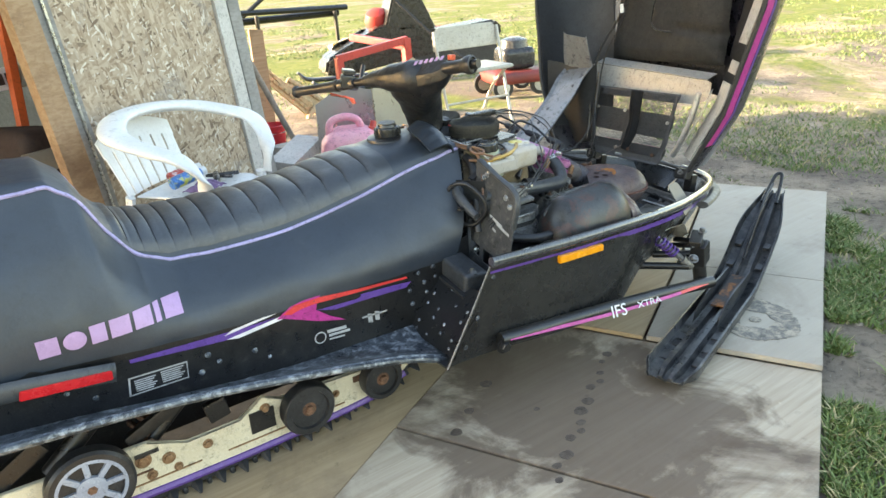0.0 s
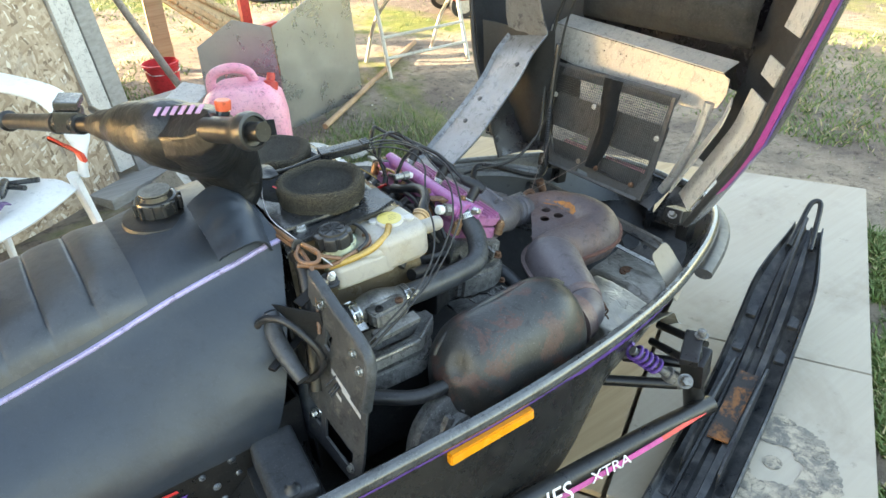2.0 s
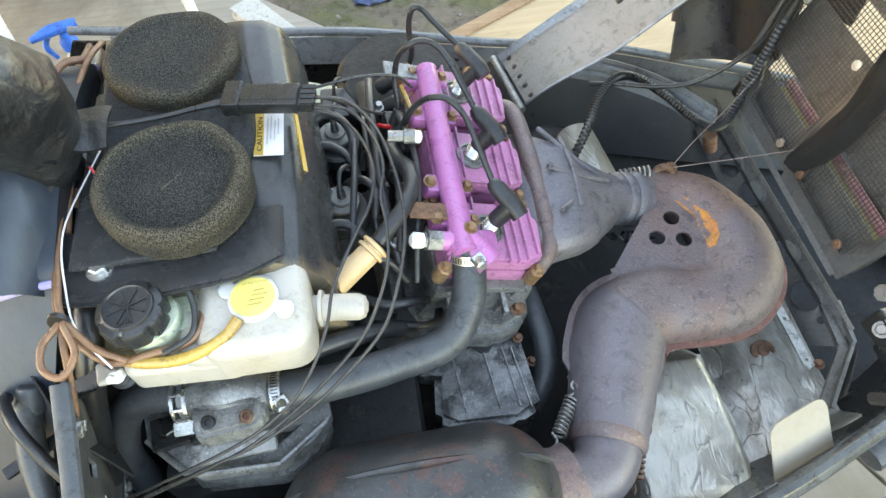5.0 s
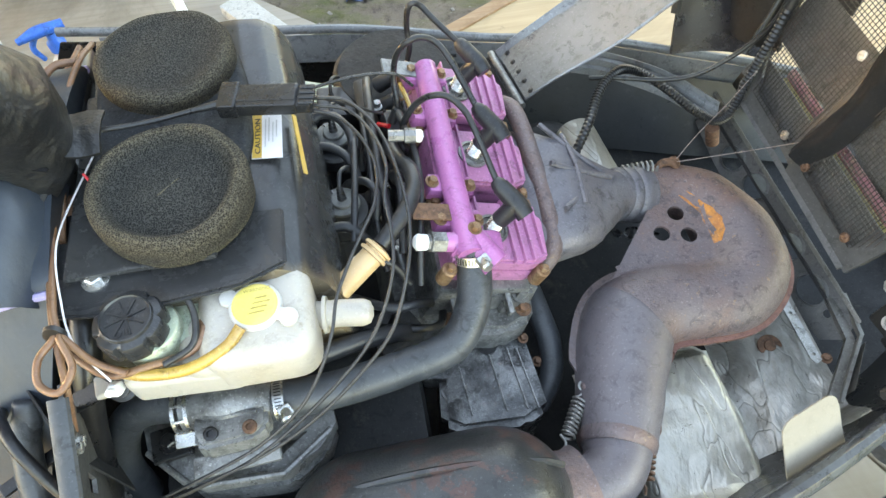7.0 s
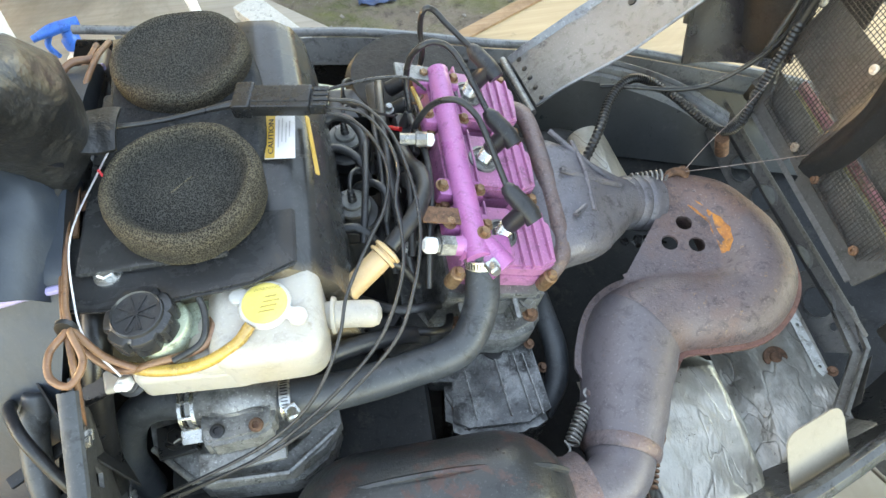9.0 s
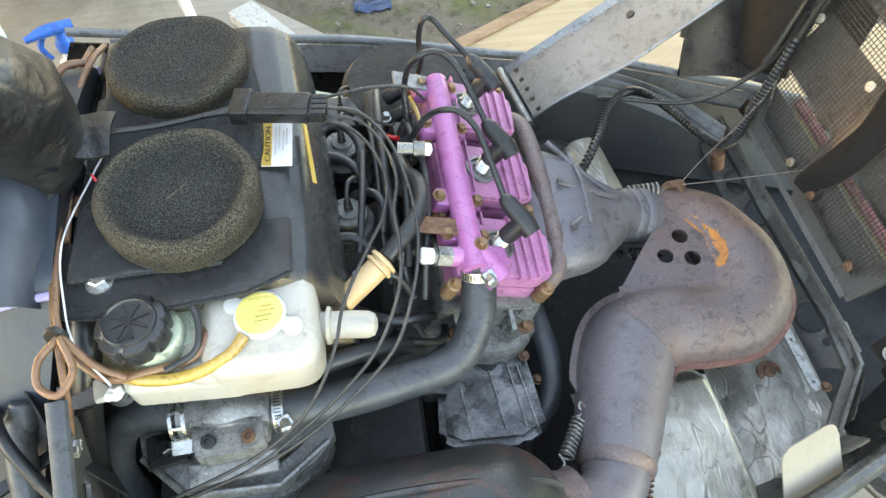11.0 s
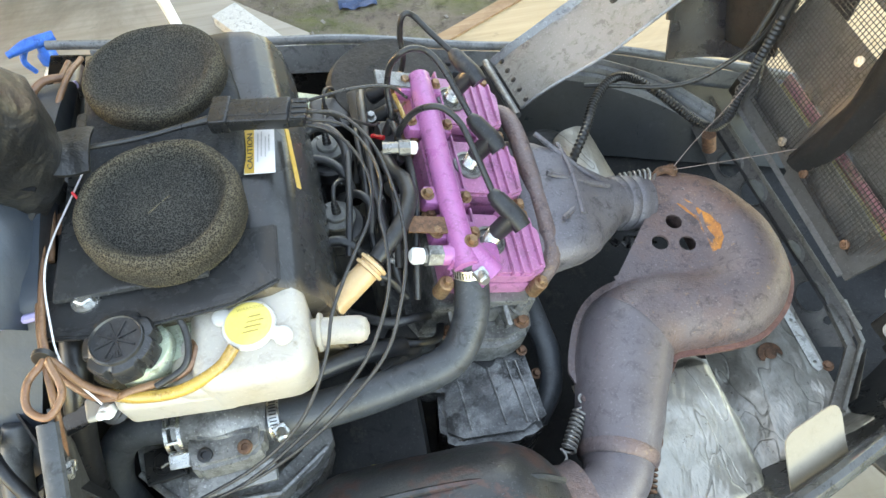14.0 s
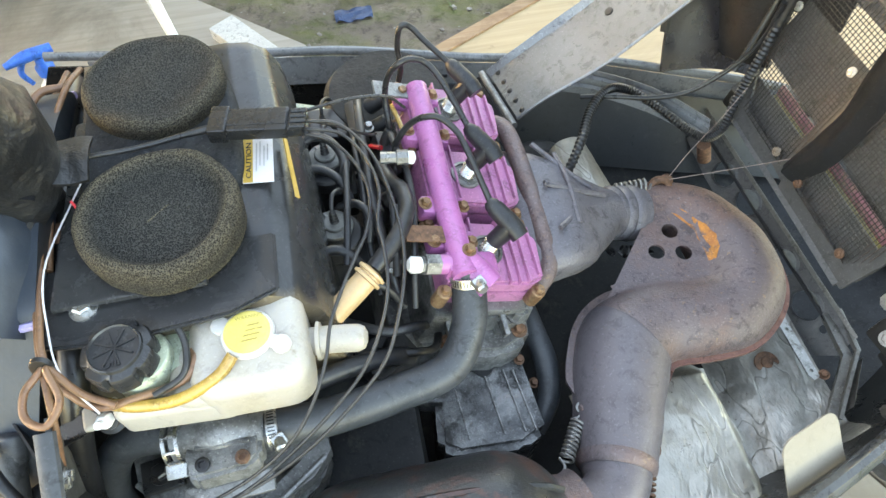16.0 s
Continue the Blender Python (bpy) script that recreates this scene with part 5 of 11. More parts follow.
def hull_bottom(i):
    """The lower edge of the hull below rim point i."""
    p = rr_[i]
    zb = 0.178 - 0.055 * smooth(-0.545, -0.1, p.x) + 0.055 * smooth(-0.08, 0.16, p.x)
    inset = 0.008 + 0.045 * smooth(-0.15, 0.15, p.x)
    return zb, inset


def hull(side):
    src = rr_ if side < 0 else rl_

    def f(u, v):
        i = round(u * NR)
        p = src[i]
        zb, inset = hull_bottom(i)
        if side > 0:
            zb += 0.03
        k = v ** 1.15
        y = p.y - side * (0.010 + inset * k) * (1 if abs(p.y - YC) > inset else abs(p.y - YC) / inset)
        back = 0.135 * v * max(0, 1 - u * 3.2)
        return (p.x - back - 0.10 * k * smooth(0.75, 1.0, u), y, (p.z - 0.012) * (1 - v) + zb * v)
    return f


for side in (-1, 1):
    bm = B()
    sheet(bm, hull(side), NR, 10, 0.004 * -side)
    pan = part("belly_pan_side", bm, M["pan"], sled, "glossy black belly pan side")
    src = rr_ if side < 0 else rl_
    bm = B()
    tube(bm, [p + Vector((0, 0, 0.004 if side < 0 else 0.001)) for p in src[::2]], 0.0115 if side < 0 else 0.0065, 10, 3, 1.15)
    part("rim", bm, M["rim_grey"] if side < 0 else M["lip"], sled, "worn grey edge trim round the engine bay")
    bm = B()

    def stripe(u, v, side=side, src=src):
        i = int(round(u * (NR - 10)))
        p = src[i]
        return (p.x, p.y - side * (0.0055 + 0.002 * v), p.z - 0.021 - 0.015 * v)
    sheet(bm, stripe, NR - 10, 1)
    part("pinstripe", bm, M["violet"], pan, "narrow violet pinstripe below the rim")
# inner lip along the left side with slots
bm = B()
sheet(bm, lambda u, v: (rl_[round(4 + u * (NR - 30))].x, rl_[round(4 + u * (NR - 30))].y - 0.006 - 0.012 * v, rl_[round(4 + u * (NR - 30))].z - 0.004 - 0.042 * v), NR - 30, 2, 0.003)
lip = part("inner_lip", bm, M["lip"], sled, "grey slotted lip inside the pan")
for k in (6, 9, 14, 16, 18, 27, 30):
    bm = B()
    p = rl_[k]
    box(bm, (p.x, p.y - 0.0165, p.z - 0.024), (0.009, 0.003, 0.005), (0, 0, -14), 0.001)
    part("slot", bm, M["wire_blue"], lip)
# smooth inner liner on the left of the pan
bm = B()


def liner(u, v):
    p = Vector(hull(1)(0.30 + 0.50 * u, 0.10 + 0.88 * v))
    return p + Vector((-0.004, -0.010 - 0.012 * v, 0.0))


sheet(bm, liner, 40, 16, 0.003)
part("pan_liner", bm, M["liner"], sled, "smooth blue-black inner wall of the pan", 60)
# amber side marker
bm = B()
prism(bm, [(-0.331, 0.343), (-0.330, 0.363), (-0.170, 0.350), (-0.169, 0.331)], (0, -0.4815, 0), (1, 0.03, 0), (0, 0, 1), (0, 0.013, 0), 0.002)
part("side_marker", bm, M["amber"], sled, "orange side marker reflector")
# hull floor and nose
bm = B()


def belly(u, v):
    i = round(u * NR)
    a, b = Vector(hull(-1)(u, 1)), Vector(hull(1)(u, 1))
    return a.lerp(b, v) + Vector((0, 0, -0.035 * math.sin(v * math.pi)))


sheet(bm, belly, NR, 10, 0.005)
part("belly_pan_floor", bm, M["pan_in"], sled)
# closing strip at the pan's rear right, beside the footwell
bm = B()
tube(bm, [(-0.545, -0.482, 0.40), (-0.61, -0.480, 0.29), (-0.68, -0.475, 0.172)], 0.003, 8, 4)
part("pan_edge", bm, M["rim_grey"], sled, "worn bright edge of the pan side")
for z, x in ((0.37, -0.548), (0.28, -0.60), (0.215, -0.64)):
    bm = B()
    lathe(bm, (x + 0.012, -0.480, z), (0, -1, 0), [(0.006, 0), (0.006, 0.0015), (0.001, 0.003)], 12)
    part("pan_rivet", bm, M["board"], sled)
# front bumper at the nose
bm = B()
bp = [p + Vector((0.022 * (0.4 + 0.6 * k / 26), -0.016, -0.026)) for k, p in enumerate(rr_[48:NR + 1:4])]
bp2 = [p + Vector((0.022, 0.016, -0.03)) for p in rl_[NR:48:-4]]
tube(bm, bp + bp2, 0.019, 10, 4, 0.62, up=(0, 0, 1))
part("bumper", bm, M["hose"], sled, "grey-black rubber nose bumper")

# ---- front suspension and ski ----
bm = B()
tube(bm, [(-0.53, -0.487, 0.20), (-0.2, -0.492, 0.162), (0.1, -0.503, 0.128), (0.275, -0.515, 0.106)], 0.0185, 16, 6, 1.0, up=(0, 0, 1))
arm = part("trailing_arm", bm, M["black_metal"], sled, "black trailing arm with a pink stripe decal")
bm = B()
AX, AZ = Vector((0.805, -0.028, -0.094)).normalized(), Vector((0.0, 0.55, 0.83)).normalized()
AN = Vector((0, -0.83, 0.55)).normalized()


def arm_at(s, n=0.0175):
    """On the arm's outer face, s metres from its pivot."""
    k = s / 0.81
    return Vector((-0.53, -0.487, 0.20)).lerp(Vector((0.275, -0.515, 0.106)), k) + AN * n + Vector((0, 0, -0.011)) * math.sin(k * math.pi)


sheet(bm, lambda u, v: arm_at(0.02 + 0.63 * u) + AZ * (-0.0075 + 0.009 * v), 24, 1, 0.0012)
part("stripe", bm, M["pink"], arm, "magenta stripe decal")
bm = B()
sheet(bm, lambda u, v: arm_at(0.65 + 0.125 * u) + AZ * (-0.0075 + 0.009 * v + 0.003 * u), 10, 1, 0.0012)
part("stripe", bm, M["decal_red"], arm, "red end of the stripe decal")
lettering("lettering", "IFS", 0.047, arm_at(0.36, 0.0195) - AZ * 0.016, AX, AZ, M["decal_white"], arm, 0.25, "white IFS lettering", 1.1)
lettering("lettering", "XTRA", 0.026, arm_at(0.465, 0.0195) - AZ * 0.009, AX, AZ, M["decal_white"], arm, 0.2, "white XTRA lettering", 1.45)
bm = B()
bolt(bm, (-0.527, -0.495, 0.188), (0, -1, 0), 0.014, 0.014)
part("pivot_bolt", bm, M["black_metal"], arm)
bm = B()
cyl(bm, (0.262, -0.49, 0.09), (0.232, -0.482, 0.25), 0.021, 0.019, 16, 0.002)
box(bm, (0.25, -0.486, 0.20), (0.055, 0.045, 0.07), (0, -10, 18), 0.008)
box(bm, (0.232, -0.482, 0.252), (0.085, 0.035, 0.016), (0, -6, 30), 0.005)
spin = part("spindle", bm, M["black_metal"], sled, "black steering spindle above the ski")
for p, ax, r in (((0.20, -0.50, 0.20), (-0.4, -0.6, 0.7), 0.010), ((0.265, -0.478, 0.262), (0, 0, 1), 0.009)):
    bm = B()
    bolt(bm, p, ax, r, 0.011)
    part("spindle_bolt", bm, M["cast"], spin)
for p0, p1, r in (((0.22, -0.47, 0.16), (0.10, -0.36, 0.165), 0.011), ((0.26, -0.47, 0.19), (0.19, -0.36, 0.175), 0.011), ((0.30, -0.47, 0.215), (0.31, -0.35, 0.19), 0.009), ((0.215, -0.485, 0.235), (0.25, -0.38, 0.195), 0.008)):
    bm = B()
    cyl(bm, p0, p1, r, n=12)
    part("radius_rod", bm, M["black_metal"], sled)
# purple coil spring and reservoir of the front shock
bm = B()
a, b = Vector((0.225, -0.468, 0.165)), Vector((0.145, -0.415, 0.25))
ax = (b - a).normalized()
uu, vv = frame_of(ax)
tube(bm, [a.lerp(b, 0.45 + 0.55 * i / 120) + (uu * math.cos(i / 120 * 32) + vv * math.sin(i / 120 * 32)) * 0.0145 for i in range(121)], 0.0036, 8, 1)
shock = part("shock_spring", bm, M["violet"], sled, "violet coil spring of the front shock")
bm = B()
cyl(bm, a, b, 0.009, n=14)
cyl(bm, a - ax * 0.01, a + ax * 0.03, 0.015, n=16)
part("shock_body", bm, M["cast"], shock)

# ski: along its own line, turned out to the left
SO, SD = Vector((-0.1405, -0.679, 0.004)), Vector((0.952, 0.306, 0)).normalized()
SN = Vector((-SD.y, SD.x, 0))
LEN = 1.035


def ski_z(s):
    return 0.205 * smooth(0.52, 1.12, s) * 1.15 + 0.004 * (1 - smooth(0, 0.08, s)) * 2


def ski_w(s):
    return 0.069 * (1 - 0.28 * (1 - smooth(0, 0.05, s))) * (1 - 0.55 * smooth(0.80, 1.03, s))


SEC = [(-1.0, 0.034), (-0.93, 0.036), (-0.86, 0.012), (-0.45, 0.006), (-0.36, 0.026), (-0.16, 0.027), (-0.1, 0.009), (0.1, 0.009), (0.16, 0.027), (0.36, 0.026), (0.45, 0.006), (0.86, 0.012), (0.93, 0.036), (1.0, 0.034)]


def ski_pt(s, a, h):
    return SO + SD * (LEN * s) + SN * (ski_w(s) * a) + Vector((0, 0, ski_z(s) + h * (0.35 + 0.65 * smooth(0, 0.05, s)) * (1 - 0.45 * smooth(0.85, 1, s))))


bm = B()
top = SEC
bot = [(1.02, 0.03), (0.95, 0.0), (0.3, -0.002), (0.0, -0.012), (-0.3, -0.002), (-0.95, 0.0), (-1.02, 0.03)]
loops = [[ski_pt(i / 60, a, h) for a, h in top + bot] for i in range(61)]
rings(bm, loops)
ski = part("ski", bm, M["ski"], sled, "scuffed black plastic ski with an orange-rusted middle")
bm = B()
tube(bm, [ski_pt(0.93, 0.5, 0.03), ski_pt(0.99, 0.5, 0.06), ski_pt(1.03, 0.3, 0.095), ski_pt(1.035, -0.3, 0.095), ski_pt(0.99, -0.5, 0.06), ski_pt(0.93, -0.5, 0.03)], 0.0065, 10, 6)
part("ski_loop", bm, M["black_metal"], ski, "black wire loop at the ski tip")
bm = B()
tube(bm, [ski_pt(0.99, 0.2, 0.08), ski_pt(0.86, 0.05, 0.075), ski_pt(0.66, 0.0, 0.06)], 0.0045, 8, 6)
part("ski_rod", bm, M["black_metal"], ski)
bm = B()
for a in (-0.5, 0.5):
    sheet(bm, lambda u, v, a=a: ski_pt(0.30 + 0.36 * u, a, 0.02 + 0.05 * v * math.sin(u * math.pi) ** 0.5), 14, 3, 0.005)
part("ski_saddle", bm, M["ski"], ski, "black saddle plates on the ski")
bm = B()
sheet(bm, lambda u, v: ski_pt(0.42 + 0.2 * u, -0.3 + 0.6 * v, 0.032 + 0.004 * math.sin(u * 3)), 10, 4, 0.004)
part("rubber_damper", bm, M["rust_dirt"], ski, "black saddle plate with orange rust")
for s in (0.12, 0.2, 0.28, 0.7, 0.78):
    for a in (-0.65, 0.65):
        bm = B()
        box(bm, ski_pt(s, a, 0.006), (0.05, 0.022, 0.012), (0, -8 if s > 0.6 else 0, 18), 0.003)
        part("ski_rib", bm, M["ski"], ski)

# ---- engine bay ----
# engine frame: leans forward and a little to the right
ez = Vector((0.375, -0.075, 0.924)).normalized()
ey = (Vector((0, 1, 0.09)) - ez * ez.dot(Vector((0, 1, 0.09)))).normalized()
ex = ey.cross(ez)
EM = Matrix.Translation((0.0, 0.0, 0.478)) @ Matrix((ex, ey, ez)).transposed().to_4x4()


def E(x, y, z):
    return EM @ Vector((x, y, z))


def ebox(bm, c, size, bev=0.004, rot=(0, 0, 0)):
    return box(bm, c, size, rot, bev, 2, EM)


# crankcase and cylinders
bm = B()
ebox(bm, (0.0, 0.0, -0.19), (0.15, 0.31, 0.12), 0.012)
engine = part("engine", bm, M["cast"], sled, "three-cylinder two-stroke engine with magenta heads")
HY = (0.098, -0.002, -0.104)
for y in HY:
    bm = B()
    ebox(bm, (0, y, -0.085), (0.098, 0.09, 0.10), 0.008)
    ebox(bm, (0, y, -0.038), (0.112, 0.099, 0.012), 0.003)
    ebox(bm, (0, y, -0.128), (0.118, 0.099, 0.014), 0.003)
    cylb = part("cylinder", bm, M["cast"], engine, "dirty cast aluminium cylinder")
    # head cover with a raised, finned block
    bm = B()
    ebox(bm, (0.0, y, -0.022), (0.106, 0.079, 0.024), 0.007)
    pts = [(-0.056, -0.039), (0.042, -0.041), (0.060, -0.032), (0.065, 0.018), (0.044, 0.037), (-0.056, 0.038)]
    prism(bm, pts, E(0.0, y, -0.006), ex, ey, ez * 0.0195, 0.003)
    head = part("cylinder_head", bm, M["purple_head"], sled, "magenta finned cylinder head cover")
    for xx, ln in ((-0.052, 0.06), (-0.018, 0.081), (0.016, 0.081), (0.0275, 0.081), (0.039, 0.077), (0.0525, 0.060)):
        bm = B()
        ebox(bm, (xx, y, 0.0130), (0.0026, ln, 0.011), 0.0009)
        part("fin", bm, M["purple_head"], head)
    for dx, dy, dz in ((-0.058, -0.043, -0.004), (0.055, -0.043, -0.004), (0.055, 0.043, -0.004), (-0.06, 0.04, -0.004)):
        bm = B()
        p = E(dx, y + dy, dz)
        lathe(bm, E(dx, y + dy, -0.02), ez, [(0.0085, 0), (0.0085, 0.0215), (0.0075, 0.0225)], 18)
        bolt(bm, E(dx, y + dy, 0.0022), ez, 0.0052, 0.0055)
        part("head_bolt", bm, M["bolt"], head)
    # spark plug with its well, boot and angled cap
    bm = B()
    lathe(bm, E(-0.004, y, 0.010), ez, [(0.0185, 0), (0.0185, 0.0065), (0.0155, 0.0068), (0.015, 0.004)], 24)
    part("plug_seat", bm, M["cast"], head)
    bm = B()
    lathe(bm, E(-0.004, y, 0.012), ez, [(0.0105, 0), (0.0105, 0.007)], 6)
    for k in range(4):
        lathe(bm, E(-0.004, y, 0.018 + k * 0.0042), ez, [(0.0075, 0), (0.0093, 0.0014), (0.0075, 0.0034)], 20)
    plug = part("spark_plug", bm, M["steel"], engine, "bright ribbed spark plug shell")
    bd = (ez * 0.93 + ex * 0.34 + ey * 0.12).normalized()
    cd = (ey * 0.78 - ex * 0.60 + ez * 0.08).normalized()
    bm = B()
    p0 = E(-0.004, y, 0.031)
    p1 = p0 + bd * 0.03
    cyl(bm, p0, p1, 0.0098, 0.0108, 20, 0.0015)
    tube(bm, [p1 - cd * 0.015 - bd * 0.002, p1, p1 + cd * 0.026], [0.0098, 0.0108, 0.0098], 14, 4)
    lathe(bm, p1 + cd * 0.026, cd, [(0.0085, 0), (0.0085, 0.004), (0.0055, 0.009)], 14)
    cap = part("plug_cap", bm, M["rubber"], engine, "black rubber spark plug cap")

# coolant rail along the heads
bm = B()
tube(bm, [E(-0.045, 0.119, 0.024), E(-0.0445, 0.06, 0.024), E(-0.044, -0.06, 0.024), E(-0.042, -0.142, 0.024)], 0.0136, 18, 4)
cyl(bm, E(-0.040, -0.118, 0.022), E(-0.014, -0.152, 0.020), 0.0165, 0.0165, 18, 0.001)
ebox(bm, (-0.030, -0.124, 0.016), (0.058, 0.026, 0.022), 0.006)
cyl(bm, E(-0.042, -0.124, 0.02), E(-0.066, -0.124, 0.018), 0.0105, 0.0105, 16, 0.001)
rail = part("coolant_rail", bm, M["purple"], sled, "magenta cast coolant rail on the heads", 50)
for y in (0.110, 0.05, -0.05, -0.094):
    bm = B()
    ebox(bm, (-0.044, y, 0.012), (0.055, 0.024, 0.020), 0.006)
    part("rail_lug", bm, M["purple"], rail)
for x, y in ((-0.064, 0.113), (-0.025, 0.113), (-0.067, 0.052), (-0.023, 0.05), (-0.067, -0.05), (-0.023, -0.052), (-0.067, -0.098), (-0.024, -0.098), (-0.038, -0.118)):
    bm = B()
    bolt(bm, E(x, y, 0.021 if y != -0.118 else 0.037), ez, 0.0054, 0.006)
    part("rail_bolt", bm, M["bolt"], rail)
bm = B()
ebox(bm, (-0.072, 0.113, 0.0225), (0.055, 0.022, 0.004), 0.001)
part("rail_bracket", bm, M["cast"], engine, "rusty steel bracket on the coolant rail")
bm = B()
ebox(bm, (-0.072, -0.092, 0.026), (0.055, 0.02, 0.003), 0.001)
part("rail_bracket", bm, M["rust"], engine, "rusty steel bracket on the coolant rail")
# temperature sender with a white insulator
bm = B()
lathe(bm, E(-0.066, -0.124, 0.018), -ex, [(0.0115, 0), (0.0115, 0.016), (0.0085, 0.017), (0.0085, 0.02)], 6)
snd = part("coolant_sender", bm, M["cast"], sled, "aluminium coolant sender with white tip")
bm = B()
lathe(bm, E(-0.086, -0.124, 0.017), -ex, [(0.0085, 0), (0.009, 0.01), (0.006, 0.013)], 14)
part("sender_tip", bm, M["white"], snd)
bm = B()
lathe(bm, E(-0.092, 0.004, 0.03), (-1, 0.1, 0.1), [(0.0085, -0.012), (0.0085, 0.0), (0.0065, 0.001), (0.0065, 0.018)], 8)
sn2 = part("coolant_sensor", bm, M["cast"], sled, "aluminium coolant sensor with white plug")
bm = B()
box(bm, E(-0.078, 0.002, 0.034), (0.010, 0.012, 0.011), (0, 20, 0), 0.003)
part("sensor_plug", bm, M["white"], sn2)

# recoil / drive-side housing at the engine's right end
bm = B()
pts = [(-0.068, -0.045), (-0.058, 0.042), (0.052, 0.048), (0.060, -0.05), (0.03, -0.064), (-0.045, -0.06)]
prism(bm, pts, (-0.024, -0.204, 0.20), (1, 0, 0), (0, 1, 0.06), (0.006, -0.004, 0.128), 0.009)
box(bm, (-0.07, -0.178, 0.315), (0.055, 0.05, 0.03), (0, 0, -8), 0.007)
hous = part("side_housing", bm, M["cast_dark"], sled, "dirty grey cast engine side housing")
for k, x in enumerate((-0.052, -0.012, 0.012, 0.024)):
    bm = B()
    box(bm, (x, -0.213 - 0.002 * k, 0.3285), (0.0022, 0.078, 0.004), (4, 0, 4 + k), 0.001)
    part("housing_rib", bm, M["cast"], hous)
bm = B()
box(bm, (-0.072, -0.235, 0.31), (0.0035, 0.05, 0.02), (0, 0, 20), 0.001)
part("housing_rib", bm, M["cast"], hous)
bm = B()
lathe(bm, (-0.014, -0.163, 0.329), (0, 0, 1), [(0.0195, 0), (0.0195, 0.004), (0.0085, 0.0045), (0.008, 0.001)], 20, 0.72)
part("gasket_plate", bm, M["rubber"], hous, "small black oval gasket plate")
for p in ((0.03, -0.171, 0.335), (-0.052, -0.158, 0.334), (0.046, -0.19, 0.30)):
    bm = B()
    bolt(bm, p, (0.1, -0.2, 1), 0.0046, 0.006)
    part("housing_bolt", bm, M["rust"], hous)
bm = B()
ebox(bm, (0.048, -0.152, -0.066), (0.03, 0.02, 0.03), 0.004)
bolt(bm, E(0.05, -0.152, -0.05), ez, 0.0075, 0.009)
part("exhaust_stud_boss", bm, M["cast"], engine)

# stepped casting below the near cylinder
bm = B()
prism(bm, [(-0.078, -0.10), (0.04, -0.112), (0.034, -0.165), (-0.002, -0.178), (-0.072, -0.165)], (0, 0, 0.335), (1, 0, 0), (0, 1, 0.05), (0.01, 0, 0.05), 0.008)
prism(bm, [(-0.07, -0.09), (0.045, -0.10), (0.042, -0.15), (-0.062, -0.142)], (0, 0, 0.38), (1, 0, 0), (0, 1, 0.05), (0.008, 0, 0.04), 0.006)
for x in (-0.05, -0.02, 0.012):
    box(bm, (x, -0.152, 0.40), (0.006, 0.03, 0.03), (20, 0, 4), 0.002)
jug = part("cylinder_base", bm, M["cast"], engine, "light grey stepped casting under the cylinder")
for p in ((0.03, -0.158, 0.388), (-0.055, -0.155, 0.386)):
    bm = B()
    bolt(bm, p, (0.1, -0.2, 1), 0.0065, 0.008)
    part("base_bolt", bm, M["rust"], jug)

# coolant hoses
bm = B()
tube(bm, [(-0.250, -0.247, 0.465), (-0.19, -0.244, 0.458), (-0.12, -0.230, 0.447), (-0.062, -0.212, 0.443), (-0.034, -0.178, 0.461), (-0.026, -0.142, 0.484), (-0.024, -0.128, 0.500)], 0.0188, 20, 8)
hose = part("coolant_hose", bm, M["hose"], sled, "thick grey-black rubber coolant hose", 60)
bm = B()
tube(bm, [(-0.326, -0.236, 0.467), (-0.354, -0.231, 0.466), (-0.381, -0.2285, 0.456), (-0.4035, -0.232, 0.434), (-0.420, -0.239, 0.400), (-0.431, -0.247, 0.36), (-0.436, -0.255, 0.29)], 0.0175, 20, 8)
part("coolant_hose", bm, M["hose"], engine, "thick grey-black rubber coolant hose", 60)
bm = B()
tube(bm, [(0.056, -0.105, 0.33), (0.06, -0.135, 0.325), (0.066, -0.172, 0.31), (0.06, -0.208, 0.29), (0.036, -0.237, 0.27)], 0.0145, 16, 6)
part("coolant_hose", bm, M["hose"], engine, "short black lower coolant hose", 60)


def clamp(o, ax, r, parent, screw=True):
    bm = B()
    lathe(bm, Vector(o), ax, [(r, 0), (r + 0.0012, 0.0004), (r + 0.0012, 0.0106), (r, 0.011)], 32)
    a = Vector(ax).normalized()
    u, v = frame_of(a)
    c = part("hose_clamp", bm, M["steel"], sled, "bright slotted steel hose clamp")
    bm = B()
    for i in range(40):
        t = 2 * math.pi * i / 40
        p = Vector(o) + a * 0.0055 + (u * math.cos(t) + v * math.sin(t)) * (r + 0.0013)
        q = Matrix((a, (u * -math.sin(t) + v * math.cos(t)), (u * math.cos(t) + v * math.sin(t)))).transposed().to_4x4()
        box(bm, (0, 0, 0), (0.0065, 0.0011, 0.0008), (0, 0, 0), 0, 1, Matrix.Translation(p) @ q)
    part("clamp_slots", bm, M["black_metal"], c)["kind"] = "stuff"
    if screw:
        bm = B()
        p = Vector(o) + a * 0.0055 + (Vector((0.3, -0.75, 0.6)).normalized()) * (r + 0.005)
        box(bm, p, (0.013, 0.012, 0.009), (20, 0, 30), 0.002)
        lathe(bm, p, (0.2, -0.9, 0.2), [(0.0062, 0), (0.0062, 0.010), (0.0045, 0.012)], 8)
        part("clamp_screw", bm, M["steel"], c)
    return c


clamp((-0.246, -0.2475, 0.4655), (1, 0.03, -0.06), 0.0194, hose)
clamp((-0.026, -0.140, 0.486), (0.03, 0.55, 0.83), 0.0194, hose)
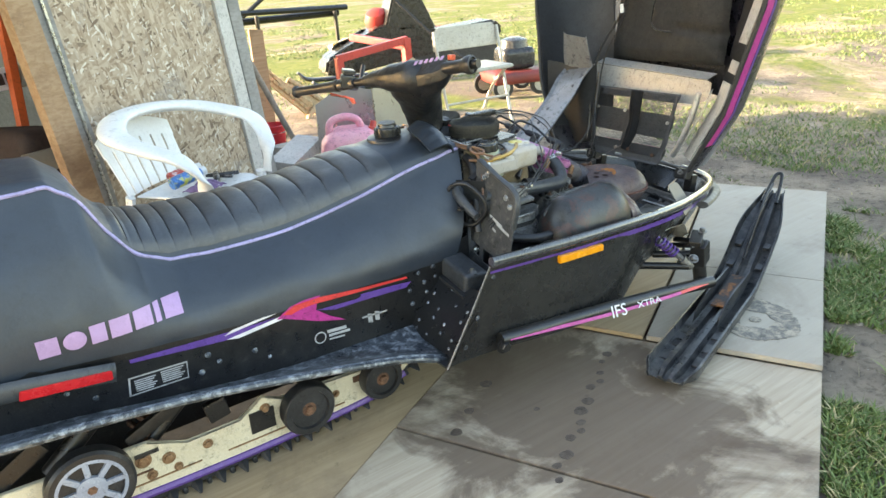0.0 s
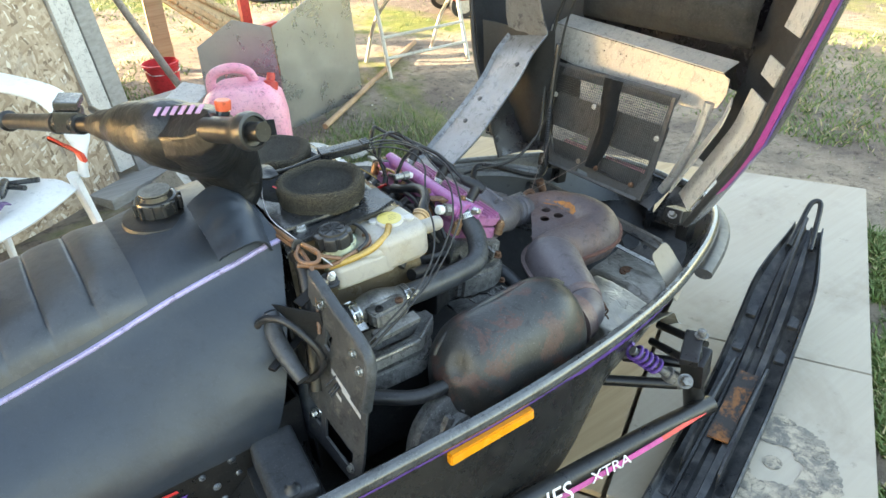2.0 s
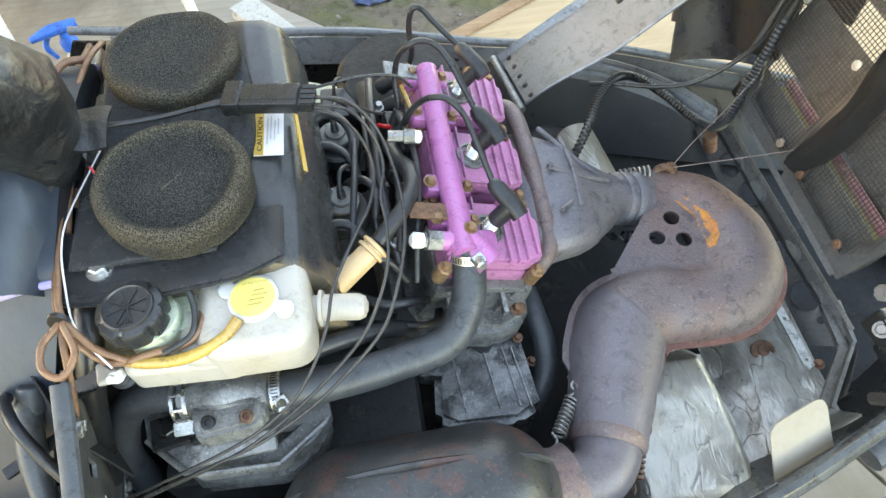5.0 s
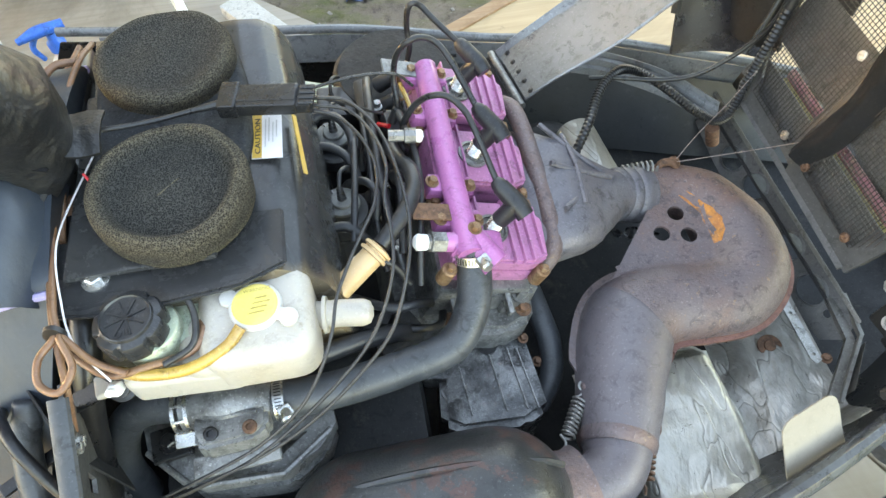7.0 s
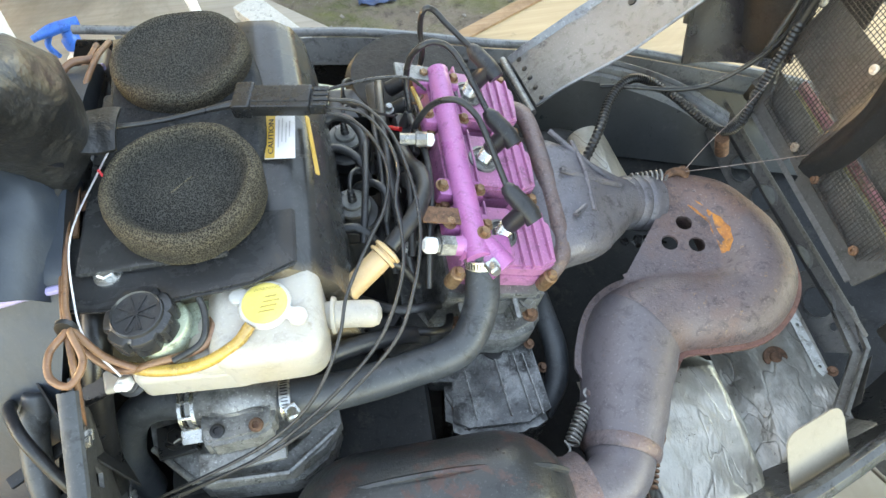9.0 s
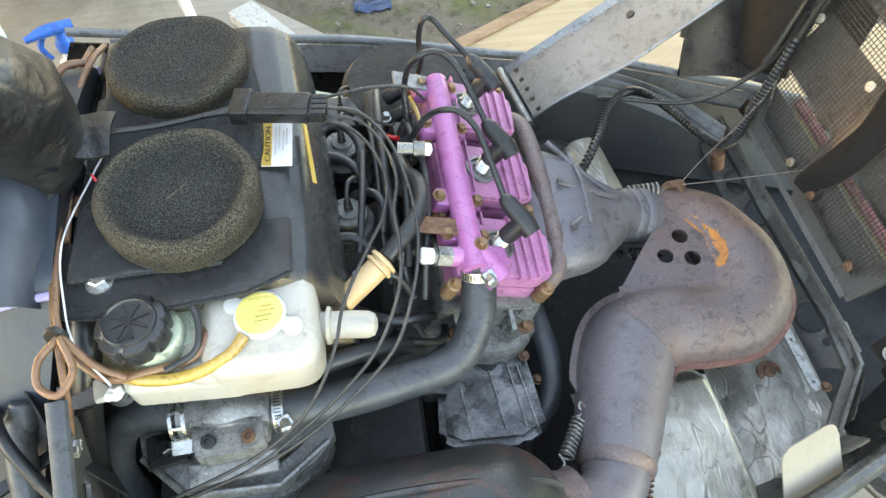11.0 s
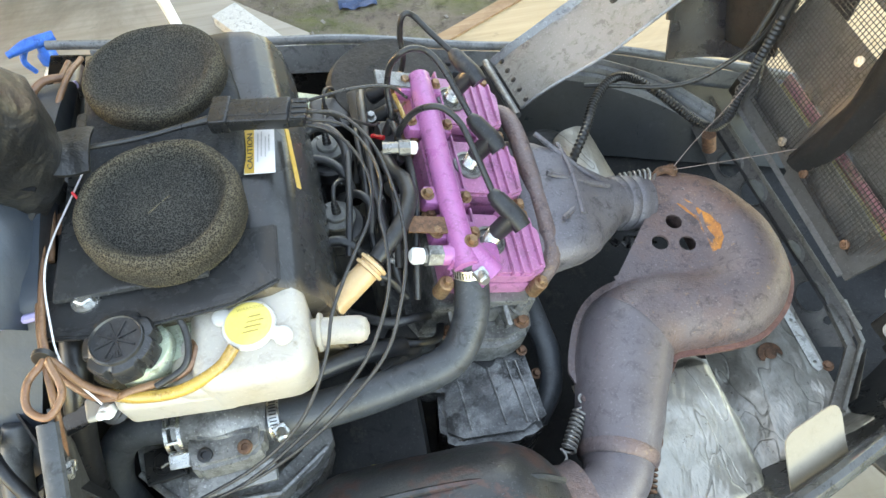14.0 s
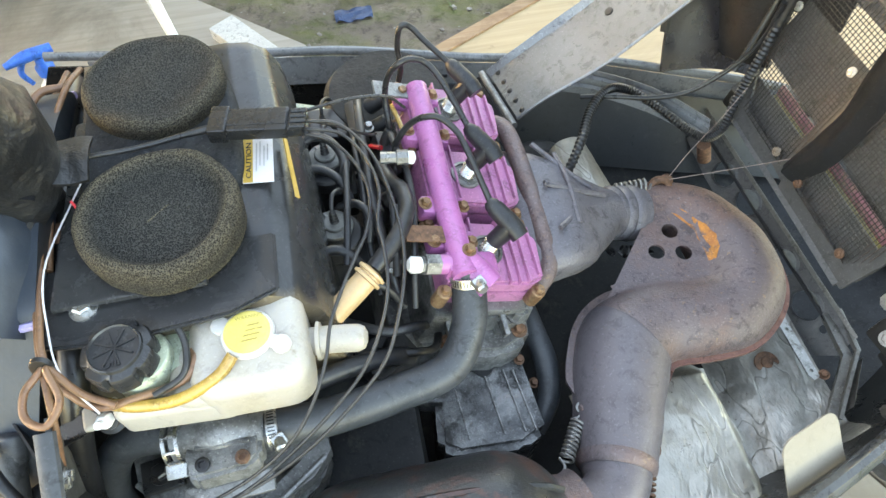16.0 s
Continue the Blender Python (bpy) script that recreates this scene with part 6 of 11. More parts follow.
# heavy spring clamp on the rear hose
sc_ = None
for dx in (0.0, 0.012):
    bm = B()
    lathe(bm, (-0.340 + dx, -0.2420, 0.4675), (1, 0, 0), [(0.0196, 0), (0.0218, 0.0003), (0.0218, 0.0038), (0.0196, 0.004)], 28)
    if sc_ is None:
        sc_ = part("spring_clamp", bm, M["steel"], sled, "wide steel spring clamp on the hose")
    else:
        part("clamp_band", bm, M["steel"], sc_)
for k in range(9):
    a = 2 * math.pi * k / 9 + 0.3
    bm = B()
    box(bm, (-0.333, -0.2420 + 0.0208 * math.cos(a), 0.4675 + 0.0208 * math.sin(a)), (0.012, 0.004, 0.003), (math.degrees(a), 0, 0), 0.0008)
    part("clamp_bridge", bm, M["steel"], sc_)
bm = B()
box(bm, (-0.333, -0.267, 0.459), (0.02, 0.014, 0.006), (30, 0, 0), 0.0015)
part("clamp_tongue", bm, M["steel"], sc_)

# thermostat housing between the hoses, and the casting below it
bm = B()
tube(bm, [(-0.332, -0.242, 0.468), (-0.29, -0.243, 0.470), (-0.248, -0.247, 0.466)], [0.0195, 0.0245, 0.0195], 24, 8)
prism(bm, [(-0.318, -0.286), (-0.311, -0.291), (-0.262, -0.288), (-0.250, -0.278), (-0.248, -0.240), (-0.316, -0.236), (-0.318, -0.268)], (0, 0, 0.457), (1, 0, 0), (0, 1, 0), (0, 0.003, 0.026), 0.004)
box(bm, (-0.286, -0.293, 0.452), (0.082, 0.020, 0.010), (12, 0, 3), 0.002)
box(bm, (-0.284, -0.260, 0.484), (0.05, 0.004, 0.005), (0, 0, -3), 0.001)
thermo = part("thermostat_housing", bm, M["cast"], sled, "grey cast thermostat housing with two bolts")
for x, m in ((-0.302, "black_metal"), (-0.266, "rust")):
    bm = B()
    lathe(bm, (x, -0.2755, 0.4832), (0, -0.15, 1), [(0.0068, 0), (0.0066, 0.0028), (0.0058, 0.0034), (0.0034, 0.0034), (0.0031, 0.0008)], 20)
    part("housing_bolt", bm, M[m], thermo)
bm = B()
holed(bm, [(-0.394, -0.226), (-0.388, -0.258), (-0.352, -0.292), (-0.332, -0.302), (-0.25, -0.304), (-0.214, -0.284), (-0.196, -0.262), (-0.198, -0.244), (-0.30, -0.232)], [[(-0.330, -0.262), (-0.312, -0.286), (-0.252, -0.284), (-0.226, -0.266)]], (0, 0, 0.424), (1, 0, 0), (0, 1, 0.1), (0, 0.002, 0.014))
cast = part("pump_casting", bm, M["cast"], sled, "dirty triangular cast bracket under the hoses")
bm = B()
prism(bm, [(-0.386, -0.232), (-0.380, -0.262), (-0.345, -0.300), (-0.25, -0.306), (-0.212, -0.282), (-0.2, -0.25), (-0.30, -0.236)], (0, 0, 0.372), (1, 0, 0), (0, 1, 0.1), (0, 0.004, 0.035), 0.006)
part("casting_base", bm, M["cast"], cast)
for xa_, ya_, xb_, yb_ in ((-0.388, -0.256, -0.345, -0.297), (-0.335, -0.300, -0.25, -0.302), (-0.25, -0.302, -0.202, -0.266)):
    bm = B()
    tube(bm, [(xa_, ya_, 0.414), (xb_, yb_, 0.412)], 0.0035, 8, 3)
    part("casting_rib", bm, M["cast"], cast)
bm = B()
box(bm, (-0.362, -0.252, 0.417), (0.040, 0.034, 0.008), (4, 0, 8), 0.002)
bolt(bm, (-0.362, -0.252, 0.421), (0, 0, 1), 0.0085, 0.008)
part("mount_plate", bm, M["black_metal"], cast)
bm = B()
tube(bm, [(-0.36, -0.333, 0.378), (-0.30, -0.372, 0.372), (-0.22, -0.372, 0.372), (-0.165, -0.335, 0.375), (-0.15, -0.29, 0.38)], 0.012, 10, 6)
part("drive_belt", bm, M["rubber"], sled, "black rubber drive belt edge")
# clutch seen down beside the bracket
bm = B()
lathe(bm, (-0.26, -0.40, 0.27), (0.1, -1, 0.25), [(0.085, -0.02), (0.09, 0), (0.088, 0.012), (0.06, 0.018), (0.055, 0.03), (0.025, 0.034)], 36)
clutch = part("drive_clutch", bm, M["cast"], sled, "grey cast drive clutch with radial ribs")
for i in range(6):
    a = 2 * math.pi * i / 6
    bm = B()
    u, v = frame_of((0.1, -1, 0.25))
    c = Vector((-0.26, -0.40, 0.27)) + Vector((0.1, -1, 0.25)).normalized() * 0.02 + (u * math.cos(a) + v * math.sin(a)) * 0.055
    box(bm, c, (0.05, 0.012, 0.016), (0, -math.degrees(a), 0), 0.003)
    part("clutch_rib", bm, M["cast"], clutch)

# airbox with two foam filters
bm = B()


def airbox_pt(u, v):
    """u round the section from front low over the top to the back, v along y."""
    y = -0.182 + 0.318 * v
    k = 0.006 * math.sin(v * math.pi)
    prof = [(-0.184, 0.44), (-0.182, 0.53), (-0.186, 0.568), (-0.196, 0.592), (-0.212, 0.604), (-0.235, 0.607), (-0.30, 0.606), (-0.385, 0.604), (-0.392, 0.59), (-0.392, 0.44)]
    x = u * (len(prof) - 1)
    i = min(int(x), len(prof) - 2)
    f = x - i
    a, b = prof[i], prof[i + 1]
    wide = max(0.0, 1 - u * 1.9) * (0.020 * (1 - v) + 0.004)
    return (a[0] * (1 - f) + b[0] * f + k + wide, y, a[1] * (1 - f) + b[1] * f + 0.03 * (v - 0.5) * 0.6)


R = [[airbox_pt(i / 36, j / 24) for i in range(37)] for j in range(25)]
edge0 = [Vector(p) + Vector((-0.006, -0.008, -0.012)) * (1 if p[2] > 0.5 else 0.3) for p in R[0]]
edge1 = [Vector(p) + Vector((-0.006, 0.008, -0.012)) * (1 if p[2] > 0.5 else 0.3) for p in R[-1]]
rings(bm, [edge0, *R, edge1])
airbox = part("airbox", bm, M["airbox"], sled, "black plastic airbox with two foam filters on top", 45)
bm = B()
prism(bm, [(-0.400, -0.196), (-0.345, -0.204), (-0.24, -0.196), (-0.20, -0.18), (-0.20, -0.12), (-0.40, -0.12)], (0, 0, 0.5965), (1, 0, 0), (0, 1, 0), (0, 0, 0.0065), 0.002)
part("airbox_flange", bm, M["airbox"], airbox)
bm = B()
bolt(bm, (-0.362, -0.166, 0.603), (0, 0, 1), 0.0085, 0.006)
part("airbox_bolt", bm, M["steel"], airbox, "bright hexagon bolt")


def worn_edges(m, tone, lo, hi):
    """Bare, browned plastic along the sharp edges."""
    nt = m.node_tree
    b = nt.nodes["Principled BSDF"]
    base = b.inputs["Base Color"].links[0].from_socket
    gi = nt.nodes.new("ShaderNodeNewGeometry")
    nt.links.new(mix_rgb(nt, ramp(nt, gi.outputs["Pointiness"], lo, hi), base, tone), b.inputs["Base Color"])


M["airbox_shell"] = surface("worn_airbox_plastic", (0.026, 0.027, 0.0288), 0.27, 0, (0.040, 0.041, 0.042), (8, 0.4, 0.7), (0.1, 0.075, 0.045), (20, 0.6, 0.85), (300, 0.12, 0.0004), speck=0.7)
worn_edges(M["airbox_shell"], (0.20, 0.15, 0.09), 0.53, 0.60)
airbox.data.materials[0] = M["airbox_shell"]


def foam_material():
    m = M["foam"]
    nt = m.node_tree
    b = nt.nodes["Principled BSDF"]
    tc = nt.nodes.new("ShaderNodeTexCoord")
    v = nt.nodes.new("ShaderNodeTexVoronoi")
    v.inputs["Scale"].default_value = 820
    nt.links.new(tc.outputs["Object"], v.inputs["Vector"])
    base = b.inputs["Base Color"].links[0].from_socket
    gi = nt.nodes.new("ShaderNodeNewGeometry")
    c = mix_rgb(nt, ramp(nt, v.outputs["Distance"], 0.25, 0.65), (0.008, 0.008, 0.008), mix_rgb(nt, ramp(nt, gi.outputs["Pointiness"], 0.506, 0.55), base, (0.21, 0.165, 0.095)))
    c2 = mix_rgb(nt, ramp(nt, v.outputs["Distance"], 0.3, 0.7), (0.012, 0.012, 0.012), (0.098, 0.094, 0.082))
    c3 = mix_rgb(nt, 0.5, c, c2)
    nt.links.new(c3, b.inputs["Base Color"])
    nt.links.new(bump(nt, v.outputs["Distance"], 0.9, 0.0018), b.inputs["Normal"])


foam_material()


def soft_block(bm, outline, z0, z1, r, n=5):
    """A moulded block: rounded outline drawn in at top and bottom."""
    c = Vector((sum(p[0] for p in outline) / len(outline), sum(p[1] for p in outline) / len(outline), 0))
    ring0 = spline([(p[0], p[1], 0) for p in outline + outline[:1]], 5)[:-1]
    loops = []
    for k in range(2 * n + 1):
        if k < n:
            a = math.pi / 2 * k / (n - 1)
            ins, z = r * (1 - math.sin(a)), z0 + r * (1 - math.cos(a))
        else:
            a = math.pi / 2 * (k - n) / n
            ins, z = r * (1 - math.cos(a)), z1 - r * (1 - math.sin(a))
        row = []
        for p in ring0:
            d = p - c
            q = c + d * max(0.2, 1 - ins / max(d.length, 1e-4))
            row.append(Vector((q.x, q.y, z + 0.06 * (q.y + 0.22))))
        loops.append(row)
    rings(bm, loops)


def moulded(bm, pts, rad, z0, z1, r, draft=0.0, n=6):
    """Blow-moulded block: corners of radius rad, edges rolled by r at top and bottom, sides leaning in by draft."""
    k = len(pts)
    ring0 = []
    area = sum(pts[i][0] * pts[(i + 1) % k][1] - pts[(i + 1) % k][0] * pts[i][1] for i in range(k))
    for i in range(k):
        p, a, b = Vector(pts[i]), Vector(pts[i - 1]), Vector(pts[(i + 1) % k])
        da, db = (a - p), (b - p)
        ra_ = min(rad, da.length * 0.45, db.length * 0.45)
        q0, q1 = p + da.normalized() * ra_, p + db.normalized() * ra_
        for j in range(n + 1):
            t = j / n
            ring0.append(q0 * (1 - t) ** 2 + p * 2 * t * (1 - t) + q1 * t * t)
    m = len(ring0)
    sgn = 1 if area > 0 else -1
    nor = []
    for i in range(m):
        d = (ring0[(i + 1) % m] - ring0[i - 1]).normalized()
        nor.append(Vector((-d.y, d.x)) * sgn)
    rows = [(r * (1 - math.sin(math.pi / 2 * j / n)), z0 + r * (1 - math.cos(math.pi / 2 * j / n))) for j in range(n + 1)]
    rows += [(r * (1 - math.cos(math.pi / 2 * j / n)), z1 - r + r * math.sin(math.pi / 2 * j / n)) for j in range(n + 1)]
    loops = []
    for ins, z in rows:
        lean = draft * abs(z - (z0 + z1) / 2)
        loops.append([Vector((p.x + q.x * (ins + lean), p.y + q.y * (ins + lean), z + 0.05 * (p.y + q.y * (ins + lean) + 0.22))) for p, q in zip(ring0, nor)])
    rings(bm, loops)


def foam_filter(c, r, q, top, base, turn, sag):
    """A soft oval foam sock: puffed rim, sunken middle."""
    bm = B()
    prof = [(0.93, 0.0), (0.985, 0.12), (1.01, 0.45), (1.02, 0.75), (0.995, 0.9), (0.945, 0.985), (0.88, 1.0), (0.80, 0.985 - sag * 0.4), (0.74, 0.96 - sag), (0.6, 0.955 - sag), (0.4, 0.962 - sag * 0.9), (0.2, 0.97 - sag * 0.9), (0.01, 0.972 - sag * 0.9)]
    prof = [p for a, b in zip(prof, prof[1:]) for p in (a, ((a[0] + b[0]) / 2, (a[1] + b[1]) / 2))] + [prof[-1]]
    n = 72
    loops = []
    for k, (rr, h) in enumerate(prof):
        row = []
        for i in range(n):
            a = 2 * math.pi * i / n
            w = 1 + 0.022 * noise.noise(Vector((math.cos(a) * 1.4, math.sin(a) * 1.4, h * 1.5 + c[0] * 40))) + 0.006 * noise.noise(Vector((math.cos(a) * 6, math.sin(a) * 6, h * 4)))
            x, y = rr * r * w * math.cos(a), rr * r * q * w * math.sin(a)
            z = base + (top - base) * h + 0.0045 * noise.noise(Vector((x * 22, y * 22, 5 + c[0] * 30))) * h
            row.append(Vector((c[0] + x * math.cos(turn) - y * math.sin(turn), c[1] + x * math.sin(turn) + y * math.cos(turn), z + 0.05 * (y * 0.6))))
        loops.append(row)
    rings(bm, loops)
    return part("foam_filter", bm, M["foam"], airbox, "sooty black foam air filter with a browned rim", 60)


foam_filter((-0.301, 0.066), 0.0695, 0.93, 0.644, 0.612, -0.2, 0.05)
foam_filter((-0.2905, -0.1045), 0.0705, 0.96, 0.646, 0.606, -0.2, 0.25)
bm = B()
soft_block(bm, [(-0.374, -0.05), (-0.372, 0.0), (-0.374, 0.06), (-0.36, 0.105), (-0.30, 0.125), (-0.245, 0.10), (-0.226, 0.05), (-0.222, 0.0), (-0.224, -0.055), (-0.25, -0.085), (-0.30, -0.09), (-0.35, -0.085)], 0.590, 0.6075, 0.010)
part("foam_collar", bm, M["foam_collar"], airbox, "sooty foam mat joining the two filters", 60)
# caution sticker on the airbox's front slope
def sticker(pts, z, mat, parent, name, label=""):
    bm = B()
    prism(bm, pts, (0, 0, z), (1, 0, 0.0), (0, 1, 0.05), (0, 0, 0.0006))
    return part(name, bm, mat, parent, label)


st = sticker([(-0.2245, -0.062), (-0.1955, -0.0655), (-0.1925, 0.004), (-0.2215, 0.008)], 0.6105, M["decal_white"], sled, "caution_sticker", "white and yellow caution sticker")
sticker([(-0.2240, -0.0615), (-0.2150, -0.0625), (-0.2115, 0.0065), (-0.2205, 0.0075)], 0.6112, M["amber_ink"], st, "sticker_band")
lettering("lettering", "CAUTION", 0.0072, (-0.2155, -0.0605, 0.6118), (0.05, 1, 0.05), (-1, 0.05, 0), M["wire_blue"], st, 0.0, "black CAUTION lettering", 1.35)
for i in range(4):
    bm = B()
    box(bm, (-0.2095 + i * 0.0036, -0.035 + 0.004 * (i % 2), 0.6116 + 0.0005), (0.0012, 0.036 - 0.005 * i, 0.0004), (0, 0, -3))
    part("text_bar", bm, M["print"], st)
bm = B()
sheet(bm, lambda u, v: (-0.1785 - 0.006 * u + 0.0030 * v, -0.082 + 0.074 * u, 0.6005 - 0.004 * v + 0.004 * u), 6, 2, 0.0012)
part("edge_sticker", bm, M["amber_ink"], airbox, "thin yellow sticker on the airbox edge")

# ignition box with its leads
bm = B()
cm = pose(-0.207, -0.019, 0.640, 2, -2, -12)
box(bm, (0, 0, 0), (0.074, 0.029, 0.014), (0, 0, 0), 0.003, 2, cm)
box(bm, (0.0, 0, 0.006), (0.072, 0.016, 0.004), (0, 0, 0), 0.0012, 2, cm)
box(bm, (-0.0285, 0, 0.001), (0.0185, 0.0335, 0.0165), (0, 0, 0), 0.003, 2, cm)
box(bm, (0.043, 0, -0.001), (0.016, 0.026, 0.011), (0, 0, 0), 0.002, 2, cm)
for k in range(4):
    box(bm, (0.046, -0.0095 + 0.0064 * k, 0.005), (0.015, 0.005, 0.004), (0, 0, 0), 0.001, 1, cm)
cdi = part("ignition_module", bm, M["module"], sled, "black plastic ignition module resting on the filters")
bm = B()
tube(bm, [(-0.240, -0.017, 0.641), (-0.272, -0.020, 0.640), (-0.31, -0.027, 0.641), (-0.350, -0.033, 0.646), (-0.385, -0.036, 0.65), (-0.42, -0.04, 0.655)], [0.0042, 0.0027, 0.0025, 0.0025, 0.0025], 10, 6)
part("lead", bm, M["wire_blue"], cdi)

# coolant bottle: main body, lower shelf to the rear, neck, cap
bm = B()
moulded(bm, [(-0.284, -0.158), (-0.184, -0.164), (-0.182, -0.261), (-0.285, -0.259)], 0.028, 0.528, 0.587, 0.014, 0.05)
moulded(bm, [(-0.302, -0.205), (-0.27, -0.18), (-0.24, -0.20), (-0.24, -0.257), (-0.305, -0.255)], 0.024, 0.528, 0.576, 0.010, 0.05)
moulded(bm, [(-0.355, -0.236), (-0.30, -0.226), (-0.25, -0.225), (-0.25, -0.2583), (-0.350, -0.2525)], 0.016, 0.527, 0.566, 0.008, 0.04)
box(bm, (-0.366, -0.2385, 0.5485), (0.03, 0.022, 0.008), (0, 0, 12), 0.0035, 2)
tube(bm, [(-0.188, -0.2095, 0.552), (-0.165, -0.2115, 0.552), (-0.145, -0.2145, 0.552), (-0.138, -0.2155, 0.552), (-0.1345, -0.216, 0.552)], [0.0128, 0.0126, 0.0126, 0.0105, 0.005], 20, 6)
lathe(bm, (-0.1785, -0.2103, 0.552), (1, -0.1, 0), [(0.0175, 0), (0.0165, 0.003), (0.0128, 0.0036)], 24)
tank = part("coolant_bottle", bm, M["tankpl"], sled, "yellowed white plastic coolant bottle", 60)
bm = B()
lathe(bm, (-0.2308, -0.2108, 0.5835), (0.02, -0.03, 1), [(0.0228, 0), (0.0228, 0.006), (0.0218, 0.008), (0.0195, 0.0085)], 32)
for ea, eb in ((-0.2535, -0.199), (-0.2035, -0.2265)):
    lathe(bm, (ea, eb, 0.5865), (0.02, -0.03, 1), [(0.0078, 0), (0.0082, 0.001), (0.0082, 0.0045), (0.0074, 0.0052)], 20)
    box(bm, ((ea - 0.2308) / 2, (eb - 0.2108) / 2, 0.589), (0.03, 0.012, 0.0045), (0, 0, -28), 0.002, 2)
capo = part("pressure_cap", bm, M["cap_white"], sled, "white pressure cap with two ears")
bm = B()
lathe(bm, (-0.2308, -0.2108, 0.5915), (0.02, -0.03, 1), [(0.0196, 0), (0.0196, 0.0012), (0.018, 0.0016)], 32)
part("cap_sticker", bm, M["yellow"], capo, "round yellow warning sticker")
lettering("lettering", "WARNING", 0.0048, (-0.2400, -0.1995, 0.5934), (1, 0.05, -0.02), (-0.05, 1, 0.03), M["faint_print"], capo, 0.0, "small WARNING print", 1.0)
for k in range(4):
    bm = B()
    box(bm, (-0.2308, -0.2055 - 0.0045 * k, 0.5931 - 0.0001 * k), (0.026 - 0.005 * abs(k - 1), 0.0012, 0.0003), (0, 0, 3))
    part("text_bar", bm, M["faint_print"], capo)
# oil bottle with a black knobbed cap
bm = B()
prism(bm, [(-0.352, -0.232), (-0.300, -0.238), (-0.272, -0.225), (-0.272, -0.180), (-0.300, -0.176), (-0.345, -0.186)], (0, 0, 0.51), (1, 0, 0), (0, 1, 0), (0, 0.002, 0.066), 0.01)
lathe(bm, (-0.322, -0.212, 0.565), (0, 0, 1), [(0.026, 0), (0.026, 0.022), (0.024, 0.024)], 28)
oil = part("oil_bottle", bm, M["oilpl"], sled, "milky green oil bottle with soot specks", 60)
bm = B()
o = Vector((-0.331, -0.214, 0.588))
loops = []
for rr, h in ((0.0262, 0), (0.0278, 0.002), (0.0278, 0.017), (0.0262, 0.020), (0.0222, 0.0215), (0.0215, 0.0245), (0.0205, 0.025), (0.0195, 0.0235), (0.001, 0.0235)):
    row = []
    for i in range(72):
        a = 2 * math.pi * i / 72
        lobe = (0.0016 - 0.0042 * max(0, math.cos(7 * a)) ** 6) if rr > 0.026 else 0
        row.append(o + Vector(((rr + lobe) * math.cos(a), (rr + lobe) * math.sin(a), h)))
    loops.append(row)
rings(bm, loops)
ocap = part("oil_cap", bm, M["airbox"], sled, "black six-lobed oil cap")
lettering("lettering", "OIL", 0.009, o + Vector((-0.0075, -0.018, 0.0242)), (1, 0.2, 0), (-0.2, 1, 0), M["rubber"], ocap, 0.0, "raised OIL lettering", 1.0)
for a in (20, 65, 110, 155):
    bm = B()
    box(bm, o + Vector((0, 0, 0.0243)), (0.034, 0.0016, 0.0016), (0, 0, a), 0.0004)
    part("cap_rib", bm, M["rubber"], ocap)
bm = B()
lathe(bm, (-0.3585, -0.243, 0.548), (-0.1, -0.5, 0.85), [(0.0135, -0.004), (0.0135, 0.0), (0.0095, 0.001), (0.0095, 0.005), (0.008, 0.006)], 20)
tb = part("tank_bolt", bm, M["rubber"], sled, "black washer under a nylon nut")
bm = B()
lathe(bm, (-0.3585, -0.245, 0.552), (-0.1, -0.6, 0.8), [(0.0068, 0), (0.0068, 0.010), (0.005, 0.012)], 6)
lathe(bm, (-0.3595, -0.253, 0.562), (-0.1, -0.6, 0.8), [(0.0035, 0), (0.0035, 0.006), (0.002, 0.007)], 10)
part("nut", bm, M["white"], tb, "white nylon nut")
bm = B()
box(bm, (-0.39, -0.246, 0.545), (0.065, 0.018, 0.003), (10, -14, 14), 0.001)
part("tank_bracket", bm, M["black_metal"], sled)

# tubes over the bottles
bm = B()
tube(bm, [(-0.355, -0.238, 0.566), (-0.325, -0.249, 0.572), (-0.290, -0.252, 0.577), (-0.258, -0.243, 0.585), (-0.243, -0.230, 0.592)], 0.0052, 12, 8)
part("overflow_tube", bm, M["tube_amber"], tank, "yellowed clear overflow tube")
bm = B()
tube(bm, [(-0.395, -0.215, 0.575), (-0.36, -0.242, 0.572), (-0.325, -0.243, 0.576), (-0.288, -0.238, 0.580), (-0.277, -0.222, 0.583), (-0.280, -0.212, 0.58)], 0.0036, 10, 8)
part("vent_tube", bm, M["wire_brown"], sled, "brown vent tube")
bm = B()
tube(bm, [(-0.305, -0.186, 0.59), (-0.288, -0.195, 0.597), (-0.281, -0.215, 0.592), (-0.286, -0.235, 0.584), (-0.31, -0.246, 0.58)], 0.003, 10, 8)
part("vent_tube", bm, M["wire_blue"], sled)

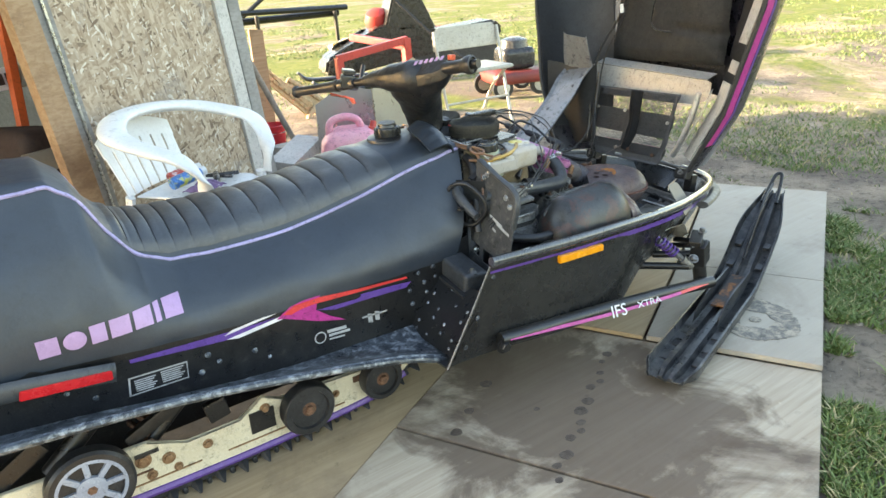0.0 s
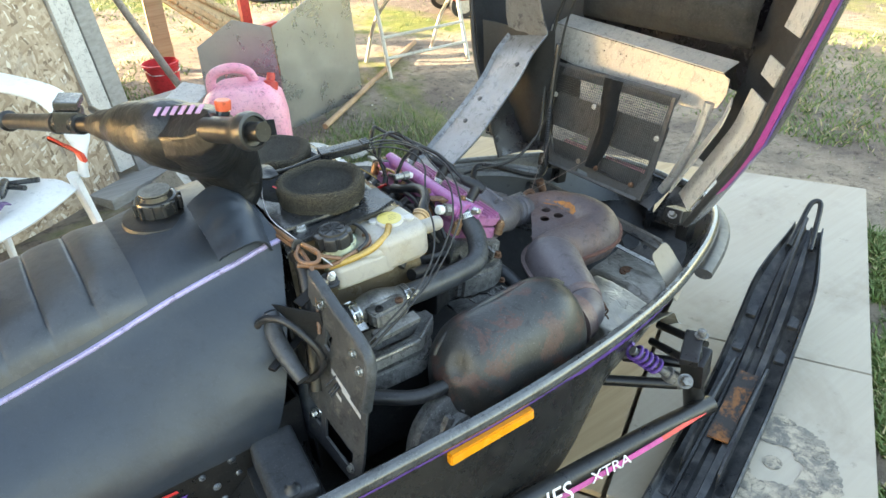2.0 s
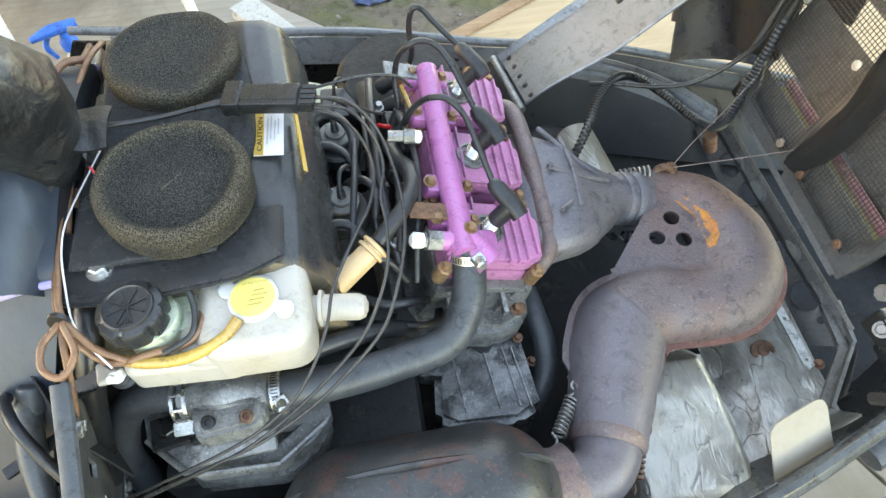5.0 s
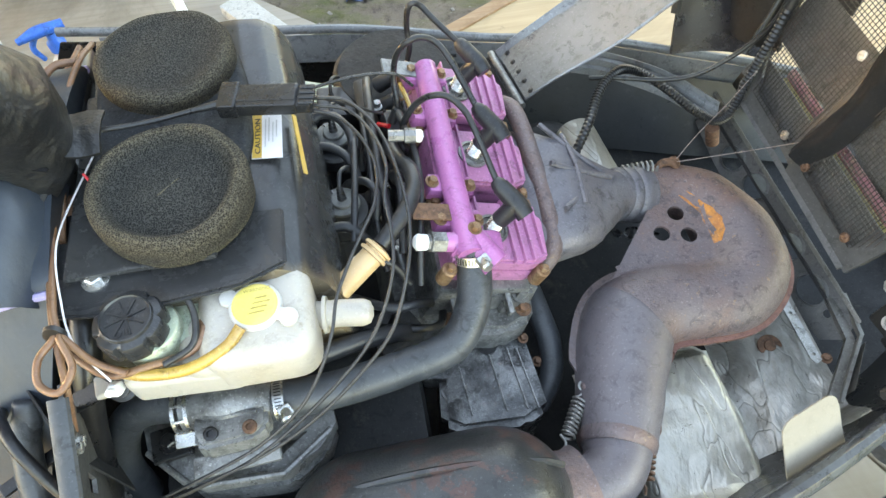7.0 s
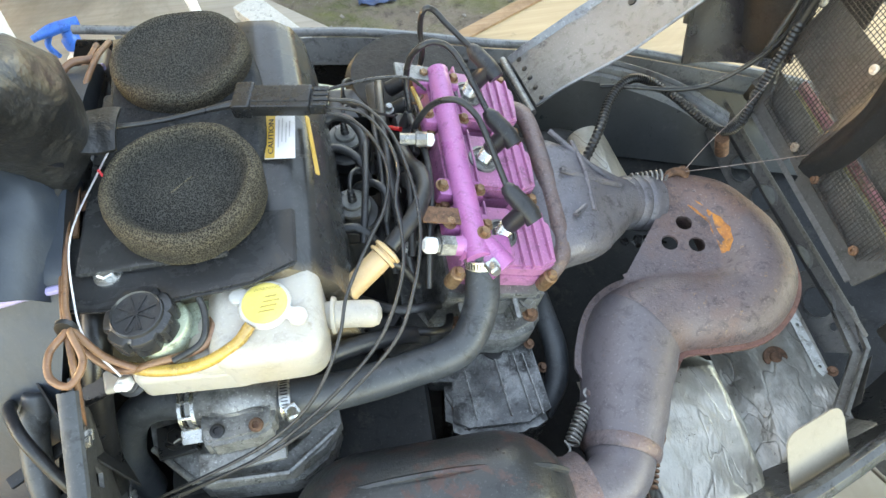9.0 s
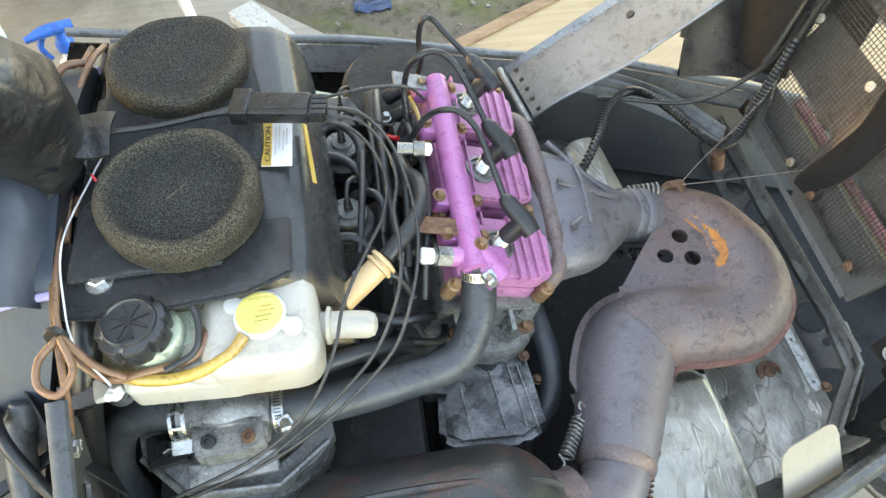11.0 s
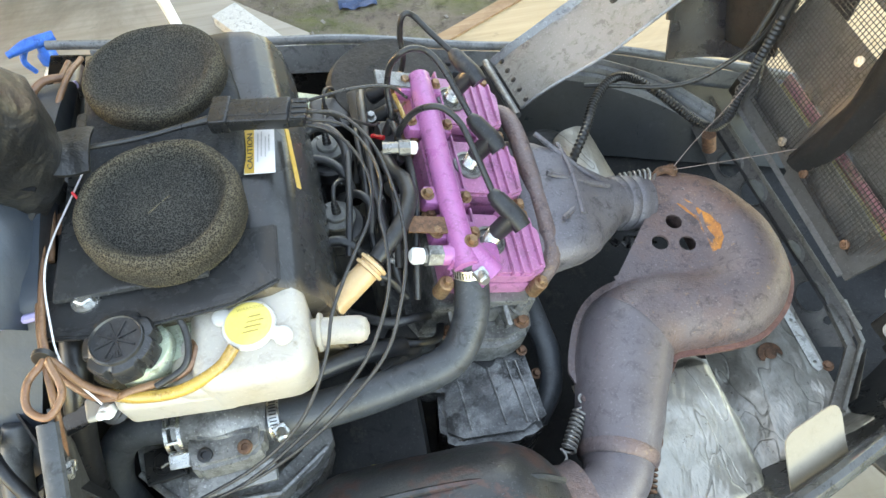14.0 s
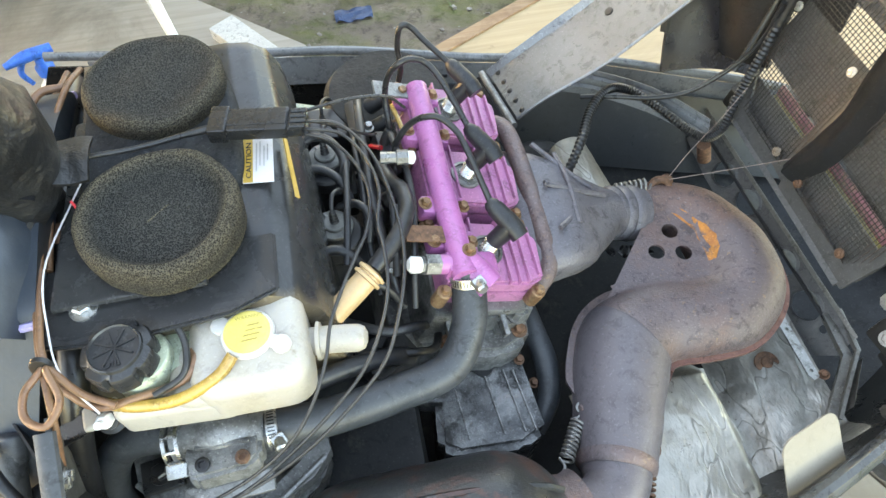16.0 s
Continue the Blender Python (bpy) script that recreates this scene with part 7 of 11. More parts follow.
# fuel filter in tan plastic between bottle and rail
bm = B()
fa, fb = Vector((-0.164, -0.162, 0.512)), Vector((-0.118, -0.130, 0.527))
d = (fb - fa).normalized()
lathe(bm, fa, d, [(0.0075, -0.006), (0.0115, -0.004), (0.0122, 0.034), (0.0122, 0.043), (0.0158, 0.044), (0.0158, 0.047), (0.013, 0.048), (0.013, 0.050), (0.0158, 0.051), (0.0158, 0.054), (0.010, 0.056)], 28)
part("inline_filter", bm, M["tan"], sled, "tan plastic inline coolant fitting", 50)
bm = B()
tube(bm, [(-0.119, -0.130, 0.528), (-0.105, -0.117, 0.533), (-0.088, -0.098, 0.536), (-0.075, -0.068, 0.534), (-0.076, -0.038, 0.529), (-0.085, -0.018, 0.522), (-0.092, 0.012, 0.515)], 0.0088, 14, 8)
part("corrugated_sleeve", bm, M["rubber"], sled, "black sleeve hose with ridges")
bm = B()
tube(bm, [(-0.164, -0.162, 0.512), (-0.185, -0.176, 0.50), (-0.21, -0.19, 0.48)], 0.0095, 12, 5)
part("filter_hose", bm, M["rubber"], sled)

# carburettors between airbox and engine
for y in (0.150, 0.053, -0.048):
    bm = B()
    o = Vector((-0.154, y, 0.500 if y < 0.1 else 0.45))
    ax = Vector((0.1, 0, 1)).normalized()
    lathe(bm, o, ax, [(0.0205, -0.075), (0.021, -0.02), (0.0185, -0.018), (0.0185, 0.0)], 24)
    cyl(bm, (-0.19, y, 0.43), (-0.06, y - 0.004, 0.43), 0.024, 0.026, 18, 0.003)
    box(bm, (-0.15, y, 0.44), (0.05, 0.055, 0.045), (0, 6, 0), 0.006)
    lathe(bm, o, ax, [(0.030, -0.030), (0.0305, -0.026), (0.0305, -0.014), (0.028, -0.011), (0.019, -0.010)], 30)
    carb = part("carburettor", bm, M["rubber"], sled, "dark cast carburettor with round cap")
    bm = B()
    lathe(bm, o, ax, [(0.0195, -0.001), (0.0205, 0.001), (0.0195, 0.0035), (0.0125, 0.0045), (0.0122, 0.0075), (0.0112, 0.0085), (0.004, 0.009)], 32)
    cc = part("carburettor_cap", bm, M["carb_cap"], carb, "dusty round carburettor cap")
    bm = B()
    box(bm, o + Vector((-0.006, 0.009, 0.0055)), (0.002, 0.015, 0.0025), (0, 0, 30), 0.0006)
    part("cap_clip", bm, M["cast"], cc)
    bm = B()
    top = o + Vector((0.001, 0, 0.007))
    for k in range(4):
        lathe(bm, top + Vector((0.0, 0.001 * k, 0.004 * k)), Vector((0, 0.2, 1)), [(0.0042 - 0.0004 * k, 0), (0.0054 - 0.0005 * k, 0.0015), (0.0042 - 0.0004 * k, 0.004)], 14)
    tube(bm, [top + Vector((0, 0.003, 0.014)), top + Vector((0.001, 0.008, 0.022)), top + Vector((0.004, 0.018, 0.025)), top + Vector((0.012, 0.03, 0.016)), top + Vector((0.02, 0.038, -0.012))], 0.0024, 10, 6)
    part("throttle_boot", bm, M["rubber"], carb)
rnd = random.Random(12)
LOOPS = [
    ([(-0.182, 0.04, 0.50), (-0.178, 0.055, 0.52), (-0.164, 0.062, 0.527), (-0.147, 0.055, 0.528), (-0.135, 0.035, 0.526), (-0.133, 0.011, 0.522), (-0.143, -0.008, 0.505)], 0.0068),
    ([(-0.19, 0.008, 0.50), (-0.182, 0.016, 0.518), (-0.170, 0.019, 0.523), (-0.152, 0.011, 0.523), (-0.138, -0.007, 0.52), (-0.131, -0.026, 0.50)], 0.0068),
    ([(-0.15, -0.02, 0.49), (-0.143, -0.026, 0.505), (-0.126, -0.032, 0.512), (-0.115, -0.049, 0.51), (-0.12, -0.07, 0.49)], 0.0062),
    ([(-0.186, -0.105, 0.49), (-0.178, -0.097, 0.512), (-0.162, -0.092, 0.518), (-0.145, -0.096, 0.516), (-0.129, -0.110, 0.50)], 0.0075),
    ([(-0.131, 0.05, 0.50), (-0.130, 0.031, 0.522), (-0.134, -0.026, 0.527), (-0.140, -0.078, 0.525), (-0.146, -0.108, 0.51)], 0.0052),
    ([(-0.105, 0.15, 0.49), (-0.107, 0.096, 0.50), (-0.108, 0.031, 0.502), (-0.108, -0.03, 0.50), (-0.104, -0.09, 0.49), (-0.10, -0.13, 0.46)], 0.0075),
    ([(-0.118, 0.11, 0.48), (-0.118, 0.06, 0.495), (-0.117, 0.0, 0.495), (-0.12, -0.06, 0.49), (-0.118, -0.12, 0.46)], 0.005),
    ([(-0.075, 0.05, 0.525), (-0.072, 0.02, 0.53), (-0.066, -0.011, 0.527), (-0.067, -0.059, 0.524), (-0.075, -0.102, 0.51), (-0.085, -0.15, 0.47)], 0.005),
    ([(-0.09, 0.02, 0.51), (-0.088, -0.02, 0.518), (-0.09, -0.07, 0.515), (-0.098, -0.12, 0.49)], 0.0055),
    ([(-0.155, -0.13, 0.48), (-0.135, -0.125, 0.495), (-0.112, -0.13, 0.49), (-0.095, -0.14, 0.46)], 0.0055),
    ([(-0.16, -0.135, 0.44), (-0.12, -0.16, 0.45), (-0.09, -0.155, 0.44), (-0.075, -0.14, 0.41)], 0.0075),
    ([(-0.14, -0.155, 0.40), (-0.10, -0.175, 0.42), (-0.07, -0.165, 0.40), (-0.06, -0.13, 0.38)], 0.0065),
    ([(-0.20, -0.21, 0.47), (-0.16, -0.195, 0.455), (-0.12, -0.18, 0.43), (-0.10, -0.17, 0.40)], 0.014)]
for pts, r in LOOPS:
    bm = B()
    tube(bm, pts, r * 0.74, 10, 7)
    part("fuel_hose", bm, M["rubber"], engine)
# rubber intake manifold bar with its clamps and nipples
bm = B()
box(bm, (-0.106, 0.06, 0.455), (0.018, 0.20, 0.06), (0, -12, 2), 0.006)
part("intake_bar", bm, M["rubber"], engine)
for y in (0.135, 0.095, 0.06, 0.02, -0.02):
    bm = B()
    lathe(bm, (-0.112, y, 0.472), (-0.6, 0, 1), [(0.0075, 0), (0.0075, 0.004), (0.005, 0.0045), (0.005, 0.009)], 14)
    part("bar_nipple", bm, M["cast_dark"], engine)
    bm = B()
    cyl(bm, (-0.094, y + 0.012, 0.478), (-0.072, y + 0.010, 0.492), 0.0105, 0.0095, 14, 0.002)
    part("port_nipple", bm, M["rubber"], engine)
for pts, r, m in (([(-0.10, 0.06, 0.50), (-0.088, 0.045, 0.51)], 0.003, "red"), ([(-0.066, 0.10, 0.52), (-0.062, 0.07, 0.525), (-0.058, 0.045, 0.52)], 0.003, "tube_amber"), ([(-0.075, 0.085, 0.51), (-0.065, 0.075, 0.52), (-0.055, 0.09, 0.515)], 0.0018, "wire_brown")):
    bm = B()
    tube(bm, pts, r, 8, 6)
    part("small_wire", bm, M[m], engine)
for c, sz, rot in (((-0.12, 0.055, 0.43), (0.05, 0.03, 0.05), (10, 5, 20)), ((-0.11, -0.055, 0.42), (0.045, 0.03, 0.05), (-8, 10, -15)), ((-0.125, -0.15, 0.36), (0.06, 0.05, 0.06), (5, 0, 30)), ((-0.085, 0.06, 0.475), (0.03, 0.045, 0.05), (0, 20, 5)), ((-0.08, -0.05, 0.47), (0.03, 0.05, 0.045), (0, 15, 0))):
    bm = B()
    box(bm, c, sz, rot, 0.006)
    cyl(bm, Vector(c) + Vector((0, 0, sz[2] * 0.4)), Vector(c) + Vector((0.01, 0.005, sz[2] * 0.4 + 0.022)), 0.0065, 0.005, 12, 0.001)
    part("intake_boss", bm, M["rubber"], engine)
for p in ((-0.105, -0.02, 0.478), (-0.098, 0.1, 0.49), (-0.15, -0.115, 0.48), (-0.16, 0.055, 0.47), (-0.10, -0.105, 0.485)):
    bm = B()
    bolt(bm, p, (0.2, -0.2, 1), 0.005, 0.008)
    part("carburettor_screw", bm, M["steel"], engine)
# magneto pulley at the far end of the engine
bm = B()
lathe(bm, (-0.062, 0.195, 0.445), (0.1, -0.05, 1), [(0.085, -0.05), (0.088, 0), (0.08, 0.012), (0.05, 0.014), (0.03, 0.02)], 36)
part("recoil_cover", bm, M["hood_in"], engine, "dull black round cover beyond the engine")
bm = B()
sheet(bm, lambda u, v: (-0.20 + 0.07 * u, 0.20 + 0.045 * v * (1 - 0.4 * u) - 0.012 * u, 0.42), 2, 2, 0.002)
part("pale_shroud", bm, M["oilpl"], engine, "pale green plastic shroud deep in the bay")

# ignition leads: from the module along the engine and down to the right
CURVES = [
    [(-0.16, -0.027, 0.64), (-0.128, -0.039, 0.642), (-0.104, -0.075, 0.64), (-0.093, -0.119, 0.635), (-0.089, -0.165, 0.628), (-0.093, -0.196, 0.615), (-0.103, -0.224, 0.6), (-0.12, -0.253, 0.58), (-0.149, -0.274, 0.56), (-0.192, -0.296, 0.535), (-0.241, -0.311, 0.51), (-0.289, -0.318, 0.49), (-0.362, -0.326, 0.46), (-0.43, -0.335, 0.43)],
    [(-0.161, -0.034, 0.638), (-0.127, -0.05, 0.64), (-0.108, -0.084, 0.64), (-0.101, -0.12, 0.638), (-0.107, -0.152, 0.632), (-0.106, -0.175, 0.622), (-0.109, -0.206, 0.61), (-0.121, -0.232, 0.592), (-0.14, -0.255, 0.572), (-0.169, -0.275, 0.553), (-0.207, -0.294, 0.53), (-0.251, -0.311, 0.507), (-0.294, -0.318, 0.485), (-0.367, -0.328, 0.455), (-0.43, -0.34, 0.425)],
    [(-0.161, -0.037, 0.635), (-0.136, -0.054, 0.636), (-0.118, -0.084, 0.635), (-0.11, -0.118, 0.63), (-0.117, -0.149, 0.622), (-0.131, -0.169, 0.612), (-0.148, -0.193, 0.6), (-0.162, -0.218, 0.59), (-0.17, -0.242, 0.578), (-0.185, -0.267, 0.56), (-0.207, -0.288, 0.54), (-0.238, -0.302, 0.52), (-0.277, -0.311, 0.5), (-0.358, -0.324, 0.47), (-0.43, -0.33, 0.44)]]
for c in CURVES:
    bm = B()
    tube(bm, c, 0.0016, 10, 8)
    part("ignition_lead", bm, M["wire_blue"], cdi)
for c in ([(-0.157, -0.006, 0.633), (-0.115, -0.004, 0.637), (-0.078, -0.003, 0.632), (-0.06, 0.0, 0.61)], [(-0.157, -0.012, 0.627), (-0.13, 0.0, 0.60), (-0.10, 0.02, 0.56), (-0.09, 0.05, 0.53)]):
    bm = B()
    tube(bm, c, 0.0016, 10, 7)
    part("ignition_lead", bm, M["wire_blue"], cdi)


def cap_end(y):
    p1 = E(-0.004, y, 0.031) + (ez * 0.93 + ex * 0.34 + ey * 0.12).normalized() * 0.03
    return p1 + (ey * 0.78 - ex * 0.60 + ez * 0.08).normalized() * 0.03


for y, mid in ((HY[2], [(-0.003, -0.035, 0.569), (-0.010, -0.012, 0.577), (-0.025, 0.002, 0.586), (-0.042, 0.011, 0.581), (-0.055, 0.021, 0.564), (-0.066, 0.023, 0.547), (-0.073, 0.024, 0.53), (-0.082, 0.02, 0.49)]),
               (HY[1], [(-0.009, 0.067, 0.574), (-0.022, 0.088, 0.585), (-0.038, 0.089, 0.594), (-0.053, 0.085, 0.594), (-0.065, 0.087, 0.58), (-0.071, 0.089, 0.56), (-0.074, 0.083, 0.54), (-0.074, 0.07, 0.52), (-0.08, 0.06, 0.48)]),
               (HY[0], [(-0.015, 0.148, 0.569), (-0.026, 0.161, 0.578), (-0.036, 0.161, 0.585), (-0.043, 0.160, 0.577), (-0.046, 0.162, 0.551), (-0.045, 0.157, 0.526), (-0.05, 0.166, 0.49)])):
    bm = B()
    p = cap_end(y)
    tube(bm, [p] + mid, 0.0036, 10, 8)
    part("plug_lead", bm, M["wire_blue"], engine, "black spark plug lead")

# exhaust manifold joining three ports into one
bm = B()
path = [E(0.062, -0.020, -0.055), Vector((0.102, -0.026, 0.417)), Vector((0.140, -0.018, 0.394)), Vector((0.175, -0.009, 0.374)), Vector((0.202, -0.002, 0.360))]
cs = spline(path, 6)
loops = []
for i, p in enumerate(cs):
    t = i / (len(cs) - 1)
    d = (cs[min(i + 1, len(cs) - 1)] - cs[max(i - 1, 0)]).normalized()
    wv = (Vector((0.04, 1, 0.04)) - d * d.dot(Vector((0.04, 1, 0.04)))).normalized()
    up = d.cross(wv)
    hw = 0.108 + (0.0335 - 0.108) * min(1.0, t / 0.86)
    hh = 0.030 + 0.004 * t
    ring = []
    for k in range(32):
        a = 2 * math.pi * k / 32
        ca, sa = math.cos(a), math.sin(a)
        pw = 2.0 / (3.2 - 1.2 * smooth(0.3, 0.8, t))
        ring.append(p + wv * hw * math.copysign(abs(ca) ** pw, ca) + up * hh * math.copysign(abs(sa) ** pw, sa) * (1 + 0.10 * math.cos(3 * math.pi * ca) * (1 - t)))
    loops.append(ring)
rings(bm, loops)
mani = part("exhaust_manifold", bm, M["manifold"], sled, "grey-brown cast exhaust manifold, three into one", 60)
bm = B()
tube(bm, [E(0.052, 0.115, -0.03), E(0.082, 0.095, -0.005), E(0.088, 0.0, -0.002), E(0.088, -0.10, -0.008), E(0.075, -0.128, -0.03)], 0.0118, 14, 8)
part("manifold_bead", bm, M["pipe"], mani, "rounded brown bead along the manifold")
for pts in ([(0.10, 0.06, 0.452), (0.14, 0.02, 0.43), (0.175, 0.0, 0.405)], [(0.10, -0.07, 0.446), (0.14, -0.035, 0.426), (0.175, -0.018, 0.403)], [(0.098, -0.005, 0.452), (0.14, -0.01, 0.431), (0.18, -0.008, 0.408)], [(0.128, 0.05, 0.437), (0.132, 0.0, 0.4385), (0.128, -0.06, 0.434)]):
    bm = B()
    tube(bm, [(a_, b_, c_ + 0.0035) for a_, b_, c_ in pts], 0.0034, 8, 5)
    part("cast_line", bm, M["manifold"], mani)
bm = B()
a0 = Vector((0.196, -0.001, 0.361))
dn = Vector((1, 0.06, -0.36)).normalized()
lathe(bm, a0, dn, [(0.034, -0.006), (0.0365, 0.0), (0.0365, 0.006), (0.0345, 0.009), (0.0375, 0.013), (0.0375, 0.02), (0.0355, 0.024), (0.0385, 0.028), (0.0385, 0.036), (0.036, 0.04), (0.036, 0.048)], 36)
part("exhaust_joint", bm, M["manifold"], mani, "ribbed slip joint of the exhaust")
bm = B()
ebox(bm, (0.075, 0.012, -0.02), (0.012, 0.05, 0.02), 0.003)
part("port_flange", bm, M["orange_rust"], mani, "bright orange rusted port flange")

# tuned pipe: stamped shell from the joint round the bend, then a cone down to the silencer
PP = [(0.232, 0.004, 0.343), (0.281, 0.009, 0.337), (0.324, -0.022, 0.332), (0.343, -0.079, 0.327), (0.338, -0.126, 0.325), (0.307, -0.158, 0.324), (0.260, -0.164, 0.326), (0.212, -0.160, 0.328), (0.167, -0.174, 0.329), (0.145, -0.209, 0.328), (0.125, -0.259, 0.326), (0.104, -0.315, 0.324)]
PR = [0.0335, 0.036, 0.044, 0.0525, 0.0545, 0.0515, 0.0495, 0.0520, 0.0575, 0.0565, 0.0505, 0.0440]
SUBP = 8
cs = spline(PP, SUBP)
NP = len(cs) - 1


def pipe_r(i):
    return lerp_list(PR, i / NP)


def pipe_frame(i):
    d = (cs[min(i + 1, NP)] - cs[max(i - 1, 0)]).normalized()
    w = d.cross(Vector((0, 0, 1))).normalized()
    return d, w


def pipe_loop(i, grow=0.0):
    d, w = pipe_frame(i)
    v = w.cross(d)
    r = pipe_r(i) + grow
    return [cs[i] + (w * math.cos(2 * math.pi * k / 40) + v * 0.97 * math.sin(2 * math.pi * k / 40)) * r for k in range(40)]


SPLIT = 8 * SUBP + 2
bm = B()
rings(bm, [pipe_loop(i) for i in range(0, SPLIT + 1)])
pipe = part("tuned_pipe", bm, M["pipe"], sled, "heat-stained purple-brown tuned exhaust pipe", 60)
bm = B()
rings(bm, [pipe_loop(SPLIT - 3, -0.003), pipe_loop(SPLIT - 2, 0.0008)] + [pipe_loop(i, 0.0012) for i in range(SPLIT - 1, NP + 1)])
part("pipe_cone", bm, M["pipe_cone"], pipe, "smooth purple-grey cone of the exhaust pipe", 60)
# stamped web with three holes, in the crook of the pipe
WEB_Z = 0.3665


def web_z(x, y):
    return WEB_Z - 0.008 * x + 0.08 * y


bm = B()
outer = [(0.243, 0.022), (0.240, -0.024), (0.160, -0.118), (0.120, -0.150), (0.114, -0.176), (0.150, -0.170), (0.212, -0.158), (0.260, -0.164), (0.307, -0.158), (0.338, -0.126), (0.343, -0.079), (0.324, -0.022), (0.281, 0.009)]
holes = [circle(0.2655, -0.0465, 0.0108, 18), circle(0.2375, -0.0725, 0.0108, 18), circle(0.2715, -0.0805, 0.0108, 18)]
holed(bm, outer, holes, (0, 0, WEB_Z), (1, 0, -0.008), (0, 1, 0.08), (0, 0, -0.004))
web = part("stamped_web", bm, M["pipe"], pipe, "flat stamped web with three round holes")
# the web runs up into the chamber in a soft fold
bm = B()


def fillet(u, v):
    i = 6 + u * (7.6 * SUBP - 6)
    k = min(int(i), NP - 1)
    f = i - k
    c = cs[k].lerp(cs[k + 1], f)
    w = pipe_frame(k)[1].lerp(pipe_frame(k + 1)[1], f).normalized()
    r = lerp_list(PR, i / NP)
    dist = r * 0.12 + (r * 0.88 + 0.006) * v
    p = c + w * dist
    zt = c.z + 0.97 * math.sqrt(max(r * r - dist * dist, 0)) if dist < r else c.z - 0.02
    zw = web_z(p.x, p.y) + 0.0004
    k_ = 0.010
    h = max(k_ - abs(zt - zw), 0) / k_
    return (p.x, p.y, max(zt, zw) + h * h * k_ * 0.25 * (1 - v ** 6) + 0.0004 * (1 - v ** 6))


sheet(bm, fillet, 90, 20)
part("web_fold", bm, M["pipe"], web, "", 70)
bm = B()
ra = [(0.2765, -0.019), (0.288, -0.018), (0.297, -0.030), (0.3105, -0.052), (0.3155, -0.071), (0.3135, -0.088), (0.306, -0.100), (0.2975, -0.099), (0.3005, -0.084), (0.2955, -0.064), (0.296, -0.05), (0.286, -0.034), (0.287, -0.026)]
rag = [p for a, b in zip(ra, ra[1:] + ra[:1]) for p in (a, ((a[0] + b[0]) / 2 + 0.0012 * math.sin(a[0] * 9000), (a[1] + b[1]) / 2 + 0.0012 * math.cos(a[1] * 7000)))]


def on_chamber(x, y):
    """Height of the stamped shell over (x, y)."""
    zb = web_z(x, y)
    for i, c in enumerate(cs):
        q = pipe_r(i) ** 2 - (c.x - x) ** 2 - (c.y - y) ** 2
        if q > 0:
            zb = max(zb, c.z + 0.97 * math.sqrt(q))
    return zb


vs = [bm.verts.new((x, y, on_chamber(x, y) + 0.0012)) for x, y in rag]
cx_, cy_ = sum(p[0] for p in rag) / len(rag), sum(p[1] for p in rag) / len(rag)
mid = [bm.verts.new(((x + cx_) / 2, (y + cy_) / 2, on_chamber((x + cx_) / 2, (y + cy_) / 2) + 0.0014)) for x, y in rag]
for i in range(len(vs)):
    j = (i + 1) % len(vs)
    bm.faces.new((vs[i], vs[j], mid[j], mid[i]))
bm.faces.new(mid)
part("rust_patch", bm, M["orange_rust"], web, "bright orange rust patch", 80)
# welded seam flanges along both sides of the shell
for sgn, i0, i1, m, lab, wd in ((-1, 3 * SUBP, 9 * SUBP + 2, "red_rust", "red-rusted welded seam", 0.006), (1, 7 * SUBP + 2, NP - 10, "pipe", "", 0.0085)):
    bm = B()

    def flange(u, v, sgn=sgn, i0=i0, i1=i1, wd=wd):
        i = round(i0 + (i1 - i0) * u)
        w = pipe_frame(i)[1]
        e = min(1.0, u * 10, (1 - u) * 10)
        return cs[i] + w * sgn * (pipe_r(i) - 0.004 + (0.004 + wd * e) * v) + Vector((0, 0, 0.004 + 0.0012 * noise.noise(Vector((i * 0.4, 1, 2)))))
    sheet(bm, flange, i1 - i0, 2, 0.005)
    part("seam_flange", bm, M[m], pipe, lab)
# elbow into the silencer
bm = B()
tube(bm, [(0.106, -0.308, 0.324), (0.099, -0.328, 0.326), (0.086, -0.346, 0.331), (0.064, -0.356, 0.338), (0.03, -0.36, 0.345)], [0.0435, 0.038, 0.035, 0.033, 0.033], 24, 7)
part("stinger", bm, M["pipe_cone"], pipe, "narrow heat-blued pipe end", 60)
bm = B()
lathe(bm, (0.1055, -0.310, 0.324), (-0.38, -0.92, 0), [(0.0438, -0.006), (0.0462, 0), (0.0448, 0.008), (0.041, 0.012)], 36)
part("pipe_ring", bm, M["pipe"], pipe)


def spring(p0, p1, r, wire, turns, parent, mat="rust", label="rusty exhaust spring"):
    p0, p1 = Vector(p0), Vector(p1)
    ax = (p1 - p0).normalized()
    u, v = frame_of(ax)
    bm = B()
    n = int(turns * 14)
    pts = [p0 + (p1 - p0) * (0.18 + 0.64 * i / n) + (u * math.cos(i / n * turns * 6.283) + v * math.sin(i / n * turns * 6.283)) * r for i in range(n + 1)]
    tube(bm, [p0, p0 + (p1 - p0) * 0.1, pts[0]], wire, 6, 4)
    tube(bm, pts, wire, 6, 1)
    tube(bm, [pts[-1], p1 - (p1 - p0) * 0.1, p1], wire, 6, 4)
    lathe(bm, p0 - ax * 0.004, v, [(0.007, -wire), (0.007, wire), (0.0045, wire), (0.0045, -wire)], 12)
    return part("exhaust_spring", bm, M[mat], parent, label)


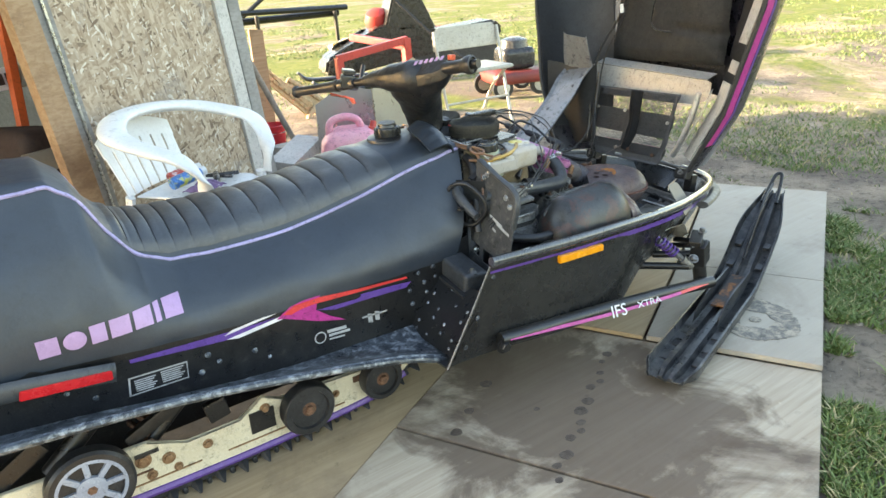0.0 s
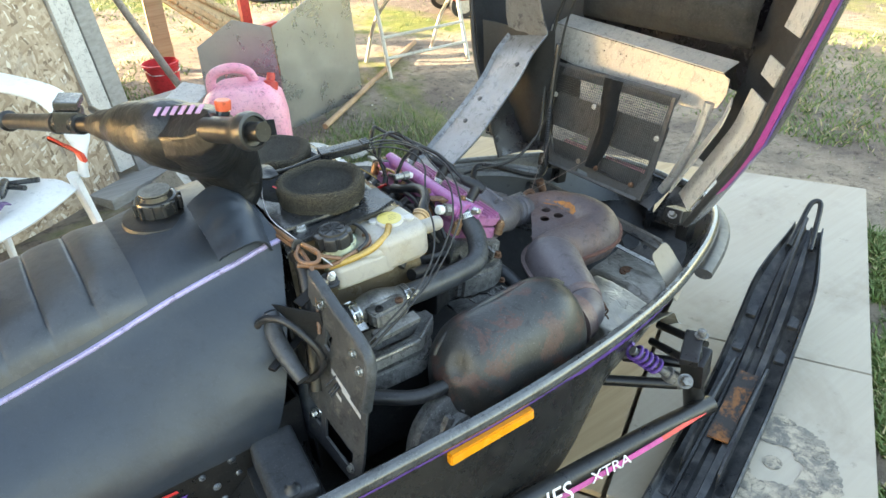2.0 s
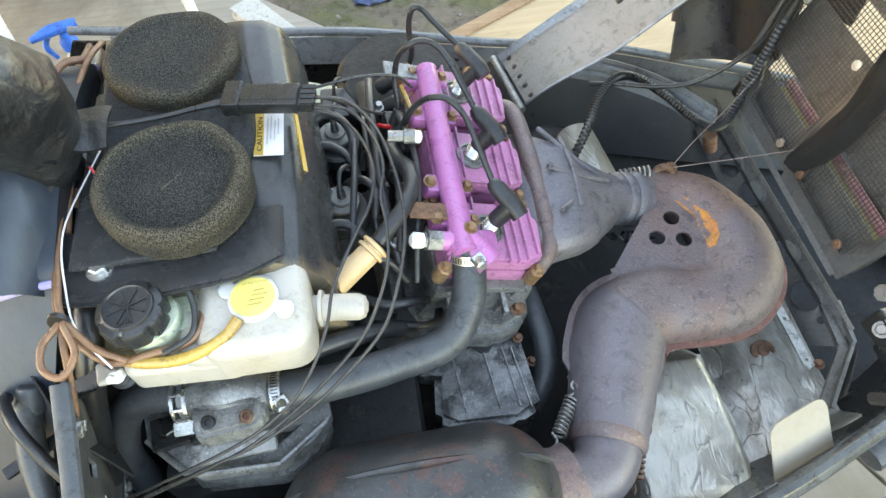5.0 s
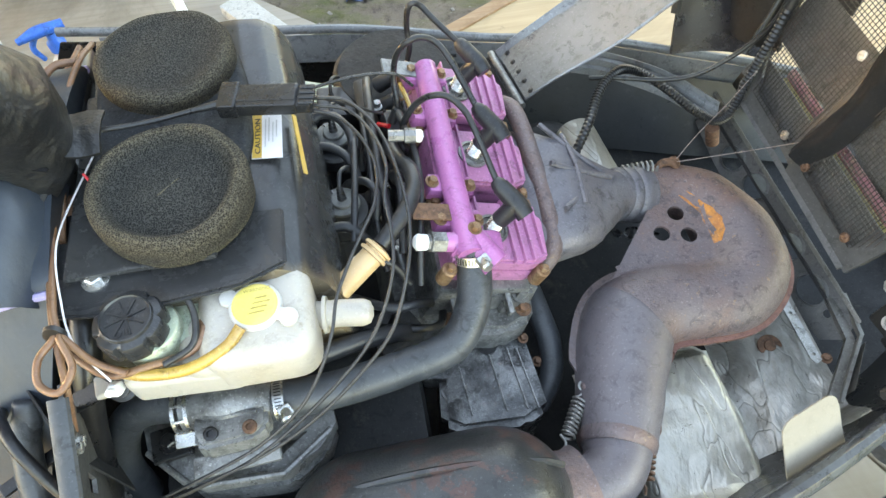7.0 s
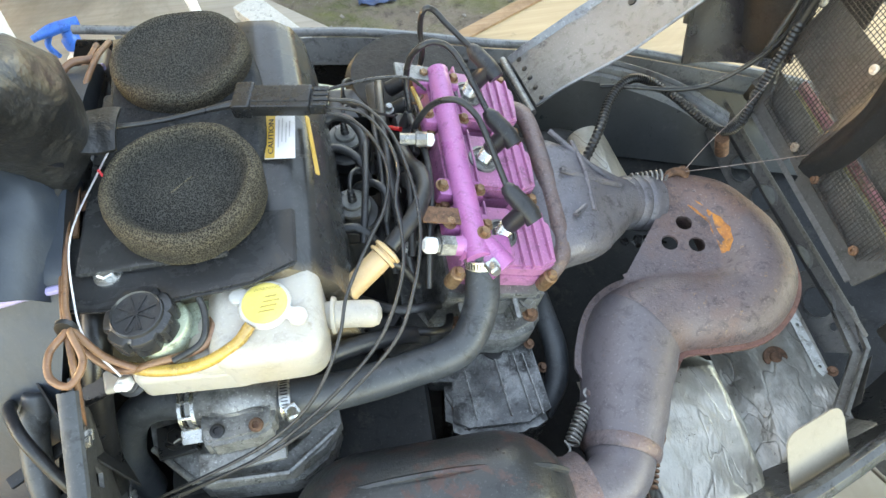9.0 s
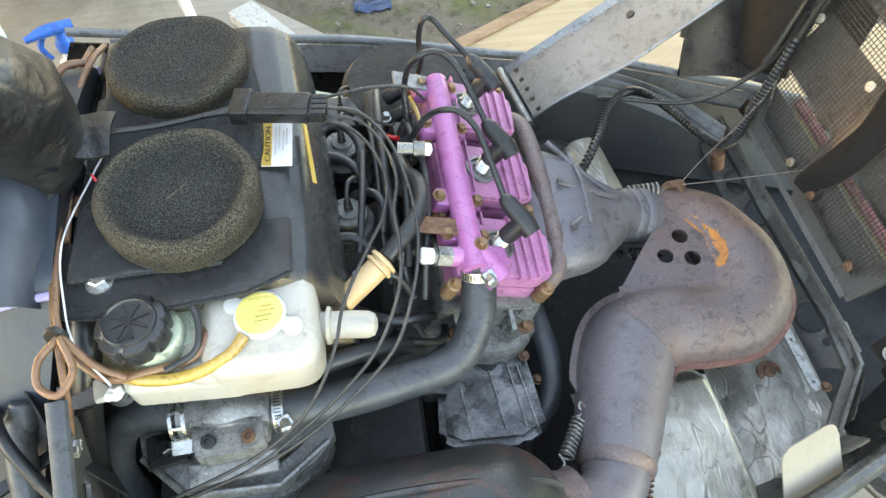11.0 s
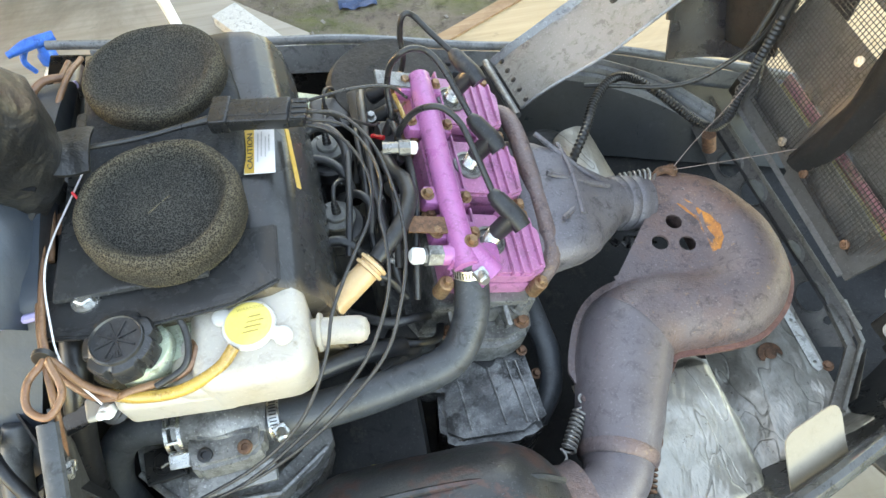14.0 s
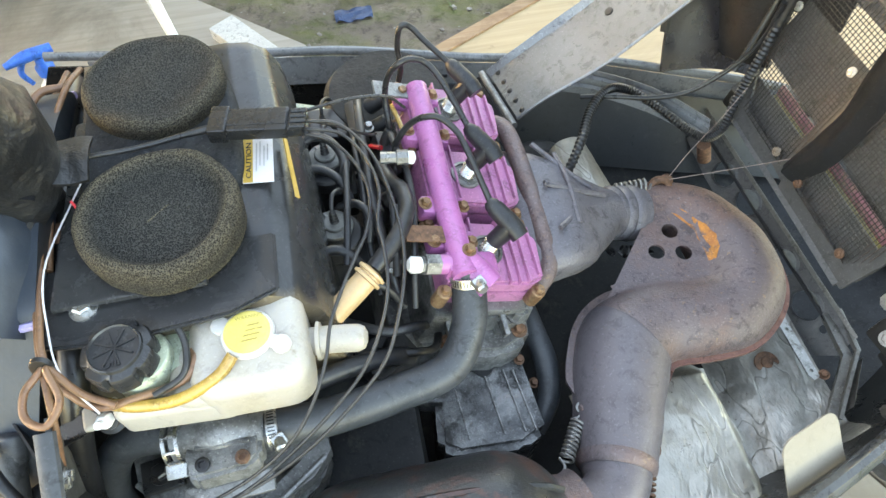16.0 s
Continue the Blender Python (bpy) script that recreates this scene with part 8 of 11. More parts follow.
spring((0.080, -0.252, 0.345), (0.040, -0.314, 0.345), 0.0075, 0.0016, 9, pipe, "steel_dull", "dull steel exhaust spring")
bm = B()
tube(bm, [(0.090, -0.243, 0.335), (0.082, -0.247, 0.346), (0.083, -0.254, 0.350), (0.088, -0.27, 0.344)], 0.0035, 8, 5)
tube(bm, [(0.084, -0.262, 0.33), (0.081, -0.275, 0.341), (0.084, -0.292, 0.338)], [0.004, 0.008, 0.004], 10, 5)
part("spring_lug", bm, M["pipe"], pipe)
spring((0.148, -0.296, 0.334), (0.120, -0.372, 0.312), 0.0078, 0.0017, 9, pipe, "rust", "rusty exhaust spring")
bm = B()
tube(bm, [(0.142, -0.288, 0.325), (0.151, -0.296, 0.337), (0.152, -0.310, 0.334), (0.146, -0.318, 0.325)], 0.004, 8, 5)
part("spring_lug", bm, M["rust"], pipe)
spring((0.200, 0.024, 0.374), (0.272, 0.025, 0.372), 0.0085, 0.0019, 7, mani, "steel_dull", "dull steel exhaust spring")
bm = B()
tube(bm, [(0.150, 0.018, 0.395), (0.178, 0.016, 0.378), (0.200, 0.024, 0.375)], 0.0024, 8, 6)
part("spring_hook", bm, M["rust"], mani)
spring((0.19, -0.052, 0.345), (0.25, -0.05, 0.322), 0.007, 0.0018, 6, mani, "black_metal", "black exhaust spring")
bm = B()
tube(bm, [(0.262, 0.022, 0.358), (0.270, 0.028, 0.372), (0.284, 0.026, 0.374), (0.292, 0.018, 0.360)], 0.0055, 10, 5)
lathe(bm, (0.289, 0.031, 0.366), (0.1, -0.6, 0.8), [(0.009, 0), (0.0095, 0.004), (0.005, 0.009)], 12)
part("spring_lug", bm, M["rust"], pipe)

# silencer: a fat capsule with a dented end and a seam
bm = B()
ca, cb = Vector((-0.264, -0.362, 0.345)), Vector((0.034, -0.364, 0.358))
cd_ = (cb - ca).normalized()
cu = cd_.cross(Vector((0, 0, 1))).normalized()
cv = cu.cross(cd_)
loops = []
L = (cb - ca).length
for i in range(81):
    t = i / 80
    s = t * L
    e = 0.088
    k = 1.0
    if s < e:
        k = math.sqrt(max(0, 1 - ((e - s) / e) ** 2.2))
    if s > L - e:
        k = math.sqrt(max(0, 1 - ((s - L + e) / e) ** 2.2))
    r = 0.1075 * max(k, 0.02)
    row = []
    for j in range(64):
        a = 2 * math.pi * j / 64
        dent = -0.013 * math.exp(-((a - 1.0) ** 2) / 0.10) * math.exp(-((t - 0.09) ** 2) / 0.0022)
        row.append(ca + cd_ * s + (cu * math.cos(a) * 0.75 + cv * math.sin(a) * 1.04) * (r + dent))
    loops.append(row)
rings(bm, loops)
can = part("silencer", bm, M["can"], sled, "large dark scorched steel exhaust silencer", 60)
bm = B()
pts = [ca + cd_ * (0.012 + (L - 0.024) * i / 20) + (cu * -0.2 + cv * 1.01) * 0.1085 * (math.sin(math.pi * min(1, max(0, (0.04 + 0.92 * i / 20)))) ** 0.22) for i in range(21)]
tube(bm, pts, 0.0035, 6, 3)
part("silencer_seam", bm, M["can"], can)
bm = B()
lathe(bm, Vector((0.040, -0.359, 0.344)), (-0.95, -0.2, 0.1), [(0.046, -0.01), (0.044, 0.0), (0.05, 0.022)], 28)
part("silencer_inlet", bm, M["pipe"], can)
# yellow dipstick ring deep beside the silencer
bm = B()
lathe(bm, (-0.165, -0.285, 0.335), (0.2, -0.3, 1), [(0.014, 0), (0.014, 0.004), (0.008, 0.004), (0.008, 0)], 18)
part("dipstick_ring", bm, M["yellow"], sled, "small yellow ring handle")

# heat foil on the pan floor
def foil_material(name, col, dull, rough, turn):
    m = bpy.data.materials.new(name)
    m.use_nodes = True
    nt = m.node_tree
    b = nt.nodes["Principled BSDF"]
    c = mix_rgb(nt, ramp(nt, noise_at(nt, 24, 6, 0.7, None, 0.5), 0.42, 0.7), col, dull)
    c = mix_rgb(nt, ramp(nt, noise_at(nt, 80, 6, 0.8, None, 0.5, 4), 0.62, 0.68), c, (0.08, 0.07, 0.06))
    b.inputs["Metallic"].default_value = 0.75
    tc = nt.nodes.new("ShaderNodeTexCoord")
    mp = nt.nodes.new("ShaderNodeMapping")
    mp.inputs["Scale"].default_value = (1, 0.45, 1)
    mp.inputs["Rotation"].default_value = (0, 0, turn)
    nt.links.new(tc.outputs["Object"], mp.inputs[0])
    n1 = None
    bend = nt.nodes.new("ShaderNodeTexNoise")
    bend.inputs["Scale"].default_value = 14
    nt.links.new(mp.outputs[0], bend.inputs["Vector"])
    off = nt.nodes.new("ShaderNodeVectorMath")
    off.operation = "MULTIPLY_ADD"
    nt.links.new(bend.outputs["Color"], off.inputs[0])
    off.inputs[1].default_value = (0.035, 0.035, 0.035)
    nt.links.new(mp.outputs[0], off.inputs[2])
    # folded facets: every cell of the foil is a small flat pyramid
    for sc, st, dist in ((42, 0.35, 0.002), (110, 0.6, 0.0009), (300, 0.6, 0.0005)):
        v = nt.nodes.new("ShaderNodeTexVoronoi")
        v.distance = "MANHATTAN"
        v.inputs["Scale"].default_value = sc
        nt.links.new(off.outputs[0], v.inputs["Vector"])
        n1 = bump(nt, v.outputs["Distance"], st, dist, n1)
    # long thin creases, each a groove with a dark line in the colour
    n = nt.nodes.new("ShaderNodeTexNoise")
    n.inputs["Scale"].default_value = 17
    n.inputs["Detail"].default_value = 2
    n.inputs["Distortion"].default_value = 0.5
    nt.links.new(mp.outputs[0], n.inputs["Vector"])
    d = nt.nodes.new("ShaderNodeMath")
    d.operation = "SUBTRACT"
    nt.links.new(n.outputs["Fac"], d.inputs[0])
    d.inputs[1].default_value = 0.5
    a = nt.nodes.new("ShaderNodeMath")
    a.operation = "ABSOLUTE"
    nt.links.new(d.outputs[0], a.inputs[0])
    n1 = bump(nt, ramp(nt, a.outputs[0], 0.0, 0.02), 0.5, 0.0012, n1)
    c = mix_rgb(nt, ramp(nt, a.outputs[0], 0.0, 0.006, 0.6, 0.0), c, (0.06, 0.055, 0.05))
    nt.links.new(c, b.inputs["Base Color"])
    nt.links.new(ramp(nt, noise_at(nt, 40, 5, 0.7, None, 0.3, 8), 0.3, 0.7, rough - 0.08, rough + 0.14), b.inputs["Roughness"])
    nt.links.new(n1, b.inputs["Normal"])
    return m


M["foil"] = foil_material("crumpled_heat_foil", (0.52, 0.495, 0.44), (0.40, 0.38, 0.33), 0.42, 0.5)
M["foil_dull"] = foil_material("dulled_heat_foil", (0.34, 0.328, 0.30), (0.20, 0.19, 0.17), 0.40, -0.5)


CREASE = []
_rc = random.Random(31)
for _k in range(9):
    _a = _rc.uniform(0, math.pi)
    CREASE.append((math.cos(_a), math.sin(_a), _rc.uniform(9, 34), _rc.random(), _rc.uniform(0.5, 1.0)))


def wrinkle(x, y, a):
    """Crumpled foil: folds of several directions, each with a sharp ridge, fading in and out."""
    h = 0.0
    for cx, cy, f, ph, w in CREASE:
        t = ((cx * x + cy * y + 0.01 * noise.noise(Vector((x * 18, y * 18, ph * 9)))) * f + ph) % 1.0
        keep = smooth(-0.05, 0.35, noise.noise(Vector((x * 11 + ph * 40, y * 11, 3 + ph))))
        h += w * keep * (abs(2 * t - 1) ** 0.7) * 16.0 / f
    return a * h


def rim_y(x):
    k = [(p.x, p.y) for p in rr_]
    for (xa, ya), (xb, yb) in zip(k, k[1:]):
        if xa <= x <= xb:
            return ya + (yb - ya) * (x - xa) / (xb - xa)
    return -0.2


bm = B()


def foil_hump(u, v):
    y0 = rim_y(0.22) + 0.018
    y = y0 + (-0.178 - y0) * v
    x = 0.108 + 0.196 * u + 0.012 * (1 - v)
    across = smooth(0.0, 0.22, u) * (1 - smooth(0.80, 1.0, u) ** 1.3)
    z = 0.196 + 0.062 * across * (0.75 + 0.25 * smooth(0.0, 0.6, v)) * (1 - 0.55 * smooth(0.86, 1.0, v)) + 0.02 * (1 - smooth(0, 0.15, v))
    return (x, y, z + wrinkle(x, y, 0.0022))


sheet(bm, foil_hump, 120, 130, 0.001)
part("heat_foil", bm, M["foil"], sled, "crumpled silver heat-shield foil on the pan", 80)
bm = B()


def foil_front(u, v):
    x = 0.305 + 0.135 * u
    y0 = rim_y(x) + 0.02
    y = y0 + (-0.125 - y0) * v
    z = 0.196 + 0.016 * smooth(0.0, 0.35, u) + 0.012 * u ** 2 + 0.04 * (1 - smooth(0, 0.13, v)) - 0.012 * smooth(0.75, 1.0, v) * (1 - u)
    return (x, y, z + wrinkle(x, y + 3, 0.0028))


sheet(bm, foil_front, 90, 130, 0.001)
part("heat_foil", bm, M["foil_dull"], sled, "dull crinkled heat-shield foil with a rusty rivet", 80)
bm = B()
lathe(bm, (0.381, -0.1975, 0.219), (-0.05, -0.1, 1), [(0.0165, -0.002), (0.0165, 0.001), (0.0145, 0.0018), (0.0085, 0.0012), (0.0075, 0.003), (0.0025, 0.0032)], 28)
part("foil_rivet", bm, M["rust"], sled, "broad rusty washer rivet in the foil")
bm = B()


def foil_wad(u, v):
    a = (u - 0.5) * math.pi * 1.15
    c = Vector((0.190, 0.150, 0.318)).lerp(Vector((0.208, 0.050, 0.298)), v)
    r = 0.030 + 0.006 * v
    p = c + Vector((0.98, 0.18, 0)) * math.sin(a) * r + Vector((-0.1, 0.05, 1)) * math.cos(a) * r
    return p + Vector((0, 0, wrinkle(p.x + 2, p.y, 0.002)))


sheet(bm, foil_wad, 40, 40, 0.001)
part("heat_foil", bm, M["foil"], sled, "small sleeve of silver foil beside the engine", 80)
bm = B()
tube(bm, [(0.10, 0.15, 0.25), (0.14, 0.155, 0.285), (0.17, 0.15, 0.275), (0.18, 0.12, 0.24)], [0.03, 0.045, 0.045, 0.03], 16, 6)
part("heater_shell", bm, M["pan_in"], sled)
bm = B()
box(bm, (0.02, 0.21, 0.30), (0.20, 0.12, 0.12), (0, 10, 0), 0.03, 3)
part("recoil_housing", bm, M["pan_in"], sled)

# front cross plate with lightening holes
bm = B()
o = Vector((0.441, 0.166, 0.305))
pu = (Vector((0.486, -0.171, 0.262)) - o).normalized()
pv = Vector((-0.55, -0.02, -0.72)).normalized()
pn = pu.cross(pv).normalized()
if pn.z < 0:
    pn = -pn
HOLES = ((0.075, 0.030, 0.0205), (0.133, 0.0235, 0.0205), (0.238, 0.026, 0.0205), (0.306, 0.032, 0.0225))
outer = [(-0.02, 0.0), (-0.015, 0.05), (0.06, 0.058), (0.285, 0.064), (0.37, 0.058), (0.385, 0.03), (0.372, 0.0)]
holed(bm, outer, [circle(a, b, r, 24, 0.86) for a, b, r in HOLES] + [circle(0.345, 0.03, 0.006, 12)], o, pu, pv, -pn * 0.003)
cross = part("cross_plate", bm, M["cross"], sled, "dusty dark cross plate with round lightening holes")
for a, b, r in HOLES:
    bm = B()
    lathe(bm, o + pu * a + pv * b, pn, [(r + 0.0045, -0.002), (r + 0.0035, 0.0006), (r + 0.0005, 0.0016), (r - 0.0003, -0.004)], 32, 0.86, 0.0, True)
    part("hole_flange", bm, M["cross"], cross)
bm = B()
prism(bm, [(-0.03, -0.004), (0.376, -0.004), (0.376, 0.002), (-0.03, 0.002)], o + pn * 0.001, pu, pv, pn * 0.003, 0.001)
part("plate_edge", bm, M["rail_edge"], cross, "worn bright edge of the cross plate")
bm = B()
box(bm, (0, 0, 0), (0.40, 0.004, 0.05), (0, 0, 0), 0.001, 2, Matrix.Translation(o + pu * 0.175 + Vector((0.004, 0, -0.028))) @ Matrix((pu, pn.cross(pu), pn)).transposed().to_4x4())
part("plate_back", bm, M["pan_in"], cross)
# pale strip under the plate and the bent end rails
so = Vector((0.4145, -0.150, 0.2465))
su = (Vector((0.4215, -0.236, 0.2405)) - so).normalized()
sv = Vector((0.9, 0.1, -0.1)).normalized()
bm = B()
holed(bm, [(-0.02, -0.007), (0.082, -0.0075), (0.091, -0.003), (0.088, 0.0075), (-0.02, 0.007)], [circle(0.016, 0, 0.0026, 12), circle(0.078, 0, 0.0026, 12)], so, su, sv, Vector((0, 0, -0.003)))
strip = part("pale_strip", bm, M["pale_strip"], cross, "pale speckled metal strip with two holes")
bm = B()
bolt(bm, so + su * 0.088 + sv * 0.014, (-0.3, 0, 1), 0.005, 0.005)
part("strip_bolt", bm, M["rust"], cross)
for a_, b_, wd in (((0.475, -0.157, 0.252), (0.474, -0.222, 0.246), 0.012), ((0.474, -0.220, 0.247), (0.416, -0.291, 0.238), 0.012), ((0.489, -0.159, 0.262), (0.486, -0.220, 0.255), 0.006), ((0.486, -0.218, 0.256), (0.418, -0.299, 0.25), 0.005)):
    bm = B()
    a_, b_ = Vector(a_), Vector(b_)
    d = (b_ - a_).normalized()
    x_ = d.cross(Vector((0, 0, 1))).normalized()
    m_ = Matrix.Translation((a_ + b_) / 2) @ Matrix((d, x_, d.cross(x_))).transposed().to_4x4()
    box(bm, (0, 0, 0), ((b_ - a_).length, wd, 0.004), (0, 0, 0), 0.0012, 2, m_)
    box(bm, (0, wd * 0.5 - 0.001, 0.003), ((b_ - a_).length, 0.002, 0.008), (0, 0, 0), 0.0006, 2, m_)
    part("end_rail", bm, M["rail_edge"], cross, "bent greyish end rail")
bm = B()
prism(bm, [(0.0, 0.0), (0.075, 0.01), (0.08, 0.055), (0.0, 0.05)], (0.486, -0.23, 0.205), (-0.62, -0.75, 0.0), (0, 0, 1), (0.002, 0.002, 0), 0.0006)
part("end_plate", bm, M["rail_edge"], cross)
# beige flap standing in the nose corner
bm = B()
fo = Vector((0.282, -0.388, 0.305))
fu = (Vector((0.362, -0.346, 0.316)) - fo).normalized()
fv = Vector((0.347, -0.319, 0.360)) - Vector((0.362, -0.346, 0.316))
fv = (fv - fu * fv.dot(fu)).normalized()
fn = fu.cross(fv).normalized()
prism(bm, [(-0.004, -0.02), (0.0002, 0.0147), (0.0122, 0.0690), (0.0150, 0.0755), (0.0191, 0.0795), (0.0245, 0.0812), (0.0305, 0.081), (0.0801, 0.0674), (0.0860, 0.0648), (0.0905, 0.0610), (0.0938, 0.0560), (0.0955, 0.0500), (0.0958, 0.0389), (0.0909, 0.0047), (0.088, -0.03)], fo, fu, fv, fn * 0.0016)
part("beige_flap", bm, M["card"], sled, "stiff beige flap standing inside the nose", 12)
# left pan corner: ribs, tube, conduit
bm = B()
mould = spline([(0.20, 0.280, 0.376), (0.272, 0.248, 0.374), (0.345, 0.195, 0.369), (0.398, 0.128, 0.362)], 8)


def moulding(u, v):
    p = mould[min(24, round(u * 24))]
    fold = 0.008 * abs(((v * 2.5) % 1.0) - 0.5)
    return p + Vector((-0.012, -0.026, -0.022)) * v + Vector((-0.2, -0.4, 0.9)) * fold


sheet(bm, moulding, 24, 20, 0.003)
part("pan_moulding", bm, M["lip"], sled, "folded grey moulding in the nose corner")
bm = B()
cyl(bm, (0.388, 0.095, 0.315), (0.380, 0.098, 0.345), 0.010, n=18)
lathe(bm, (0.380, 0.098, 0.345), (-0.2, 0.1, 1), [(0.010, 0), (0.0075, 0.0004), (0.0075, -0.02)], 18)
part("pivot_tube", bm, M["rust"], sled, "rusty pivot tube")
bm = B()
cp = [(0.151, 0.059, 0.36), (0.191, 0.109, 0.385), (0.223, 0.164, 0.385), (0.26, 0.199, 0.385), (0.292, 0.2, 0.38), (0.327, 0.167, 0.37), (0.357, 0.125, 0.36), (0.378, 0.098, 0.36), (0.394, 0.093, 0.38), (0.414, 0.112, 0.42), (0.433, 0.125, 0.47), (0.45, 0.135, 0.54), (0.475, 0.14, 0.66)]
pts = spline(cp, 20)
tube(bm, pts[::1], [0.0072 if i % 2 else 0.0058 for i in range(len(pts))], 10, 1)
part("conduit", bm, M["wire_blue"], sled, "black corrugated wiring conduit")
bm = B()
tube(bm, [(0.22, 0.20, 0.38), (0.261, 0.186, 0.385), (0.319, 0.169, 0.385), (0.365, 0.155, 0.40), (0.412, 0.147, 0.44), (0.438, 0.14, 0.49), (0.441, 0.135, 0.55)], 0.0036, 10, 8)
part("cable", bm, M["wire_blue"], sled)
bm = B()
tube(bm, [(0.289, 0.028, 0.374), (0.325, 0.052, 0.392), (0.37, 0.075, 0.42), (0.41, 0.097, 0.45)], 0.0005, 6, 6)
part("thin_string", bm, M["string"], sled, "thin pale string to the hood")
bm = B()
tube(bm, [(0.290, 0.026, 0.374), (0.37, 0.005, 0.40), (0.45, -0.017, 0.43), (0.523, -0.034, 0.46), (0.56, -0.045, 0.475)], 0.0005, 6, 6)
part("thin_string", bm, M["string"], sled, "thin pale string to the hood")

# ---- rear of the bay: frame tubes, side bracket, leads ----
bm = B()
tube(bm, [(-0.428, -0.285, 0.40), (-0.404, -0.250, 0.50), (-0.386, -0.215, 0.558), (-0.384, -0.17, 0.578), (-0.392, -0.08, 0.588), (-0.408, 0.05, 0.59), (-0.42, 0.17, 0.57)], 0.0125, 14, 8)
hoop = part("frame_tube", bm, M["black_metal"], sled, "black steel frame tube behind the airbox")
for y, m in ((-0.175, "rim_grey"), (-0.075, "rust")):
    bm = B()
    lathe(bm, (-0.3835 if y < -0.1 else -0.3925, y, 0.5755 if y < -0.1 else 0.588), (0.05, 1, 0.15), [(0.0135, -0.011), (0.0142, -0.01), (0.0142, 0.01), (0.0135, 0.011)], 20)
    part("tube_band", bm, M[m], hoop)
for k, c in enumerate(([(-0.404, 0.136, 0.61), (-0.418, 0.058, 0.612), (-0.408, -0.047, 0.612), (-0.4, -0.116, 0.612), (-0.392, -0.19, 0.61), (-0.388, -0.215, 0.607), (-0.401, -0.234, 0.604), (-0.4, -0.254, 0.6), (-0.383, -0.264, 0.6), (-0.373, -0.246, 0.604), (-0.384, -0.219, 0.609), (-0.365, -0.236, 0.59), (-0.34, -0.248, 0.58)],
                       [(-0.412, 0.11, 0.606), (-0.423, 0.05, 0.608), (-0.413, -0.047, 0.608), (-0.405, -0.116, 0.608), (-0.396, -0.19, 0.605), (-0.388, -0.23, 0.598), (-0.39, -0.26, 0.57), (-0.41, -0.29, 0.50)],
                       [(-0.385, 0.125, 0.62), (-0.392, 0.095, 0.626), (-0.402, 0.06, 0.62), (-0.405, 0.02, 0.614), (-0.402, -0.05, 0.606), (-0.396, -0.12, 0.603)],
                       [(-0.40, 0.10, 0.62), (-0.418, 0.09, 0.626), (-0.43, 0.07, 0.62), (-0.43, 0.03, 0.60)])):
    bm = B()
    tube(bm, c, 0.0031 if k < 3 else 0.0042, 10, 7)
    part("brown_hose", bm, M["wire_brown"], sled, "thin brown vent hose")
bm = B()
tube(bm, [(-0.362, -0.03, 0.625), (-0.375, -0.06, 0.62), (-0.392, -0.13, 0.618), (-0.385, -0.19, 0.61), (-0.375, -0.225, 0.60), (-0.355, -0.25, 0.575)], 0.0009, 6, 7)
part("white_wire", bm, M["decal_white"], sled, "thin white wire")
bm = B()
tube(bm, [(-0.385, -0.05, 0.64), (-0.40, -0.072, 0.632), (-0.418, -0.11, 0.618), (-0.425, -0.14, 0.60)], 0.005, 8, 7)
part("harness", bm, M["wire_blue"], sled)
bm = B()
lathe(bm, (-0.389, -0.216, 0.607), (0.1, 0.9, -0.3), [(0.0088, -0.002), (0.0098, 0.002), (0.008, 0.002), (0.008, -0.002)], 16)
part("cable_tie", bm, M["wire_blue"], sled)
# rubber boot on the rear side
bm = B()
tube(bm, [(-0.455, -0.232, 0.52), (-0.462, -0.25, 0.505), (-0.463, -0.28, 0.485), (-0.458, -0.32, 0.46)], [0.010, 0.013, 0.013, 0.010], 16, 6)
lathe(bm, (-0.455, -0.232, 0.52), (0.1, 0.6, 0.6), [(0.011, -0.02), (0.0115, 0.004), (0.009, 0.008)], 18)
part("rubber_boot", bm, M["hose"], sled, "blue-black rubber boot", 60)
# side bracket: a plate with windows
bo = Vector((-0.395, -0.262, 0.572))
bu = (Vector((-0.436, -0.388, 0.332)) - Vector((-0.452, -0.262, 0.337))).normalized()
bv = Vector((-0.17, -0.05, -0.86)).normalized()
bw = bu.cross(bv).normalized()
bm = B()
outer = [(-0.012, -0.012), (0.012, -0.008), (0.135, 0.055), (0.128, 0.235), (0.118, 0.29), (-0.045, 0.262), (-0.045, 0.19), (-0.008, 0.14)]
holes = [[(-0.032, 0.195), (0.022, 0.212), (0.022, 0.24), (-0.032, 0.228)], [(0.034, 0.214), (0.102, 0.234), (0.102, 0.268), (0.034, 0.25)], [(0.035, 0.06), (0.05, 0.068), (0.042, 0.095), (0.03, 0.09)]]
holed(bm, outer, holes, bo, bu, bv, bw * 0.004)
sb = part("side_bracket", bm, M["grimy_plate"], sled, "black steel side bracket with windows and pale print")
bm = B()
tube(bm, [bo + bu * 0.0 + bv * -0.012, bo + bu * 0.06 + bv * 0.016, bo + bu * 0.135 + bv * 0.055, bo + bu * 0.132 + bv * 0.14], 0.009, 10, 6, 0.6)
part("bracket_flange", bm, M["hose"], sb, "rolled blue-grey bracket flange")
